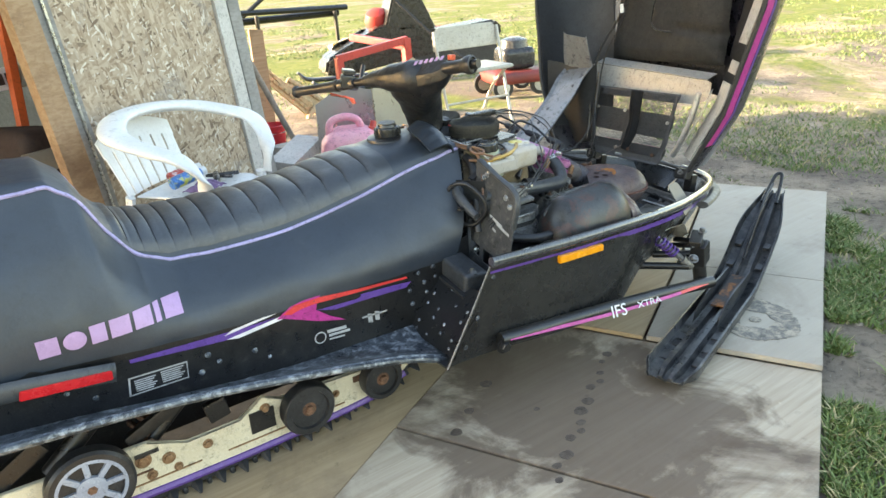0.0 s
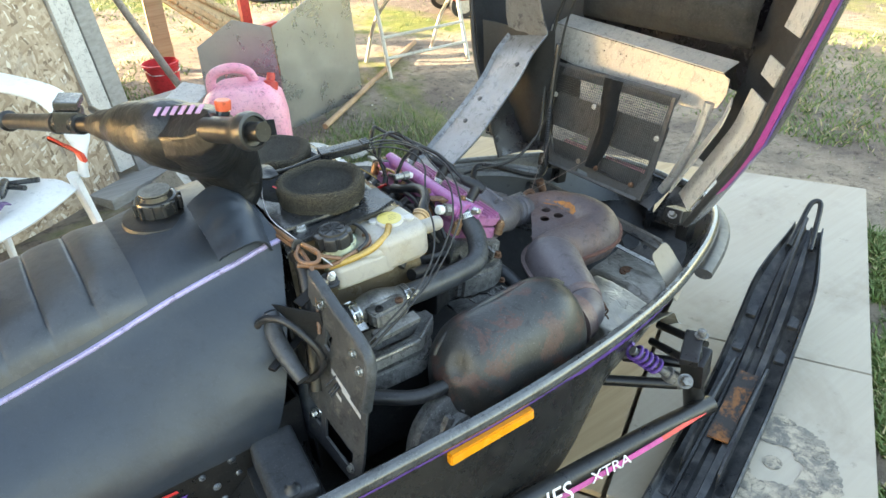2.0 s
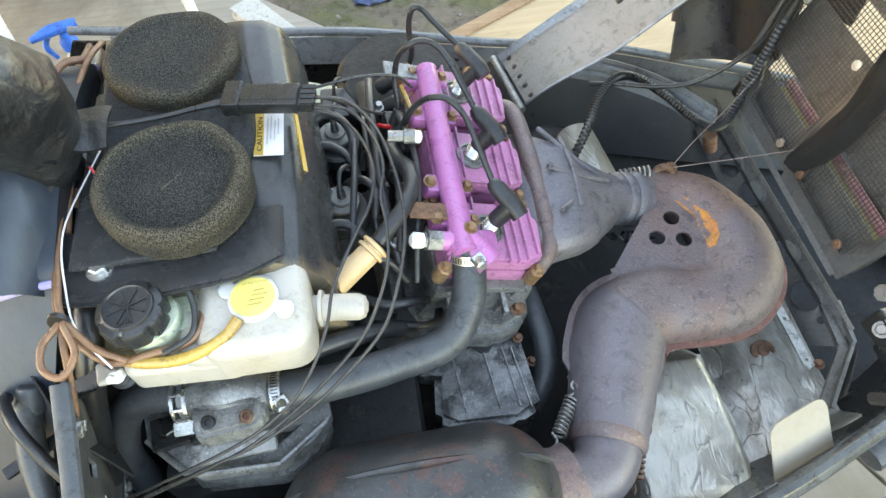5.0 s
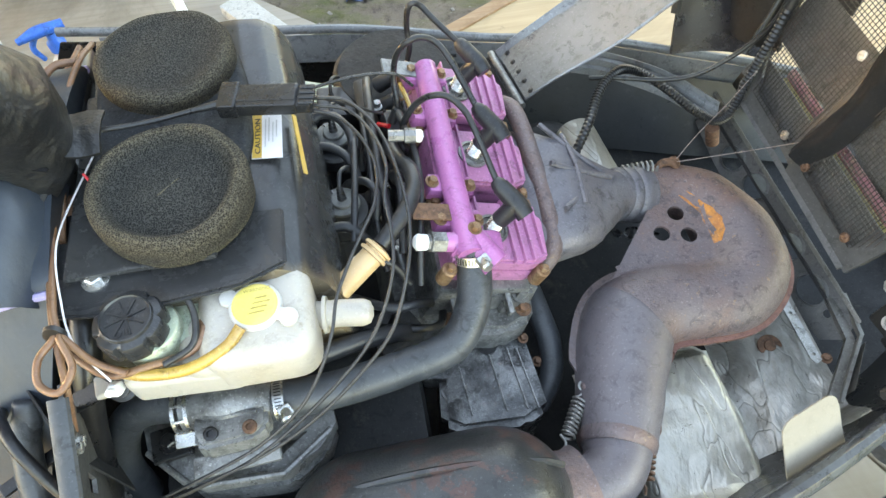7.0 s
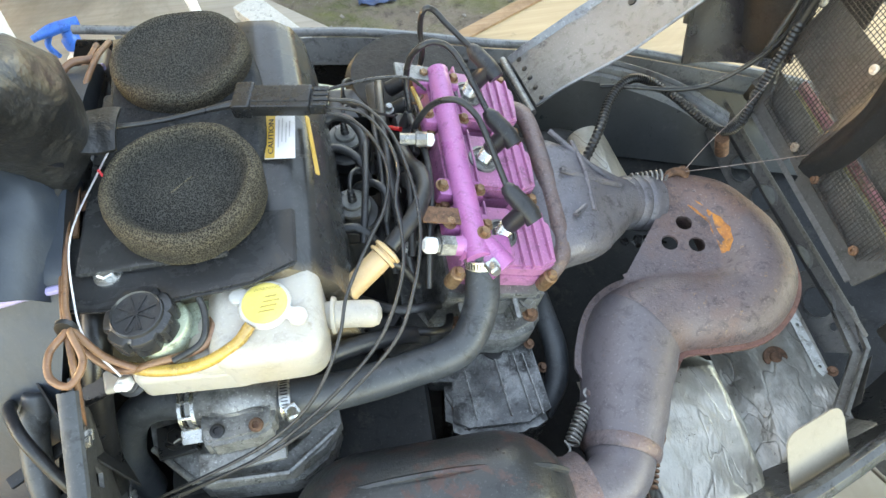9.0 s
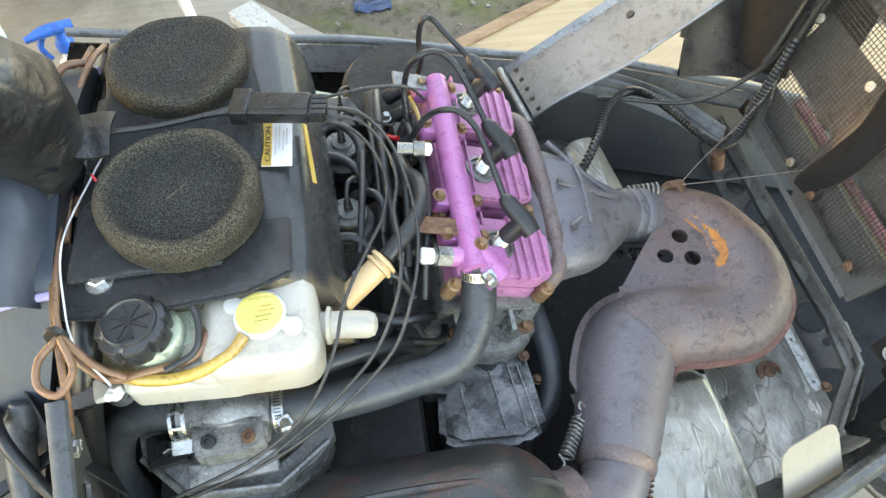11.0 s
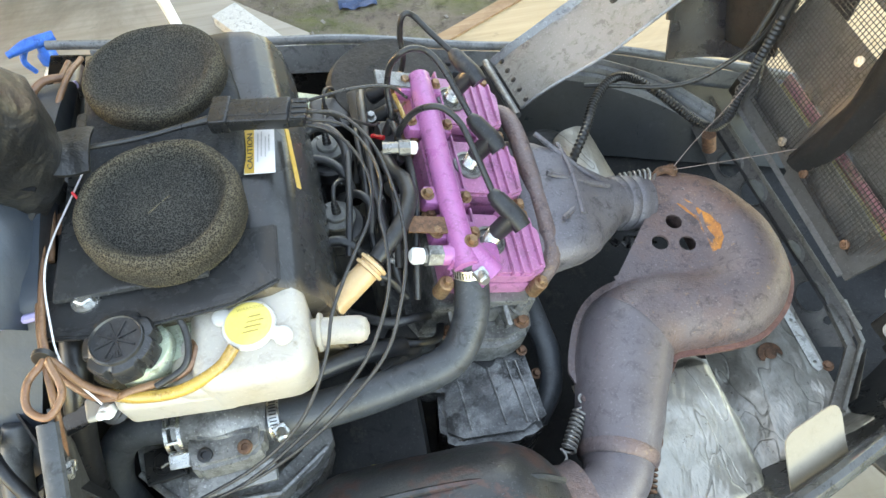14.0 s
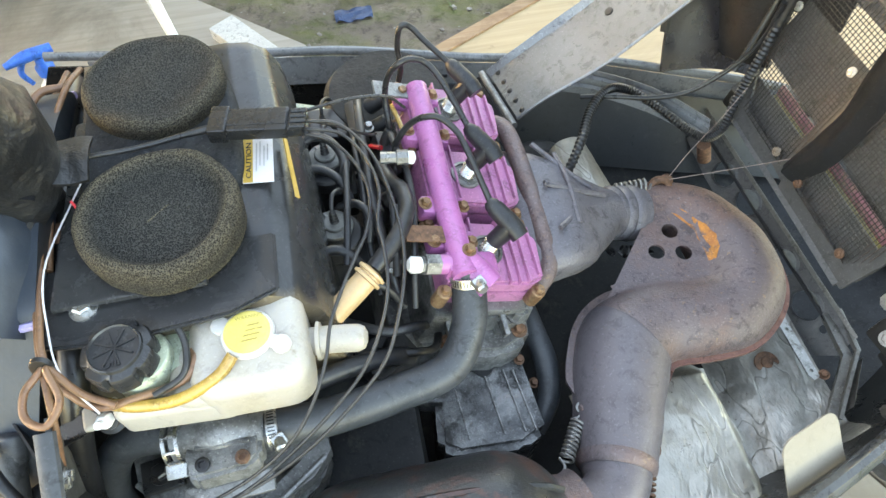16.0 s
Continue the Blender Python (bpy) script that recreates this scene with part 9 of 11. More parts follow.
for a, b_, w, h in ((0.05, 0.118, 0.045, 0.007), (0.075, 0.134, 0.045, 0.007), (0.062, 0.150, 0.012, 0.006)):
    bm = B()
    prism(bm, [(a, b_), (a + w, b_ + w * 0.45), (a + w, b_ + w * 0.45 + h), (a, b_ + h)], bo + bw * 0.0046, bu, bv, bw * 0.0006)
    part("print_bar", bm, M["print"], sb, "pale print bar")
    bm = B()
    prism(bm, [(a, b_), (a + w, b_ + w * 0.45), (a + w, b_ + w * 0.45 + h), (a, b_ + h)], bo - bw * 0.0012, bu, bv, bw * 0.0006)
    part("print_bar", bm, M["print"], sb, "pale print bar")
for a, b_ in ((0.1, 0.065), (0.115, 0.085), (0.02, 0.03), (0.03, 0.02), (0.005, 0.225), (0.10, 0.262)):
    for sgn in (1, -1):
        bm = B()
        bolt(bm, bo + bu * a + bv * b_ + (bw * 0.004 if sgn > 0 else Vector((0, 0, 0))), bw * sgn, 0.0055, 0.005)
        part("bracket_bolt", bm, M["steel"], sb)
# triangular intake ring behind the bracket
bm = B()
ic_ = Vector((-0.452, -0.268, 0.478))
iu, iv = Vector((0.55, -0.83, 0.0)).normalized(), Vector((-0.1, 0.05, 0.99)).normalized()
ring_pts = [ic_ + iu * 0.05 * math.cos(a) * (1 + 0.12 * math.cos(3 * a)) + iv * 0.058 * math.sin(a) for a in [2 * math.pi * k / 24 for k in range(25)]]
tube(bm, ring_pts, 0.0055, 10, 2)
intake = part("intake_ring", bm, M["rubber"], sled, "black rounded intake ring")
bm = B()
n_ = iu.cross(iv).normalized()
box(bm, ic_ , (0.012, 0.09, 0.006), (0, 10, -58), 0.002)
part("ring_bar", bm, M["black_metal"], intake)
bm = B()
sheet(bm, lambda u, v: ic_ + iu * 0.05 * (2 * u - 1) + iv * 0.055 * (2 * v - 1) + n_ * 0.03 * -1, 2, 2, 0.002)
part("intake_back", bm, M["pan_in"], intake)
# rear wall of the bay; dark block added for the shade between the tanks
bm = B()
sheet(bm, lambda u, v: (-0.435, -0.25 + 0.52 * u, 0.2 + 0.30 * v), 2, 2, 0.004)
part("bulkhead", bm, M["pan_in"], sled)
bm = B()
box(bm, (-0.25, -0.16, 0.27), (0.30, 0.26, 0.14), (0, 0, 0), 0.02)
part("bay_dark_fill", bm, M["pan_in"], sled)

# ---- raised hood: its inside faces the rear ----
def hood_at(z):
    """Rim x, half width and depth of the hood at a height."""
    zs = (0.33, 0.37, 0.60, 0.91, 1.12)
    tab = ((0.362, 0.262, 0.20), (0.366, 0.285, 0.24), (0.396, 0.398, 0.30), (0.440, 0.470, 0.30), (0.475, 0.482, 0.26))
    for i in range(4):
        if z <= zs[i + 1] or i == 3:
            f = (z - zs[i]) / (zs[i + 1] - zs[i])
            f = max(0, min(1.0, f))
            return [a * (1 - f) + b * f for a, b in zip(tab[i], tab[i + 1])]


def hood_pt(a, z, grow=0.0):
    """a runs 0..1 from the right rim round the outside to the left rim."""
    xr, hw, dp = hood_at(z)
    t = a * math.pi
    c, s = math.cos(t), math.sin(t)
    return Vector((xr + (dp + grow) * abs(s) ** 0.75, YC - (hw + grow) * math.copysign(abs(c) ** 0.8, c), z + 0.02 * (1 - 2 * a) * -1))


hood_paint = surface("black_hood_paint", (0.016, 0.014, 0.018), 0.3, 0, (0.024, 0.02, 0.026), (4, 0.4, 0.7), (0.07, 0.065, 0.06), (18, 0.62, 0.85), coat=0.4)
bm = B()
sheet(bm, lambda u, v: hood_pt(u, 0.585 + 0.535 * v), 40, 14, 0.006)
hood = part("hood", bm, hood_paint, sled, "raised black hood, lined and louvred inside", 50)
for a0, a1, zl in ((0.0, 0.22, 0.415), (0.80, 1.0, 0.345)):
    bm = B()
    sheet(bm, lambda u, v: hood_pt(a0 + (a1 - a0) * u, zl + (0.585 - zl) * v), 14, 8, 0.006)
    part("hood_side", bm, hood_paint, hood)
# outside decals near the right rim
for a0, a1, m in ((0.002, 0.022, "pink"), (0.024, 0.034, "violet")):
    bm = B()
    sheet(bm, lambda u, v: hood_pt(a0 + (a1 - a0) * u, 0.50 + 0.6 * v, 0.0012), 3, 12)
    part("hood_stripe", bm, M[m], hood, "bright stripe along the hood edge")
bm = B()
tube(bm, [hood_pt(0.0, z) + Vector((-0.002, 0.004, 0)) for z in (0.425, 0.5, 0.6, 0.75, 0.9, 1.1)], 0.007, 8, 5)
part("hood_rim", bm, M["hood_dark"], hood)
bm = B()
tube(bm, [hood_pt(1.0, z) + Vector((-0.002, -0.004, 0)) for z in (0.40, 0.5, 0.6, 0.75, 0.9, 1.1)], 0.007, 8, 5)
part("hood_rim", bm, M["hood_dark"], hood)
# pale inner strips down the right side
def strip_at(off, w, dx, z0, z1):
    def f(u, v):
        z = z0 + (z1 - z0) * v
        xr, hw, dp = hood_at(z)
        return (xr + dx + 0.05 * u, YC - hw + off + w * u, z)
    return f


for off, w, dx, z0, z1, m in ((0.010, 0.060, 0.008, 0.43, 0.672, "bracket"), (0.010, 0.056, 0.008, 0.70, 0.735, "bracket"), (0.010, 0.056, 0.008, 0.785, 1.1, "bracket"), (0.078, 0.030, 0.028, 0.44, 0.64, "bracket")):
    bm = B()
    sheet(bm, strip_at(off, w, dx, z0, z1), 4, 12, 0.003)
    part("inner_strip", bm, M[m], hood, "pale bare inner strip of the hood")
bm = B()
tube(bm, [(0.432, -0.228, 0.42), (0.434, -0.25, 0.46), (0.44, -0.285, 0.55), (0.45, -0.30, 0.63)], 0.010, 8, 5)
part("inner_strip", bm, M["alu"], hood, "rounded grey inner rib")
# dark side lining left
bm = B()


def lining(u, v):
    z = 0.44 + 0.64 * v
    p = hood_pt(1.0 - 0.30 * u, z, -0.012)
    return p + Vector((-0.0, 0, 0))


sheet(bm, lining, 14, 14, 0.004)
part("side_lining", bm, M["hood_dark"], hood, "dark side lining of the hood")
bm = B()


def lining_r(u, v):
    z = 0.44 + 0.64 * v
    return hood_pt(0.05 + 0.30 * u, z, -0.012)


sheet(bm, lining_r, 14, 14, 0.004)
part("side_lining", bm, M["hood_dark"], hood)
# flap hanging at the left, over the pan
bm = B()
sheet(bm, lambda u, v: (0.40 + 0.10 * u + 0.015 * math.sin(u * 6), 0.335 - 0.16 * u, 0.40 + 0.0 + (0.30 - 0.02 * u) * v - 0.012 * math.sin(u * 3.1)), 14, 12, 0.005)
part("lining_flap", bm, M["hood_dark"], hood, "black lining flap at the hood's lower corner")
bm = B()
tube(bm, [(0.402, 0.335, 0.402), (0.44, 0.275, 0.388), (0.47, 0.225, 0.39), (0.50, 0.178, 0.402)], 0.006, 8, 5)
part("flap_edge", bm, M["rubber"], hood)
# foam pad above the bracket
bm = B()


def pad(u, v):
    y, z = 0.215 - 0.47 * u, 0.685 + 0.42 * v
    e = min(1, 9 * u, 9 * (1 - u), 9 * v, 9 * (1 - v))
    x = 0.635 + 0.05 * v - 0.035 * max(0, e) ** 0.5
    x += 0.006 * noise.noise(Vector((y * 9, z * 9, 0)))
    x += 0.012 * math.exp(-((z - 0.80 - 0.1 * (y + 0.1)) ** 2) / 0.0002) * (1 if y < -0.06 else 0)
    return (x, y + 0.01 * noise.noise(Vector((y * 6, z * 6, 3))), z)


sheet(bm, pad, 50, 44, 0.01)
part("foam_liner", bm, M["hood_in"], hood, "sagging black foam liner inside the hood", 60)
# bracket plate across the hood
bm = B()
bxo = Vector((0.558, 0.262, 0.640))
bxu = (Vector((0.553, -0.268, 0.612)) - bxo)
L_ = bxu.length
bxu.normalize()
bxv = Vector((0.25, 0.0, 0.97)).normalized()
outer = [(0.0, -0.018), (0.025, -0.040), (0.10, -0.046), (0.40, -0.052), (L_ - 0.05, -0.046), (L_ - 0.012, -0.030), (L_, 0.0), (L_ - 0.003, 0.030), (L_ - 0.02, 0.036), (0.02, 0.034), (0.004, 0.03)]
hl = [circle(a, b, 0.0022, 8) for a, b in ((0.04, 0.012), (0.19, 0.008), (0.24, 0.012), (0.258, 0.012), (0.20, -0.03), (0.36, -0.028), (0.44, -0.03), (0.47, 0.014))]
holed(bm, outer, hl, bxo, bxu, bxv, Vector((0.0025, 0, 0)))
part("hood_bracket", bm, M["bracket"], hood, "pale bare metal bracket across the hood")
bm = B()
prism(bm, [(0.02, 0.036), (L_ - 0.02, 0.038), (L_ - 0.02, 0.04), (0.02, 0.038)], bxo, bxu, bxv, Vector((0.05, 0, 0.012)))
part("bracket_fold", bm, M["bracket"], hood)
# louvred vents with wire mesh
VO = Vector((0.432, 0.0, 0.42))
VU, VW = Vector((0, -1, -0.02)).normalized(), Vector((0.343, 0, 0.939)).normalized()
VN = Vector((-0.939, 0, 0.343))


def vp(y, w, n=0.0):
    return VO + Vector((0, y, 0)) + VW * w + VN * n


bm = B()
outer = [(-0.165, 0.195), (0.19, 0.195), (0.195, 0.04), (0.185, -0.036), (0.028, -0.040), (0.024, -0.028), (-0.008, -0.026), (-0.012, -0.040), (-0.105, -0.038), (-0.13, 0.0)]
holes = [[(-0.094, -0.013), (0.000, -0.013), (0.006, 0.188), (-0.155, 0.188), (-0.143, 0.05)], [(0.050, -0.012), (0.160, -0.015), (0.176, 0.03), (0.180, 0.188), (0.044, 0.188)]]
holed(bm, outer, holes, VO, VU, VW, VN * 0.004)
vent = part("vent_frame", bm, M["vent"], sled, "dusty black vent frame with wire mesh")
# loose black cloth rib between the vents
bm = B()


def rib(u, v):
    w = -0.012 + 0.205 * u
    mid = -0.028 - 0.012 * smooth(0, 0.3, u) + 0.018 * smooth(0.4, 1.0, u)
    wide = 0.044 + 0.010 * smooth(0.3, 1.0, u) - 0.010 * math.exp(-(u / 0.12) ** 2)
    y = mid + wide * (v - 0.5)
    return vp(y, w, 0.006 + 0.012 * math.sin(v * math.pi) + 0.004 * noise.noise(Vector((u * 5, v * 4, 1))))


sheet(bm, rib, 30, 14, 0.002)
part("centre_rib", bm, M["cloth_black"], vent, "black cloth rib between the vents", 70)
# square wire mesh, each wire bent over the frame's edge
for ya, yb, yc_, yd, w0, w1 in ((0.100, -0.004, 0.148, -0.012, -0.017, 0.190), (-0.044, -0.164, -0.038, -0.182, -0.017, 0.190)):
    bm = B()
    nw = int((w1 - w0) / 0.0052)
    for i in range(nw + 1):
        f = i / nw
        a, b = ya + (yc_ - ya) * min(1, f * 2.2), yb + (yd - yb) * f
        w = w0 + (w1 - w0) * f
        tube(bm, [vp(a, w, 0.0045), vp((a + b) / 2, w + 0.0006 * math.sin(i * 2.1), 0.0052), vp(b, w, 0.0045)], 0.0006, 5, 2)
    ny = int(0.16 / 0.0058)
    for i in range(ny + 1):
        y = max(ya, yc_) + (min(yb, yd) - max(ya, yc_)) * i / ny
        lo = w0 if yb <= y <= ya else w0 + (w1 - w0) * 0.45 * min(1, abs((y - ya) / (yc_ - ya)) if y > ya else abs((y - yb) / (yd - yb)) * 0.3)
        tube(bm, [vp(y, lo, 0.0056), vp(y + 0.0005 * math.sin(i * 1.7), (lo + w1) / 2, 0.0062), vp(y, w1, 0.0056)], 0.0006, 5, 2)
    part("wire_mesh", bm, M["mesh"], vent, "black square wire mesh")["kind"] = "stuff"
# slats behind the mesh, with gaps to daylight
for ya, yb in ((0.150, -0.030), (-0.030, -0.186)):
    for w0, w1 in ((-0.022, 0.016), (0.049, 0.128), (0.172, 0.20)):
        bm = B()
        sheet(bm, lambda u, v: vp(ya + (yb - ya) * u, w0 + (w1 - w0) * v, -0.004 - 0.010 * v - 0.003 * math.sin(v * math.pi)), 8, 5, 0.003)
        part("slat", bm, M["slat"], vent, "dusty louvre slat")
for y, w, m in ((0.139, 0.122, "bracket"), (0.012, 0.122, "bracket"), (0.011, -0.010, "rivet_dirty"), (-0.045, -0.009, "rust"), (-0.152, -0.013, "rust"), (-0.178, 0.10, "bracket")):
    bm = B()
    lathe(bm, vp(y, w, 0.0065), VN, [(0.0062, -0.002), (0.0062, 0.001), (0.004, 0.002), (0.0038, 0.0035), (0.0018, 0.0036), (0.0016, 0.002)], 14)
    part("push_rivet", bm, M[m], vent, "pale push rivet")
# pink and yellow decal strips on the nose, behind the gaps between the slats
for ya, yb, w0, w1, m in ((0.085, -0.03, 0.030, 0.047, "nose_pink"), (0.085, -0.03, 0.020, 0.030, "nose_olive"), (-0.055, -0.185, 0.030, 0.046, "nose_pink"), (-0.052, -0.185, 0.019, 0.030, "nose_olive")):
    bm = B()
    sheet(bm, lambda u, v: vp(ya + (yb - ya) * u, w0 + (w1 - w0) * v, 0.003 * math.sin(v * 3)) + Vector((0.036, 0.031, -0.042)), 10, 4, 0.002)
    part("nose_decal", bm, M[m], vent, "pink and yellow decal strip on the nose grille")
# lower lip and hinge straps
bm = B()
sheet(bm, lambda u, v: vp(0.102 - 0.28 * u, -0.038 - 0.006 * v, 0.004 * v), 12, 2, 0.004)
part("vent_lip", bm, M["vent"], vent)
for y in (-0.245, 0.16):
    bm = B()
    box(bm, (0.475, y, 0.35), (0.05, 0.045, 0.035), (0, 20, 10), 0.006)
    box(bm, (0.50, y - 0.01, 0.315), (0.03, 0.03, 0.06), (0, 10, 0), 0.005)
    hg = part("hood_hinge", bm, M["black_metal"], sled, "black hood hinge")
    bm = B()
    bolt(bm, (0.452, y - 0.004, 0.362), (-0.6, -0.2, 0.7), 0.007, 0.007)
    part("hinge_bolt", bm, M["steel_dull"], hg)
# wires down the hood
for c, r in (([(0.52, 0.05, 0.98), (0.56, 0.12, 0.86), (0.53, 0.185, 0.74), (0.50, 0.20, 0.62), (0.47, 0.185, 0.5), (0.43, 0.16, 0.42)], 0.004), ([(0.52, 0.04, 0.99), (0.57, 0.115, 0.85), (0.545, 0.175, 0.72), (0.52, 0.185, 0.6), (0.475, 0.16, 0.48)], 0.003), ([(0.55, -0.05, 0.96), (0.60, 0.02, 0.84), (0.60, 0.0, 0.80), (0.61, -0.06, 0.79)], 0.003)):
    bm = B()
    tube(bm, c, r, 8, 7)
    part("hood_wire", bm, M["wire_blue"], hood)
bm = B()
box(bm, (0.555, 0.115, 0.872), (0.012, 0.014, 0.03), (0, 0, 30), 0.003)
part("wire_clip", bm, M["white"], hood, "white wire clip")
# long arm from the bay to the hood
bm = B()
A0, A1 = Vector((0.094, 0.262, 0.400)), Vector((0.110, 0.146, 0.408))
Bm0, Bm1 = Vector((0.445, 0.292, 0.676)), Vector((0.452, 0.158, 0.690))
C0, C1 = Vector((0.415, 0.262, 0.80)), Vector((0.435, 0.168, 0.785))


def arm_pt(u, v):
    if u < 0.8:
        t = u / 0.8
        p = (A0.lerp(Bm0, t)).lerp(A1.lerp(Bm1, t), v)
        bend = -0.012 * smooth(0.8, 1.0, t)
    else:
        t = (u - 0.8) / 0.2
        p = (Bm0.lerp(C0, t)).lerp(Bm1.lerp(C1, t), v)
        bend = -0.012 * (1 - smooth(0, 0.3, t))
    lip = 0.010 * (math.exp(-(v / 0.035) ** 2) + math.exp(-((1 - v) / 0.035) ** 2))
    side = 0.018 * smooth(0.08, 0.22, u) * (1 - smooth(0.2, 0.45, u)) * (1 - v)
    bow = smooth(0.04, 0.26, u) * (1 - smooth(0.5, 0.8, u))
    return p + Vector((-0.6, 0, 0.78)) * (lip + bend - 0.006) + Vector((0.022 * bow, side * 0.5 - 0.004 * bow, -0.004 * bow))


sheet(bm, arm_pt, 40, 16, 0.003)
armp = part("hood_arm", bm, M["strap"], sled, "grey painted sheet-metal arm holding the hood", 50)
bm = B()
hd = (A1 - A0).normalized()
cyl(bm, A0 - hd * 0.004 + Vector((-0.008, 0, -0.004)), A1 + hd * 0.004 + Vector((-0.008, 0, -0.004)), 0.0055, n=12)
part("arm_hinge", bm, M["cast"], armp, "dull piano hinge at the arm's foot")
bm = B()
prism(bm, [(-0.006, -0.03), (0.125, -0.03), (0.11, 0.0), (0.0, 0.0)], A0 + Vector((-0.012, 0, -0.006)), hd, Vector((0.35, 0, 0.6)), Vector((-0.003, 0, 0.001)), 0.001)
part("hinge_leaf", bm, M["pan_in"], armp)
for k in range(5):
    bm = B()
    p = A0.lerp(A1, 0.10 + 0.19 * k) + Vector((0.012, 0, 0.0045))
    lathe(bm, p, (-0.6, 0, 0.78), [(0.0042, 0), (0.0042, 0.0018), (0.001, 0.003)], 12)
    part("hinge_rivet", bm, M["black_metal"], armp)
for u, v in ((0.30, 0.35), (0.42, 0.3), (0.62, 0.7)):
    bm = B()
    lathe(bm, Vector(arm_pt(u, v)) + Vector((-0.002, 0, 0.003)), (-0.6, 0, 0.78), [(0.006, -0.002), (0.006, 0.0012), (0.001, 0.0016)], 12)
    part("arm_rivet", bm, M["black_metal"], armp)

# ---- handlebar and its vinyl pad ----
HL, HR = Vector((-0.665, 0.229, 0.751)), Vector((-0.451, -0.351, 0.84))
hd_ = (HR - HL).normalized()
bm = B()
cyl(bm, HL, HR, 0.011, n=16)
bars = part("handlebar", bm, M["black_metal"], sled, "black handlebar with rubber grips, turned left")
hu, hv = frame_of(hd_)
for s0_, s1_, r in ((0.0, 0.115, 0.0165), (0.525, 0.618, 0.0165)):
    bm = B()
    p, q = HL + hd_ * s0_, HL + hd_ * s1_
    d = (q - p)
    if s0_ == 0.0:
        lathe(bm, p, hd_, [(0.010, -0.003), (0.0165, 0.0), (0.017, 0.006), (0.013, 0.010), (0.0122, 0.05), (0.013, 0.10), (0.0142, 0.155), (0.0165, 0.162), (0.0165, 0.17), (0.010, 0.172)], 22)
    else:
        lathe(bm, p, hd_, [(0.012, 0), (0.0155, 0.002), (0.0155, 0.05), (0.017, 0.060), (0.021, 0.068), (0.0225, 0.076), (0.021, 0.084), (0.0175, 0.085), (0.0165, 0.081), (0.005, 0.080), (0.004, 0.07)], 28)
    part("grip", bm, M["rubber"], bars, "black rubber handlebar grip")
bm = B()
p = HL + hd_ * 0.205
box(bm, p + Vector((0, 0, 0.008)), (0.036, 0.04, 0.034), (0, 10, -20), 0.006)
box(bm, p + Vector((0.006, 0.0, 0.032)), (0.032, 0.05, 0.012), (0, 10, -20), 0.003)
cyl(bm, p - hd_ * 0.03, p + hd_ * 0.03, 0.015, n=18)
lev = part("brake_assembly", bm, M["airbox"], sled, "black brake and switch block")
bm = B()
tube(bm, [p + Vector((0.03, 0.01, -0.01)), p + Vector((0.055, 0.07, -0.025)), p + Vector((0.05, 0.15, -0.03))], [0.008, 0.007, 0.006], 10, 6)
part("brake_lever", bm, M["black_metal"], lev)
bm = B()
prism(bm, [(-0.05, -0.006), (0.0, -0.010), (0.035, -0.022), (0.04, -0.036), (0.028, -0.034), (0.02, -0.018), (-0.05, 0.002)], p + Vector((-0.012, 0.0, -0.018)), hd_, (0, 0, 1), (-0.006, -0.002, 0), 0.0015)
part("parking_lever", bm, surface("orange_red_lever", (0.62, 0.07, 0.04), 0.4), lev, "orange-red parking brake lever")
bm = B()
q = HL + hd_ * 0.525 + Vector((0.0, 0.0, -0.012))
tube(bm, [q + Vector((0.01, 0, 0.01)), q + Vector((0.02, 0.0, 0.022)), q + Vector((0.024, 0.0, 0.03))], 0.008, 12, 4)
kill = part("kill_switch", bm, M["airbox"], sled, "black kill switch with an orange-red button")
bm = B()
lathe(bm, q + Vector((0.024, 0, 0.03)), (0.1, 0, 1), [(0.009, 0), (0.0098, 0.01), (0.0085, 0.012)], 18)
part("switch_button", bm, surface("orange_red_button", (0.75, 0.12, 0.05), 0.4), kill, "orange-red push button")
# loose vinyl drape hanging over the seat's front edge
bm = B()
DR = [spline([(-0.470, -0.080, 0.655), (-0.470, -0.135, 0.636), (-0.470, -0.188, 0.612)], 8), spline([(-0.429, -0.066, 0.668), (-0.426, -0.125, 0.650), (-0.432, -0.190, 0.622)], 8), spline([(-0.402, -0.062, 0.660), (-0.396, -0.118, 0.643), (-0.404, -0.184, 0.614)], 8), spline([(-0.386, -0.066, 0.636), (-0.379, -0.112, 0.612), (-0.390, -0.172, 0.583)], 8), spline([(-0.394, -0.070, 0.60), (-0.386, -0.112, 0.57), (-0.398, -0.166, 0.55)], 8)]


def drape(u, v):
    col = spline([c[round(v * 16)] for c in DR], 6)
    p = col[round(u * 24)]
    return p + Vector((-0.026, -0.002, 0.0035 * noise.noise(Vector((u * 5, v * 7, 3))) + 0.0016 * noise.noise(Vector((u * 14, v * 22, 8)))))


sheet(bm, drape, 24, 16, 0.004)
part("seat_drape", bm, M["vinyl"], seat, "loose blue-black vinyl drape at the seat's front", 70)
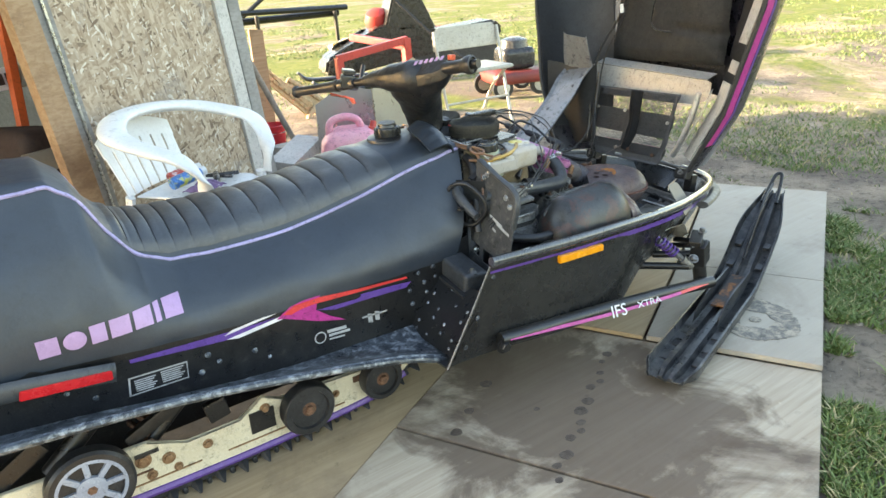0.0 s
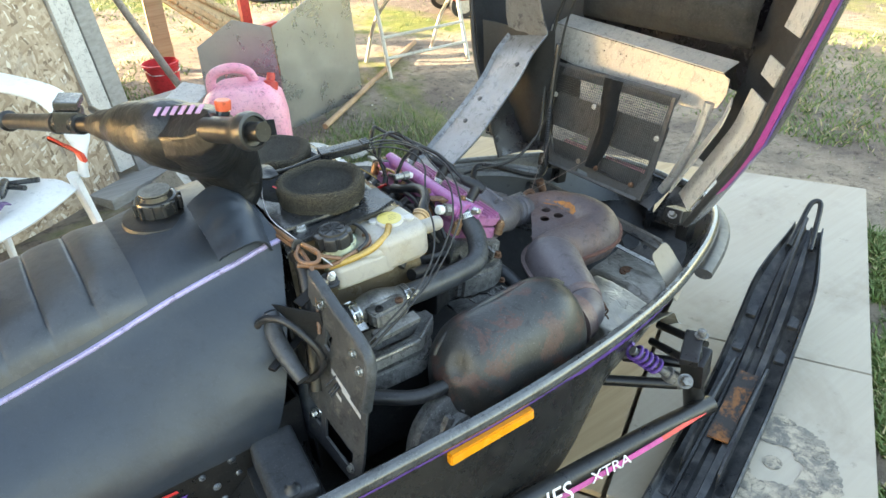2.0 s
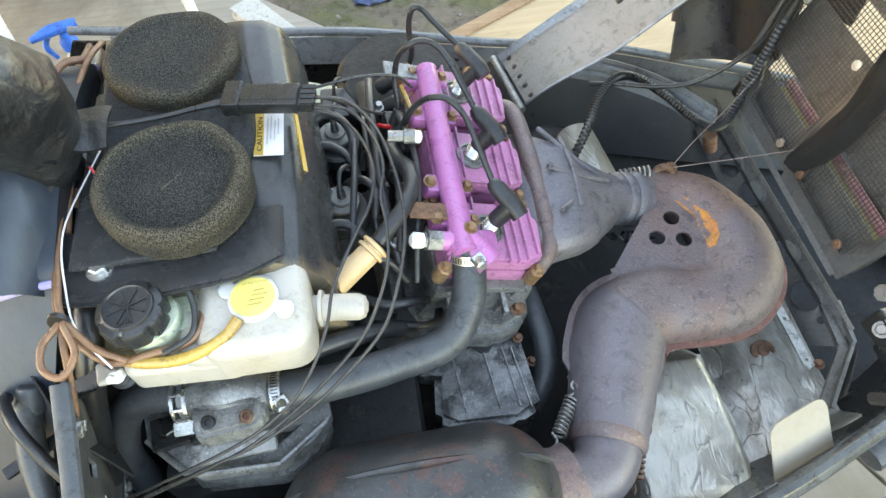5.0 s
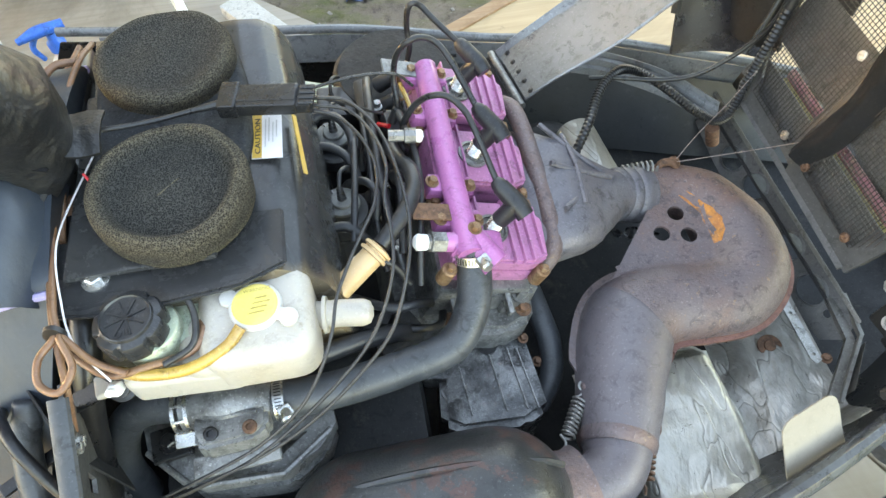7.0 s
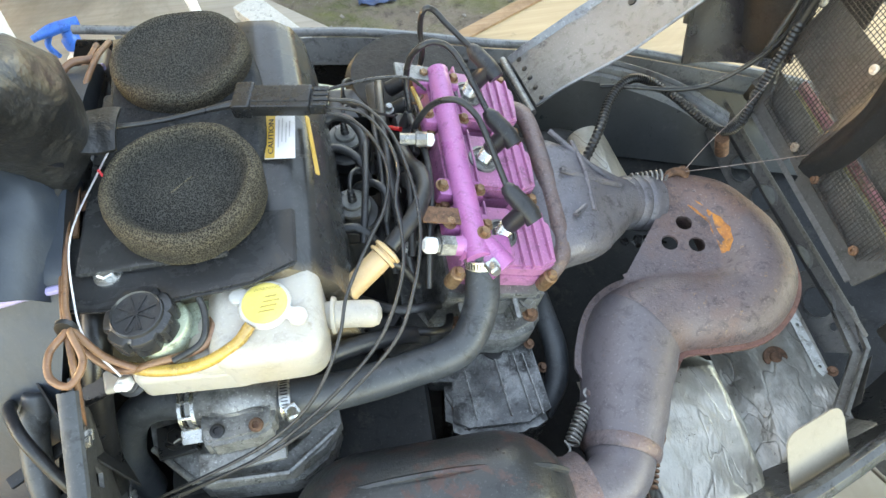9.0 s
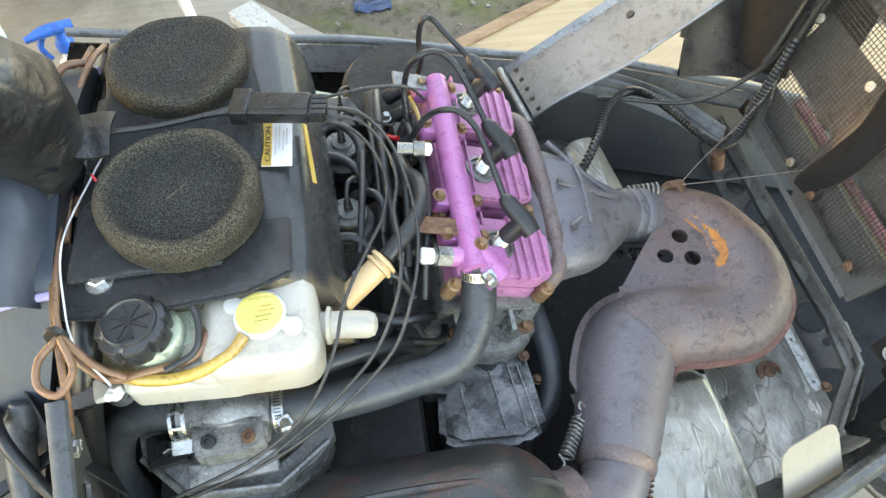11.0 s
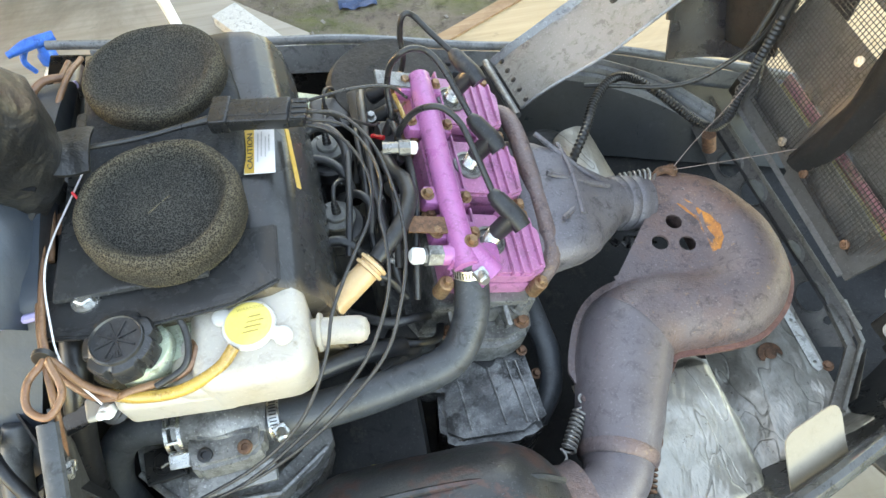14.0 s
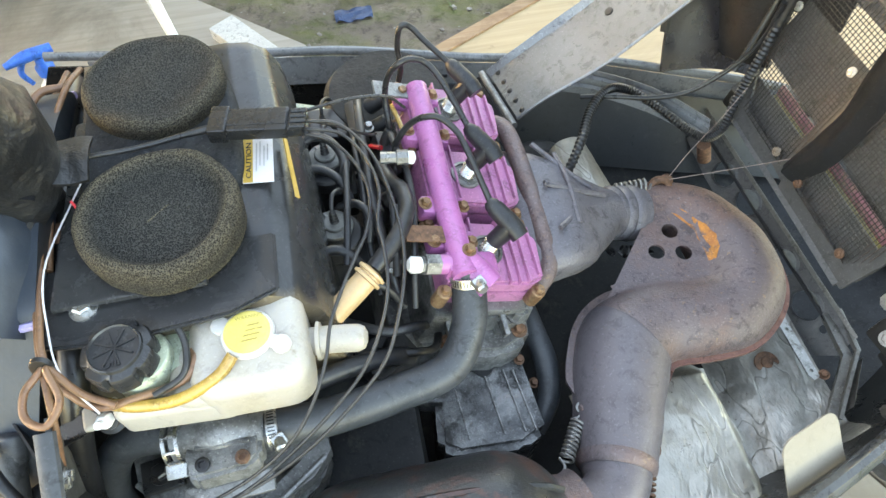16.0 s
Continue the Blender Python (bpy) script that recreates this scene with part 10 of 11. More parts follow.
# pad: a vinyl bag from the column up to the bar
bm = B()
secs = [((-0.400, -0.040, 0.622), 0.040, 0.036), ((-0.402, -0.038, 0.640), 0.048, 0.043), ((-0.406, -0.034, 0.675), 0.055, 0.048), ((-0.424, -0.052, 0.715), 0.058, 0.048), ((-0.458, -0.105, 0.752), 0.068, 0.047), ((-0.486, -0.150, 0.782), 0.092, 0.047), ((-0.506, -0.178, 0.808), 0.102, 0.040), ((-0.518, -0.186, 0.826), 0.094, 0.022)]
cols = []
dn = Vector((0.62, 0.25, 0.55)).normalized()
bw_ = (dn - hd_ * dn.dot(hd_)).normalized()
for i in range((len(secs) - 1) * 6 + 1):
    k = min(i // 6, len(secs) - 2)
    f = i / 6 - k
    (c0, a0, b0), (c1, a1, b1) = secs[k], secs[k + 1]
    c = Vector(c0).lerp(Vector(c1), f)
    a, b = a0 + (a1 - a0) * f, b0 + (b1 - b0) * f
    row = []
    for j in range(40):
        t = 2 * math.pi * j / 40
        ca, sa = math.cos(t), math.sin(t)
        w = 1 + 0.05 * noise.noise(Vector((ca * 1.6, sa * 1.6, i * 0.12))) + 0.02 * noise.noise(Vector((ca * 5, sa * 5, i * 0.4)))
        row.append(c + hd_ * a * w * math.copysign(abs(ca) ** 0.75, ca) + bw_ * b * w * math.copysign(abs(sa) ** 0.75, sa))
    cols.append(row)
rings(bm, cols)
padm = part("handlebar_pad", bm, M["vinyl_pad"], sled, "wrinkled black vinyl handlebar pad", 60)
bm = B()
tube(bm, [HL + hd_ * 0.27, HL + hd_ * 0.31, HL + hd_ * 0.37 + Vector((0.004, 0, -0.004)), HL + hd_ * 0.43 + Vector((0.012, 0, -0.012)), Vector((-0.47, -0.13, 0.77))], [0.015, 0.022, 0.036, 0.044, 0.042], 20, 6)
part("pad_sleeve", bm, M["vinyl_pad"], padm, "tapered sleeve of the pad round the bar", 60)
for k in range(6):
    bm = B()
    c = Vector((-0.519, -0.190, 0.836)).lerp(Vector((-0.486, -0.256, 0.848)), k / 5) + Vector((-0.0016, -0.0016, 0.0032))
    prism(bm, [(-0.0048, -0.006), (0.0038, -0.006), (0.0052, 0.006), (-0.0034, 0.006)], c, hd_, bw_, Vector((-0.0004, -0.0003, 0.0008)))
    part("print_block", bm, M["lilac"], padm, "plain lilac printed block")
# zipped tab at the foot of the pad
bm = B()
sheet(bm, lambda u, v: (-0.396 + 0.052 * u, -0.074 + 0.052 * v + 0.004 * u, 0.664 - 0.010 * u + 0.005 * math.sin(v * 3) + 0.002 * math.sin(u * 7 + v * 2)), 14, 12, 0.004)
tab = part("pad_tab", bm, M["vinyl_pad"], padm, "stitched vinyl tab of the pad", 60)
bm = B()
for k in range(26):
    f = k / 25
    box(bm, (-0.43 + 0.045 * f, -0.082 - 0.004 * f, 0.672 - 0.012 * f), (0.0022, 0.0045, 0.002), (0, 10, -6), 0)
part("zip", bm, M["black_metal"], padm, "black zip teeth")["kind"] = "stuff"
bm = B()
tube(bm, [(-0.362, -0.082, 0.645), (-0.354, -0.092, 0.64), (-0.346, -0.088, 0.638), (-0.35, -0.098, 0.635)], 0.0012, 6, 5)
part("red_wire", bm, M["red"], sled)
# steering column below the pad
bm = B()
cyl(bm, (-0.405, -0.04, 0.63), (-0.40, -0.04, 0.45), 0.016, n=16)
part("steering_column", bm, M["black_metal"], sled)
# foam base under the filters
bm = B()
box(bm, (-0.322, -0.058, 0.6085), (0.13, 0.22, 0.008), (0, 0, 0), 0.004)
part("filter_plate", bm, M["airbox"], airbox, "black plastic plate under the filters")

# ---- the yard behind ----
def mono_chair():
    """A white moulded plastic armchair."""
    C, f, l = Vector((-0.80, 1.0, 0)), Vector((0.64, -0.77, 0)).normalized(), Vector((0.77, 0.64, 0)).normalized()
    ch = thing("plastic_armchair", (C.x, C.y, 0), "white moulded plastic armchair with tools on its seat", "chair")

    def P(a, b, z):
        return C + f * (a * 0.86) + l * (b * 0.86) + Vector((0, 0, z * 0.95))
    bm = B()
    sheet(bm, lambda u, v: P(-0.19 + 0.40 * u, (-0.20 + 0.40 * v) * (1 - 0.12 * (1 - u)), 0.362 - 0.025 * math.sin(u * 2.6) * math.sin(v * math.pi) - 0.03 * max(0, u - 0.85) * 6), 16, 16, 0.005)
    seat_ = part("seat", bm, M["white"], ch, "", 60)

    def back(u, v):
        b = (-0.215 + 0.43 * u)
        bow = 0.06 * (1 - (2 * u - 1) ** 2)
        return P(-0.19 - 0.085 * v - bow * 0.5, b * (1 + 0.10 * v), 0.36 + 0.275 * v * (1 - 0.18 * (2 * u - 1) ** 2))
    bm = B()
    sheet(bm, lambda u, v: back(u, 0.72 + 0.28 * v), 20, 4, 0.006)
    rest = part("backrest", bm, M["white"], ch, "slotted backrest", 60)
    for k in range(7):
        u0, u1 = k / 7 + 0.012, (k + 1) / 7 - 0.012
        bm = B()
        sheet(bm, lambda u, v: back(u0 + (u1 - u0) * u, 0.02 + 0.72 * v), 3, 8, 0.005)
        part("back_slat", bm, M["white"], rest, "", 60)
    bm = B()
    tube(bm, [P(0.21, -0.235, 0.36), P(0.215, -0.262, 0.46), P(0.15, -0.285, 0.535), P(0.0, -0.292, 0.575), P(-0.15, -0.262, 0.615), P(-0.235, -0.15, 0.65), P(-0.262, 0.0, 0.66), P(-0.235, 0.15, 0.655), P(-0.15, 0.262, 0.64), P(0.0, 0.292, 0.615), P(0.15, 0.285, 0.58), P(0.22, 0.262, 0.49), P(0.215, 0.235, 0.36)], [0.024, 0.030, 0.042, 0.046, 0.05, 0.05, 0.05, 0.05, 0.05, 0.046, 0.042, 0.032, 0.024], 14, 8, 0.42, up=(0, 0, 1))
    part("rail", bm, M["white"], ch, "broad moulded rail running round the back and arms", 60)
    for sgn in (-1, 1):
        for a0, a1 in ((0.19, 0.225), (-0.19, -0.25)):
            bm = B()
            tube(bm, [P(a0, 0.215 * sgn, 0.37), P((a0 + a1) / 2, 0.23 * sgn, 0.19), P(a1, 0.243 * sgn, 0.003)], [0.03, 0.026, 0.021], 10, 5, 0.55)
            part("leg", bm, M["white"], ch, "", 60)
    return P


CP = mono_chair()


def can(name, p, r, h, mat, cap, label, cat):
    t = thing(name, p, label, cat, "cans on the plastic chair")
    bm = B()
    lathe(bm, p, (0.9, 0.3, 0.1), [(r * 0.9, 0), (r, 0.004), (r, h * 0.78), (r * 0.7, h * 0.86)], 24)
    part("body", bm, mat, t)
    bm = B()
    lathe(bm, Vector(p) + Vector((0.9, 0.3, 0.1)).normalized() * h * 0.84, (0.9, 0.3, 0.1), [(r * 0.68, 0), (r * 0.68, h * 0.16)], 18)
    part("cap", bm, cap, t)


M["can_blue"] = surface("blue_printed_can", (0.06, 0.2, 0.5), 0.35, 0.2, (0.6, 0.6, 0.1), (30, 0.5, 0.6))
M["can_red"] = surface("red_printed_can", (0.5, 0.08, 0.06), 0.35, 0.2, (0.7, 0.7, 0.68), (30, 0.5, 0.6))
can("spray_can", CP(-0.06, -0.10, 0.392), 0.024, 0.15, M["can_blue"], M["white"], "small blue printed spray can lying on the chair seat", "spray can")
can("spray_can", CP(-0.13, -0.02, 0.392), 0.022, 0.14, M["can_red"], M["white"], "small red printed spray can lying on the chair seat", "spray can")


def screwdriver():
    t = thing("screwdriver", CP(0.10, -0.02, 0.362), "black-handled screwdriver on the white chair", "screwdriver")
    bm = B()
    a, b = CP(0.16, -0.08, 0.372), CP(0.08, 0.03, 0.375)
    d = (b - a).normalized()
    lathe(bm, b, d, [(0.006, 0), (0.012, 0.01), (0.014, 0.05), (0.013, 0.09), (0.009, 0.105)], 14)
    part("handle", bm, M["airbox"], t)
    bm = B()
    cyl(bm, a, b, 0.003, n=8)
    part("blade", bm, M["steel"], t)
    t2 = thing("pliers", CP(-0.02, 0.10, 0.362), "dark pliers beside the screwdriver on the chair", "pliers")
    for s in (-1, 1):
        bm = B()
        tube(bm, [CP(-0.02, 0.10 + 0.005 * s, 0.374), CP(0.03, 0.11 + 0.012 * s, 0.374), CP(0.11, 0.13 + 0.03 * s, 0.374)], [0.006, 0.007, 0.008], 8, 5)
        part("handle", bm, M["airbox"], t2)
    bm = B()
    M["rag"] = surface("purple_rag_cloth", (0.16, 0.10, 0.2), 0.9, 0, (0.22, 0.15, 0.27), (14, 0.4, 0.7))
    sheet(bm, lambda u, v: CP(0.0 + 0.14 * u, -0.12 + 0.13 * v, 0.366 + 0.02 * abs(noise.noise(Vector((u * 3, v * 3, 1)))) + 0.02 * math.sin(u * 3) * math.sin(v * 3)), 20, 20, 0.003)
    solid("cleaning_rag", bm, M["rag"], "crumpled purple cloth rag on the chair seat", "rag", angle=60)


screwdriver()


def spray_bottle():
    o = Vector((-0.70, 0.70, 0.0))
    t = thing("spray_bottle", o, "white spray bottle with a bright blue trigger head", "spray bottle")
    blue = surface("bright_blue_plastic", (0.02, 0.16, 0.62), 0.35, 0, (0.02, 0.12, 0.5), (20, 0.4, 0.7))
    bm = B()
    lathe(bm, o, (0, 0, 1), [(0.036, 0), (0.04, 0.01), (0.04, 0.13), (0.028, 0.16), (0.015, 0.175), (0.015, 0.19)], 24)
    part("bottle", bm, M["white"], t)
    bm = B()
    p = o + Vector((0, 0, 0.188))
    a = Vector((-0.8, -0.35, 0)).normalized()
    lathe(bm, p, (0, 0, 1), [(0.018, 0), (0.018, 0.018), (0.012, 0.022), (0.010, 0.04)], 16)
    tube(bm, [p - a * 0.03 + Vector((0, 0, 0.048)), p + a * 0.02 + Vector((0, 0, 0.05)), p + a * 0.062 + Vector((0, 0, 0.045))], [0.012, 0.014, 0.008], 12, 5, 0.8)
    tube(bm, [p + a * 0.03 + Vector((0, 0, 0.045)), p + a * 0.043 + Vector((0, 0, 0.02)), p + a * 0.035 + Vector((0, 0, -0.01))], [0.007, 0.006, 0.005], 10, 5)
    part("trigger_head", bm, blue, t, "bright blue trigger head", 60)


spray_bottle()


def folding_chair():
    L0, R0 = Vector((1.07, 1.96, 0.03)), Vector((1.545, 1.92, 0.03))
    r = (R0 - L0).normalized()
    b = Vector((-r.y, r.x, 0))
    t = thing("folding_chair", ((L0 + R0) / 2), "white metal folding chair with worn paint", "chair")
    w = (R0 - L0).length
    for p in (L0, R0):
        bm = B()
        tube(bm, [p, p + b * 0.10 + Vector((0, 0, 0.38)), p + b * 0.16 + Vector((0, 0, 0.65))], 0.011, 10, 5)
        part("front_leg", bm, M["offwhite"], t)
        bm = B()
        q = p + b * 0.36
        tube(bm, [q + (r if p == L0 else -r) * 0.03, q - b * 0.16 + Vector((0, 0, 0.24)) + (r if p == L0 else -r) * 0.03, p + b * 0.0 + Vector((0, 0, 0.40)) + (r if p == L0 else -r) * 0.03], 0.010, 10, 5)
        part("rear_leg", bm, M["offwhite"], t)
    for z, off in ((0.10, 0.02), (0.20, 0.05)):
        bm = B()
        cyl(bm, L0 + b * off + Vector((0, 0, z)), R0 + b * off + Vector((0, 0, z)), 0.008, n=10)
        part("crossbar", bm, M["offwhite"], t)
    bm = B()
    o = (L0 + R0) / 2 + b * 0.12
    prism(bm, [(-w / 2 + 0.02, -0.19), (w / 2 - 0.02, -0.19), (w / 2 - 0.01, 0.16), (-w / 2 + 0.01, 0.16)], o + Vector((0, 0, 0.395)), r, b, (0, 0, 0.022), 0.01)
    part("seat", bm, M["offwhite"], t)
    bm = B()
    oo = (L0 + R0) / 2 + b * 0.16
    hw_ = w / 2
    pts = [(-hw_ - 0.01, -0.06), (hw_ + 0.01, -0.06), (hw_ + 0.01, 0.04), (hw_ - 0.03, 0.085), (-hw_ + 0.03, 0.085), (-hw_ - 0.01, 0.04)]
    prism(bm, pts, oo + Vector((0, 0, 0.585)), r, (0.03 * b + Vector((0, 0, 1))), b * 0.014, 0.006)
    part("backrest", bm, M["offwhite"], t)


folding_chair()


M["deck_red"] = surface("dull_dark_red_paint", (0.22, 0.03, 0.025), 0.5, 0, (0.14, 0.025, 0.02), (7, 0.4, 0.7), (0.08, 0.06, 0.05), (20, 0.55, 0.75))


def lawn_mower():
    o = Vector((2.32, 2.78, 0.03))
    t = thing("lawn_mower", o, "red lawn mower with a black engine cover", "lawn mower")
    bm = B()
    box(bm, o + Vector((0, 0.05, 0.16)), (0.46, 0.42, 0.10), (0, 0, -20), 0.04, 3)
    part("deck", bm, M["deck_red"], t, "dull red steel deck")
    bm = B()
    box(bm, o + Vector((0.02, 0.05, 0.30)), (0.28, 0.28, 0.17), (0, 0, -20), 0.05, 3)
    lathe(bm, o + Vector((0.02, 0.05, 0.38)), (0, 0, 1), [(0.12, 0), (0.11, 0.06), (0.06, 0.08)], 24)
    part("engine_cover", bm, M["airbox"], t, "black engine cover")
    for dx, dy in ((0.13, -0.14), (-0.20, -0.06), (0.22, 0.2), (-0.13, 0.28)):
        bm = B()
        c = o + Vector((dx, dy, 0.088))
        lathe(bm, c - Vector((0.1, 0.27, 0)).normalized() * 0.02, Vector((0.34, 0.94, 0)), [(0.04, 0), (0.085, 0.002), (0.088, 0.02), (0.085, 0.04), (0.04, 0.042)], 24)
        wh = part("wheel", bm, M["rubber"], t)
        bm = B()
        lathe(bm, c - Vector((0.34, 0.94, 0)) * 0.024, Vector((0.34, 0.94, 0)), [(0.012, 0), (0.055, 0.002), (0.055, 0.01)], 20)
        part("hub", bm, M["alu"], wh, "grey wheel hub")
    bm = B()
    tube(bm, [o + Vector((-0.2, 0.2, 0.2)), o + Vector((-0.45, 0.5, 0.5)), o + Vector((-0.65, 0.75, 0.8))], 0.011, 8, 5)
    part("handle", bm, M["black_metal"], t)


lawn_mower()


def far_sled():
    o = Vector((2.25, 4.6, ground_z(2.25, 4.6)))
    t = thing("second_snowmobile", o, "black and red snowmobile standing in the sunny yard", "snowmobile")
    d = Vector((0.97, -0.24, 0)).normalized()
    s = Vector((d.y, -d.x, 0))

    def P(x, y, z):
        return o + d * x + s * y + Vector((0, 0, z))
    bm = B()
    side = [(-0.78, 0.14), (-0.74, 0.28), (-0.5, 0.40), (-0.3, 0.46), (-0.16, 0.55), (0.02, 0.52), (0.16, 0.46), (0.5, 0.45), (1.05, 0.50), (1.15, 0.40), (1.05, 0.28), (0.1, 0.2), (-0.6, 0.1)]
    prism(bm, side, P(0, -0.2, 0), d, (0, 0, 1), s * 0.4, 0.03)
    body = part("body", bm, M["pan"], t, "glossy black bodywork", 50)
    bm = B()
    prism(bm, [(-0.12, 0.5), (-0.02, 0.80), (0.10, 0.92), (0.22, 0.90), (0.34, 0.62), (0.42, 0.46)], P(0, -0.16, 0), d, (0, 0, 1), s * 0.32, 0.02)
    part("windshield_cowl", bm, M["pan"], t, "tall black cowl", 50)
    for x, y, z, sx, sz, m in ((-0.30, -0.23, 0.36, 0.12, 0.10, "redpaint"), (-0.16, -0.23, 0.44, 0.09, 0.12, "black_metal"), (-0.42, -0.22, 0.28, 0.16, 0.05, "alu"), (0.02, -0.22, 0.36, 0.10, 0.16, "hose"), (0.14, -0.22, 0.30, 0.08, 0.2, "black_metal")):
        bm = B()
        box(bm, P(x, y, z), (sx, 0.05, sz), (8, 6, -14), 0.012, 2)
        part("engine_piece", bm, M[m], t)
    for x0, x1, y0, z0, z1, m in ((-0.60, -0.34, -0.30, 0.22, 0.32, "redpaint"), (-0.24, -0.04, -0.345, 0.30, 0.40, "redpaint"), (-0.62, -0.5, -0.26, 0.34, 0.37, "decal_white")):
        bm = B()
        box(bm, P((x0 + x1) / 2, y0, (z0 + z1) / 2), (x1 - x0, 0.1, z1 - z0), (12, 0, -14), 0.03, 2)
        part("panel", bm, M[m], body, "coloured body panel")
    for k in range(3):
        bm = B()
        box(bm, P(0.42 + 0.13 * k, -0.2, 0.42 - 0.01 * k), (0.10, 0.02, 0.10), (8, 0, -14), 0.006)
        part("print_block", bm, M["redpaint"], body, "plain red printed block")
    bm = B()
    tube(bm, [P(0.16, -0.38, 0.78), P(0.12, -0.1, 0.80), P(0.12, 0.1, 0.80), P(0.18, 0.36, 0.78)], 0.016, 10, 5)
    part("handlebar", bm, M["airbox"], t)
    bm = B()
    tube(bm, [P(0.10, 0.0, 0.78), P(0.02, 0.0, 0.55)], 0.05, 10, 3)
    part("steering_post", bm, M["airbox"], t)
    bm = B()
    lathe(bm, P(-0.12, -0.1, 0.54), (-0.3, -0.3, 1), [(0.12, 0), (0.13, 0.05), (0.10, 0.13), (0.04, 0.16)], 20)
    part("headlight_pod", bm, M["redpaint"], t, "bright red pod")
    bm = B()
    sheet(bm, lambda u, v: P(-0.62 + 0.34 * u, -0.34 + 0.3 * v, 0.47 + 0.05 * math.sin(u * 4) * math.sin(v * 3) - 0.14 * (1 - v) - 0.08 * (1 - u)), 14, 10, 0.01)
    solid("draped_cloth", bm, surface("white_and_yellow_cloth", (0.72, 0.7, 0.62), 0.85, 0, (0.75, 0.55, 0.1), (7, 0.55, 0.62)), "white and yellow cloth draped over the black snowmobile", "cloth", angle=60)
    bm = B()
    prism(bm, [(0.1, 0.02), (0.95, 0.02), (1.1, 0.14), (1.05, 0.3), (0.2, 0.26), (0.05, 0.14)], P(0, -0.19, 0), d, (0, 0, 1), s * 0.38, 0.02)
    part("track", bm, M["rubber"], t, "black rubber drive track")
    for y in (-0.42, 0.42):
        bm = B()
        tube(bm, [P(-0.95, y, 0.12), P(-0.8, y, 0.03), P(-0.2, y, 0.02)], [0.04, 0.06, 0.05], 10, 6, 0.4)
        part("ski", bm, M["ski"], t)
        bm = B()
        tube(bm, [P(-0.5, y, 0.05), P(-0.42, y * 0.7, 0.2)], 0.025, 8, 3)
        part("strut", bm, M["black_metal"], t)


far_sled()


def fuel_jug():
    o = Vector((0.165, 1.60, ground_z(0.165, 1.6) - 0.004))
    t = thing("fuel_jug", o, "faded pink plastic fuel jug with an orange spout", "fuel jug")
    pk = surface("faded_pink_plastic", (0.66, 0.24, 0.33), 0.5, 0, (0.72, 0.36, 0.42), (6, 0.4, 0.7), (0.42, 0.2, 0.22), (24, 0.64, 0.8), sss=0.15)
    ang = -0.45
    ca, sa = math.cos(ang), math.sin(ang)

    def P(x, y, z):
        return o + Vector((x * ca - y * sa, x * sa + y * ca, z)) * 1.32
    bm = B()
    loops = []
    for z, a, b in ((0, 0.11, 0.085), (0.012, 0.125, 0.098), (0.13, 0.128, 0.10), (0.19, 0.12, 0.095), (0.225, 0.09, 0.075), (0.242, 0.06, 0.05)):
        row = []
        for k in range(32):
            q = 2 * math.pi * k / 32
            c, s = math.cos(q), math.sin(q)
            row.append(P(a * math.copysign(abs(c) ** 0.5, c), b * math.copysign(abs(s) ** 0.5, s), z))
        loops.append(row)
    rings(bm, loops)
    part("body", bm, pk, t, "", 50)
    bm = B()
    tube(bm, [P(-0.085, 0, 0.20), P(-0.075, 0, 0.265), P(-0.02, 0, 0.285), P(0.03, 0, 0.27), P(0.05, 0, 0.225)], 0.02, 12, 6)
    part("handle", bm, pk, t, "", 60)
    bm = B()
    lathe(bm, P(0.085, 0, 0.205), (0.35, 0.2, 1), [(0.03, 0), (0.03, 0.035), (0.018, 0.04), (0.016, 0.07)], 20)
    part("spout_cap", bm, M["redpaint"], t, "orange-red spout cap")
    bm = B()
    sheet(bm, lambda u, v: P(0.04 + 0.05 * u, -0.1015, 0.08 + 0.07 * v), 3, 3, 0.001)
    part("label", bm, M["pan_in"], t, "dark worn label")


fuel_jug()


def red_bucket():
    o = Vector((0.115, 2.62, 0.03))
    t = thing("bucket", o, "red plastic bucket by the shed post", "bucket")
    bm = B()
    lathe(bm, o, (0, 0, 1), [(0.066, 0), (0.07, 0.004), (0.086, 0.15), (0.092, 0.155), (0.092, 0.165), (0.086, 0.166), (0.07, 0.02), (0.01, 0.018)], 30)
    part("body", bm, surface("red_plastic", (0.55, 0.03, 0.04), 0.4), t)
    bm = B()
    tube(bm, [o + Vector((-0.09, 0, 0.15)), o + Vector((-0.06, -0.07, 0.12)), o + Vector((0.06, -0.07, 0.12)), o + Vector((0.09, 0, 0.15))], 0.003, 6, 6)
    part("handle", bm, M["steel"], t)


red_bucket()


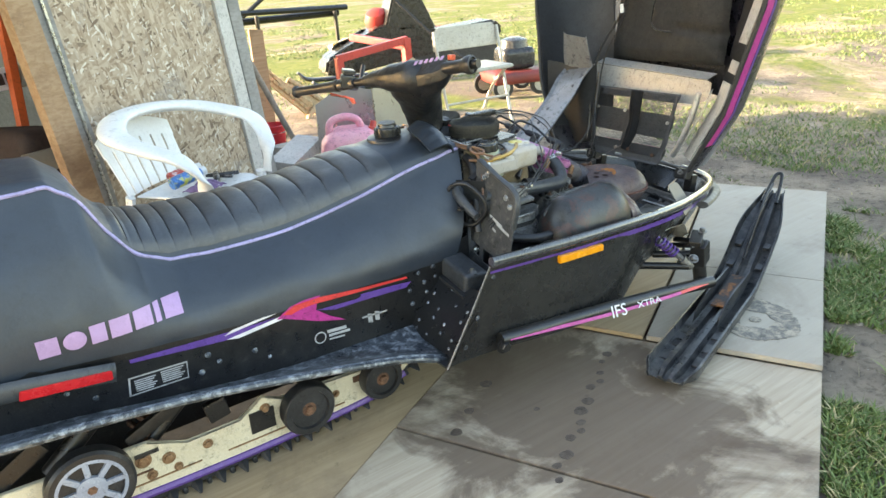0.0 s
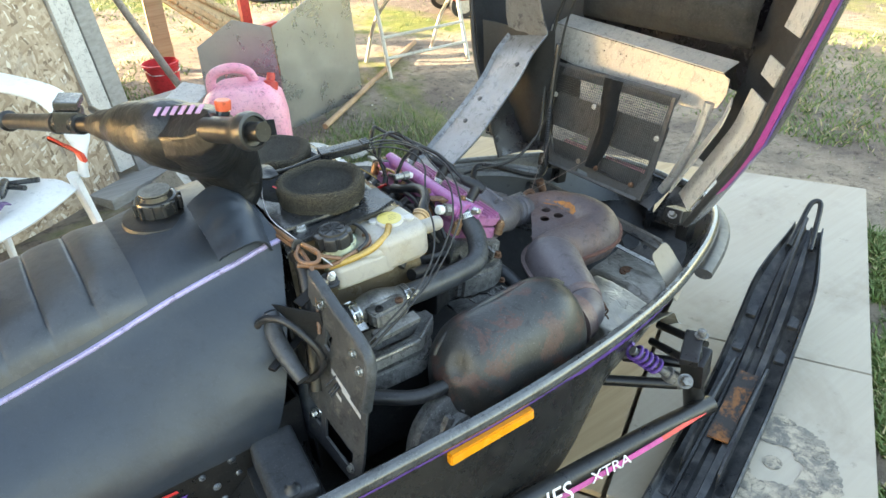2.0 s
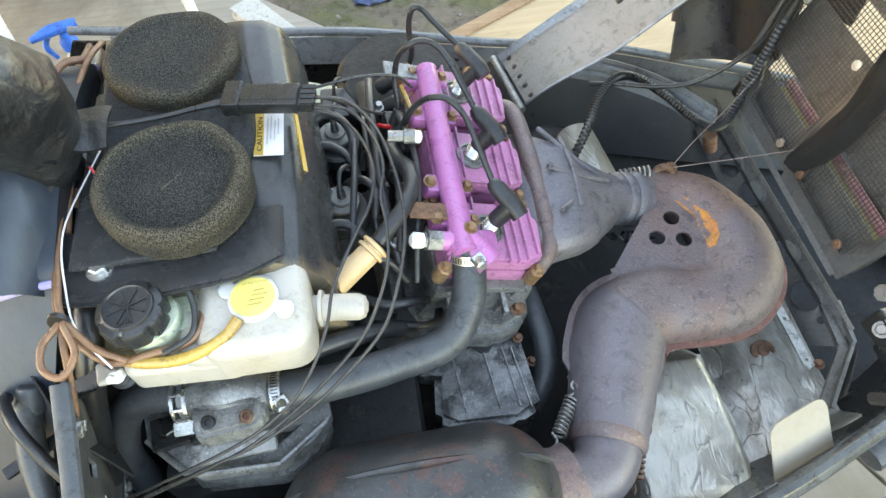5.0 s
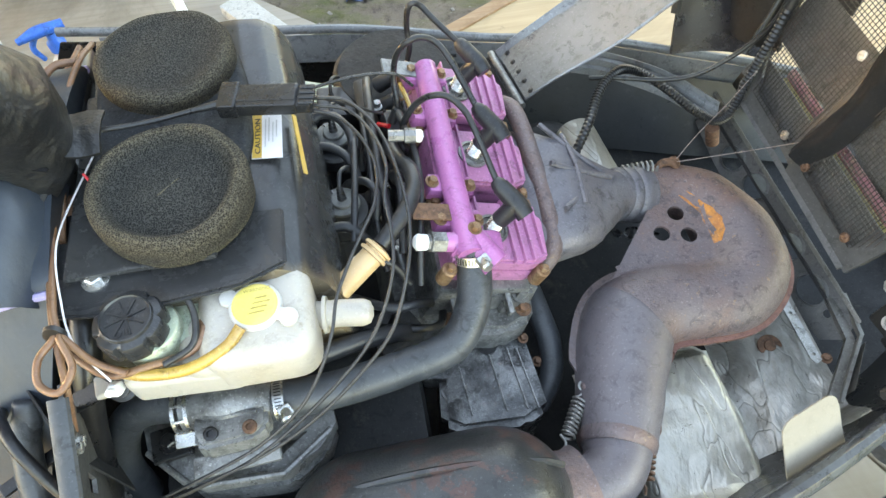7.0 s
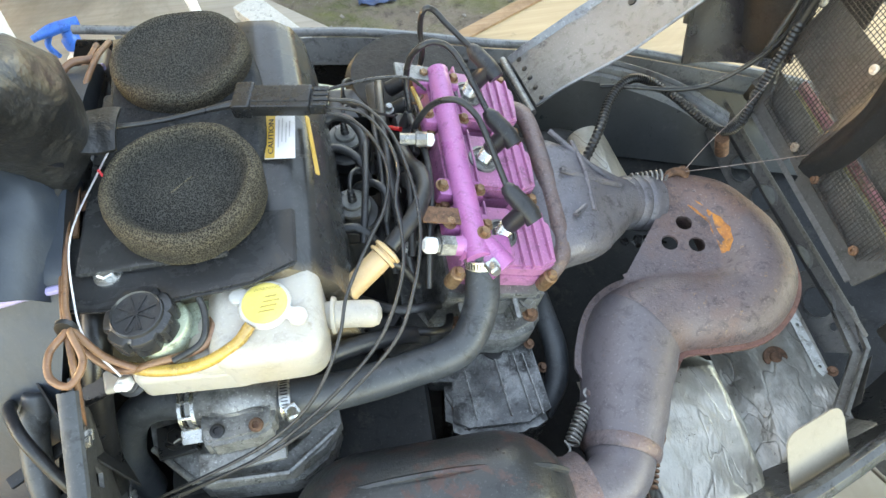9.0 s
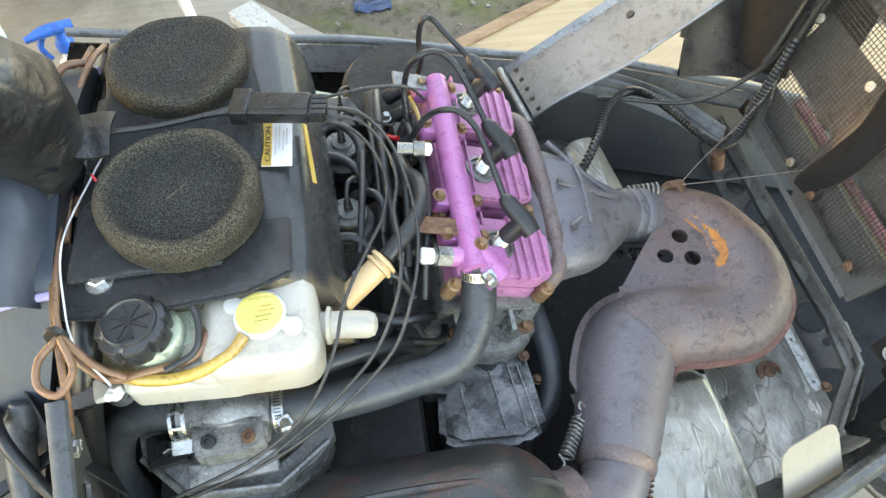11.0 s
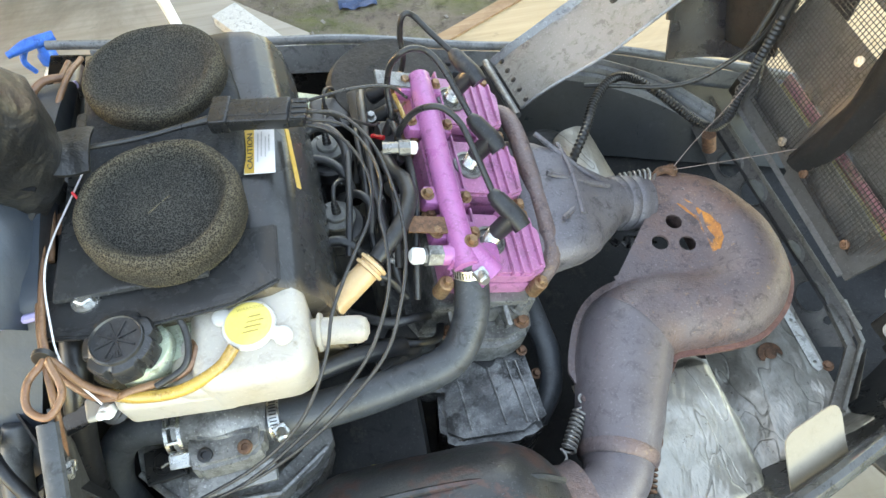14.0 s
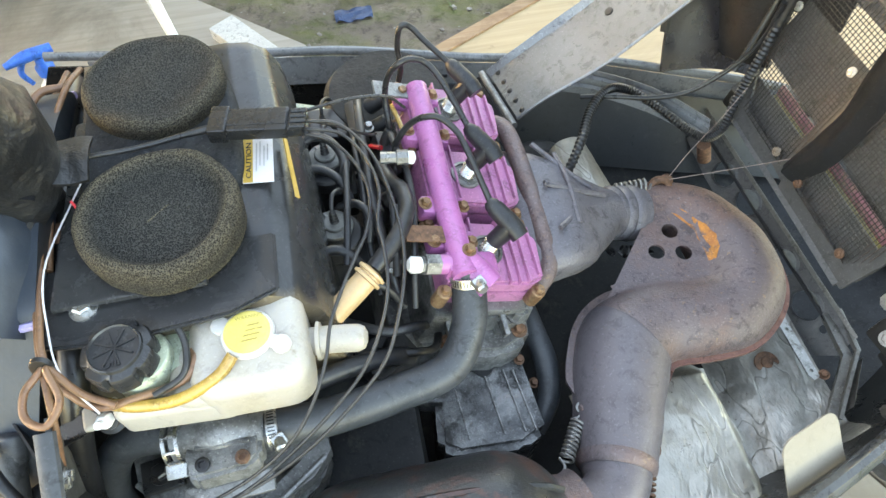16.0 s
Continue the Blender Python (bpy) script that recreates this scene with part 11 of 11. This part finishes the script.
def sheet_metal():
    m = surface("dull_sheet_metal", (0.36, 0.36, 0.355), 0.34, 0.8, (0.31, 0.305, 0.295), (3, 0.4, 0.7), (0.24, 0.215, 0.19), (9, 0.62, 0.85), (120, 0.05, 0.0004), speck=0.15)
    t = thing("folded_sheet_metal", (0.45, 1.77, 0.02), "large folded dull sheet-metal panel standing on earth", "sheet metal")
    K = Vector((0.385, 1.72, 0.0))
    la, ra = (Vector((0.10, 1.90, 0)) - K), (Vector((0.86, 1.90, 0)) - K)
    bm = B()
    prism(bm, [(0.0, -0.01), (la.length, -0.01), (la.length - 0.02, 0.40), (la.length * 0.45, 0.50), (0.0, 0.46)], K, la.normalized(), (0, 0.02, 1), la.normalized().cross(Vector((0, 0, 1))) * 0.003, 0.001)
    part("panel", bm, m, t)
    bm = B()
    prism(bm, [(0.004, -0.01), (ra.length, -0.01), (ra.length, 0.48), (ra.length * 0.75, 0.56), (ra.length * 0.3, 0.50), (0.004, 0.46)], K, ra.normalized(), (0, 0.02, 1), ra.normalized().cross(Vector((0, 0, 1))) * 0.003, 0.001)
    part("panel", bm, m, t)
    bm = B()
    prism(bm, [(0.45, 0.40), (0.80, 0.57), (0.86, 0.50), (0.84, 0.02), (0.48, 0.02)], (0, 1.90, 0), (1, 0, 0), (0, 0.05, 1), (0, 0.012, 0), 0.001)
    solid("plywood_offcut", bm, M["ply_warm"], "warm-toned plywood offcut behind the sheet metal", "plywood offcut")


sheet_metal()


def red_stand():
    t = thing("red_steel_stand", (0.7, 2.3, 0.03), "red-painted steel lift frame behind the sheet metal", "steel stand")

    def bar(p, q, w=0.04, m="redpaint"):
        p, q = Vector(p), Vector(q)
        bm = B()
        d = q - p
        ang = math.degrees(math.atan2(d.z, math.hypot(d.x, d.y)))
        yaw = math.degrees(math.atan2(d.y, d.x))
        box(bm, (p + q) / 2, (d.length, w, w), (0, -ang, yaw), 0.004)
        part("bar", bm, M[m], t)
    bar((0.49, 2.32, 0.575), (0.98, 2.28, 0.64), 0.045)
    bar((0.97, 2.28, 0.04), (0.97, 2.28, 0.65), 0.05)
    bar((0.50, 2.32, 0.04), (0.50, 2.32, 0.58), 0.045)
    bar((0.30, 2.24, 0.31), (0.62, 2.24, 0.345), 0.04)
    bar((0.97, 2.28, 0.60), (0.80, 2.7, 0.66), 0.045)
    bar((0.50, 2.32, 0.06), (1.0, 2.9, 0.06), 0.05)


red_stand()


def old_track():
    """A discarded rubber track leaning in the sun; its sunlit tan is put into the colour."""
    m = surface("sunlit_tan_track", (0.42, 0.33, 0.2), 0.8, 0, (0.3, 0.23, 0.14), (9, 0.4, 0.7), (0.12, 0.09, 0.06), (20, 0.6, 0.75))
    t = thing("old_track", (0.62, 3.35, 0.03), "discarded snowmobile track lying in a heap, coloured a sunlit tan", "track")

    def tp(u, v):
        return Vector((0.28 + 0.42 * u + 0.30 * v, 3.15 + 0.25 * u + 0.20 * v, 0.06 + 0.42 * (1 - u) * 0.9 + 0.05 * math.sin(v * 7) - 0.10 * v * (1 - u)))
    bm = B()
    sheet(bm, tp, 20, 14, 0.02)
    part("belt", bm, m, t)
    bm = B()
    for i in range(9):
        for j in range(6):
            p = tp((i + 0.5) / 9, (j + 0.5) / 6) + Vector((-0.01, -0.015, 0.012))
            box(bm, p, (0.055, 0.022, 0.022), (20, 40, 25), 0.004, 1)
    part("lug", bm, m, t)["kind"] = "stuff"
    bm = B()
    for k in range(14):
        box(bm, tp(0.98, k / 14) + Vector((0, -0.02, -0.03)), (0.03, 0.03, 0.05), (0, 20, 30), 0.004, 1)
    part("edge_lug", bm, m, t)["kind"] = "stuff"


old_track()
M["stick"] = surface("grey_weathered_stick", (0.26, 0.22, 0.18), 0.85, 0, (0.18, 0.15, 0.12), (20, 0.4, 0.7))
bm = B()
prism(bm, [(-0.05, 0.0), (0.05, 0.0), (0.055, 0.75), (-0.04, 0.76)], (0.235, 3.0, 0.0), (1, 0, 0), (0.03, 0.05, 1), (0, 0.03, 0), 0.003)
solid("standing_board", bm, M["lumber"], "raw lumber board standing upright behind the post", "board")
bm = B()
tube(bm, [(0.14, 2.18, 0.02), (0.03, 2.2, 0.30), (-0.12, 2.22, 0.70), (-0.2, 2.24, 0.92)], [0.016, 0.017, 0.016, 0.014], 10, 5)
solid("leaning_pole", bm, M["stick"], "grey wooden pole leaning at the shed", "pole")
bm = B()
tube(bm, [(0.50, 1.60, 0.03), (0.95, 1.96, 0.035), (1.52, 2.41, 0.05)], 0.013, 8, 5)
solid("pole_on_ground", bm, M["lumber"], "thin wooden stick lying on the earth", "stick")


def lumber_pile():
    for k, (c, s, r, m) in enumerate((((0.0, 1.98, 0.12), (0.34, 0.16, 0.10), (6, -12, 36), "whiteboard"), ((-0.02, 1.86, 0.04), (0.42, 0.12, 0.09), (0, 0, 40), "greyboard"), ((0.06, 2.16, 0.08), (0.30, 0.2, 0.14), (0, 6, 30), "greyboard"))):
        bm = B()
        box(bm, c, s, r, 0.006)
        solid("timber_offcut", bm, M[m], ("chalky white timber block", "grey weathered timber block", "stubby grey timber block")[k] + " piled beside the shed post", "timber", group="timber beside the post")


lumber_pile()
M["concrete"] = surface("rough_concrete", (0.36, 0.345, 0.32), 0.9, 0, (0.27, 0.26, 0.24), (8, 0.4, 0.7), (0.17, 0.155, 0.135), (26, 0.58, 0.75), (150, 0.7, 0.003), (30, 0.5, 0.006))


def cinder_block():
    bm = B()
    o = Vector((-0.16, 1.36, -0.02))
    u, v = Vector((0.80, 0.52, 0.0)).normalized(), Vector((-0.28, 0.42, 0.82)).normalized()
    w = u.cross(v)
    outer = [(0, 0), (0.37, 0), (0.37, 0.16), (0, 0.16)]
    hs = [[(a + 0.0, 0.04), (a + 0.075, 0.04), (a + 0.075, 0.12), (a, 0.12)] for a in (0.035, 0.148, 0.26)]
    holed(bm, outer, hs, o, u, v, w * -0.14)
    solid("cinder_block", bm, M["concrete"], "grey hollow concrete block lying on the earth", "concrete block")
    bm = B()
    bmesh.ops.create_icosphere(bm, subdivisions=3, radius=0.11, matrix=Matrix.Translation((0.09, 1.20, 0.0)) @ Matrix.Diagonal((1.15, 0.9, 0.5, 1)))
    for q in bm.verts:
        q.co += (q.co - Vector((0.09, 1.2, 0))).normalized() * 0.03 * noise.noise(q.co * 18)
    solid("concrete_lump", bm, M["concrete"], "broken lump of grey concrete on the earth", "concrete lump", angle=25)
    for x, y, s in ((0.42, 1.18, 0.075), (0.35, 1.42, 0.05), (0.04, 1.62, 0.06), (0.52, 1.36, 0.06)):
        bm = B()
        bmesh.ops.create_icosphere(bm, subdivisions=2, radius=s, matrix=Matrix.Translation((x, y, ground_z(x, y) + s * 0.2)) @ Matrix.Diagonal((1.2, 0.9, 0.45, 1)))
        for q in bm.verts:
            q.co += Vector((1, 1, 1)) * 0.3 * s * noise.noise(q.co * 22)
        solid("stone", bm, M["concrete"], "pale grey stone lying on dark earth", "stone", group="stones behind the snowmobile", angle=25)
    bm = B()
    lathe(bm, (0.285, 1.30, 0.0), (0.05, -0.1, 1), [(0.115, 0), (0.122, 0.006), (0.112, 0.035), (0.085, 0.07), (0.045, 0.088), (0.004, 0.092)], 36)
    solid("upturned_bowl", bm, surface("dull_grey_enamel", (0.4, 0.41, 0.41), 0.45, 0.2, (0.33, 0.34, 0.34), (6, 0.4, 0.7), (0.2, 0.19, 0.17), (20, 0.62, 0.8)), "dull grey bowl upturned on the earth", "bowl")
    bm = B()
    box(bm, (-0.31, 0.86, 0.03), (0.30, 0.07, 0.03), (0, 0, -55), 0.003)
    solid("wood_offcut", bm, M["whiteboard"], "pale painted wood offcut beside the pan", "wood offcut")


cinder_block()
# the blue tarpaulin scrap on the earth, and dark beams of a trailer far behind
bm = B()
sheet(bm, lambda u, v: (-0.12 + 0.10 * u, 1.03 + 0.05 * v, ground_z(-0.1, 1.05) + 0.008 + 0.012 * noise.noise(Vector((u * 4, v * 4, 0)))), 10, 6, 0.001)
solid("plastic_scrap", bm, surface("dark_blue_plastic", (0.02, 0.05, 0.12), 0.4), "dark blue plastic scrap trodden into the earth", "litter")
tr = thing("trailer_frame", (2.6, 8.0, 0.05), "dark steel trailer frame far back in the yard", "trailer")
for p, q, r in (((1.6, 8.0, 0.68), (3.5, 8.0, 0.62), 0.04), ((1.6, 8.2, 0.55), (3.4, 8.1, 0.55), 0.05), ((1.9, 8.0, 0.62), (2.4, 8.0, 0.95), 0.03), ((2.1, 8.0, 0.05), (2.1, 8.0, 0.62), 0.03), ((3.3, 8.0, 0.05), (3.3, 8.0, 0.62), 0.03)):
    bm = B()
    cyl(bm, p, q, r, n=8)
    part("beam", bm, M["black_metal"], tr)

# things inside the open shed bay
hoist = thing("orange_hoist", (-1.75, 2.1, 0.0), "orange-red painted steel hoist leg in the shed", "hoist")


def on_wall(k, d, z):
    return WO + WU * (k + LEANING * z) + WV * d + Vector((0, 0, z))


M["orange_paint"] = surface("orange_red_paint", (0.62, 0.11, 0.03), 0.45, 0, (0.5, 0.08, 0.025), (6, 0.4, 0.7), (0.2, 0.07, 0.03), (25, 0.64, 0.8))
for k0, k1, d0, d1, z0, z1 in ((0.72, 0.76, 0.8, 0.84, 0.0, 2.0), (1.1, 1.14, 0.8, 0.84, 0.0, 2.0), (0.76, 1.1, 0.8, 0.84, 1.1, 1.15)):
    hb = wall_box(k0, k1, d0, d1, z0, z1, M["orange_paint"], "hoist_bar", "", None, 0.004)
    for v in hb.data.vertices:
        v.co += WU * (-0.19 * (v.co.z - 0.4))
    hb.parent = hoist
    hb.matrix_parent_inverse = Matrix.Translation(-Vector(hoist.location))
sg = wall_box(0.60, 0.80, 0.86, 0.868, 0.70, 0.80, M["decal_white"], "shed_sign", "small white sign with black print in the shed", None, 0.001, "sign", "")
for k in range(4):
    wall_box(0.63 + 0.038 * k, 0.655 + 0.038 * k, 0.852, 0.857, 0.725, 0.775, M["wire_blue"], "print_bar", "", sg, 0.0)
arm_c = thing("brown_armchair", on_wall(0.88, 0.5, 0.0), "dark brown padded armchair with a pale wooden side in the shed", "armchair")
M["brown_cloth"] = surface("dark_brown_cloth", (0.035, 0.018, 0.014), 0.9, 0, (0.05, 0.028, 0.02), (14, 0.4, 0.7))
bm = B()
box(bm, on_wall(0.84, 0.66, 0.30), (0.34, 0.40, 0.50), (0, 10, 28), 0.07, 4)
part("cushion", bm, M["brown_cloth"], arm_c, "dark brown padded back")
bm = B()
holed(bm, [(-0.2, 0.0), (0.16, 0.0), (0.14, 0.2), (0.06, 0.36), (-0.10, 0.36), (-0.2, 0.2)], [[(-0.04, 0.24), (0.05, 0.24), (0.05, 0.27), (-0.04, 0.27)], [(-0.06, 0.02), (0.05, 0.02), (0.04, 0.14), (-0.05, 0.14)]], on_wall(0.93, 0.40, 0.13), -WU, Vector((0, 0, 1)), WV * 0.02)
part("side_panel", bm, M["card"], arm_c, "pale wooden side panel")
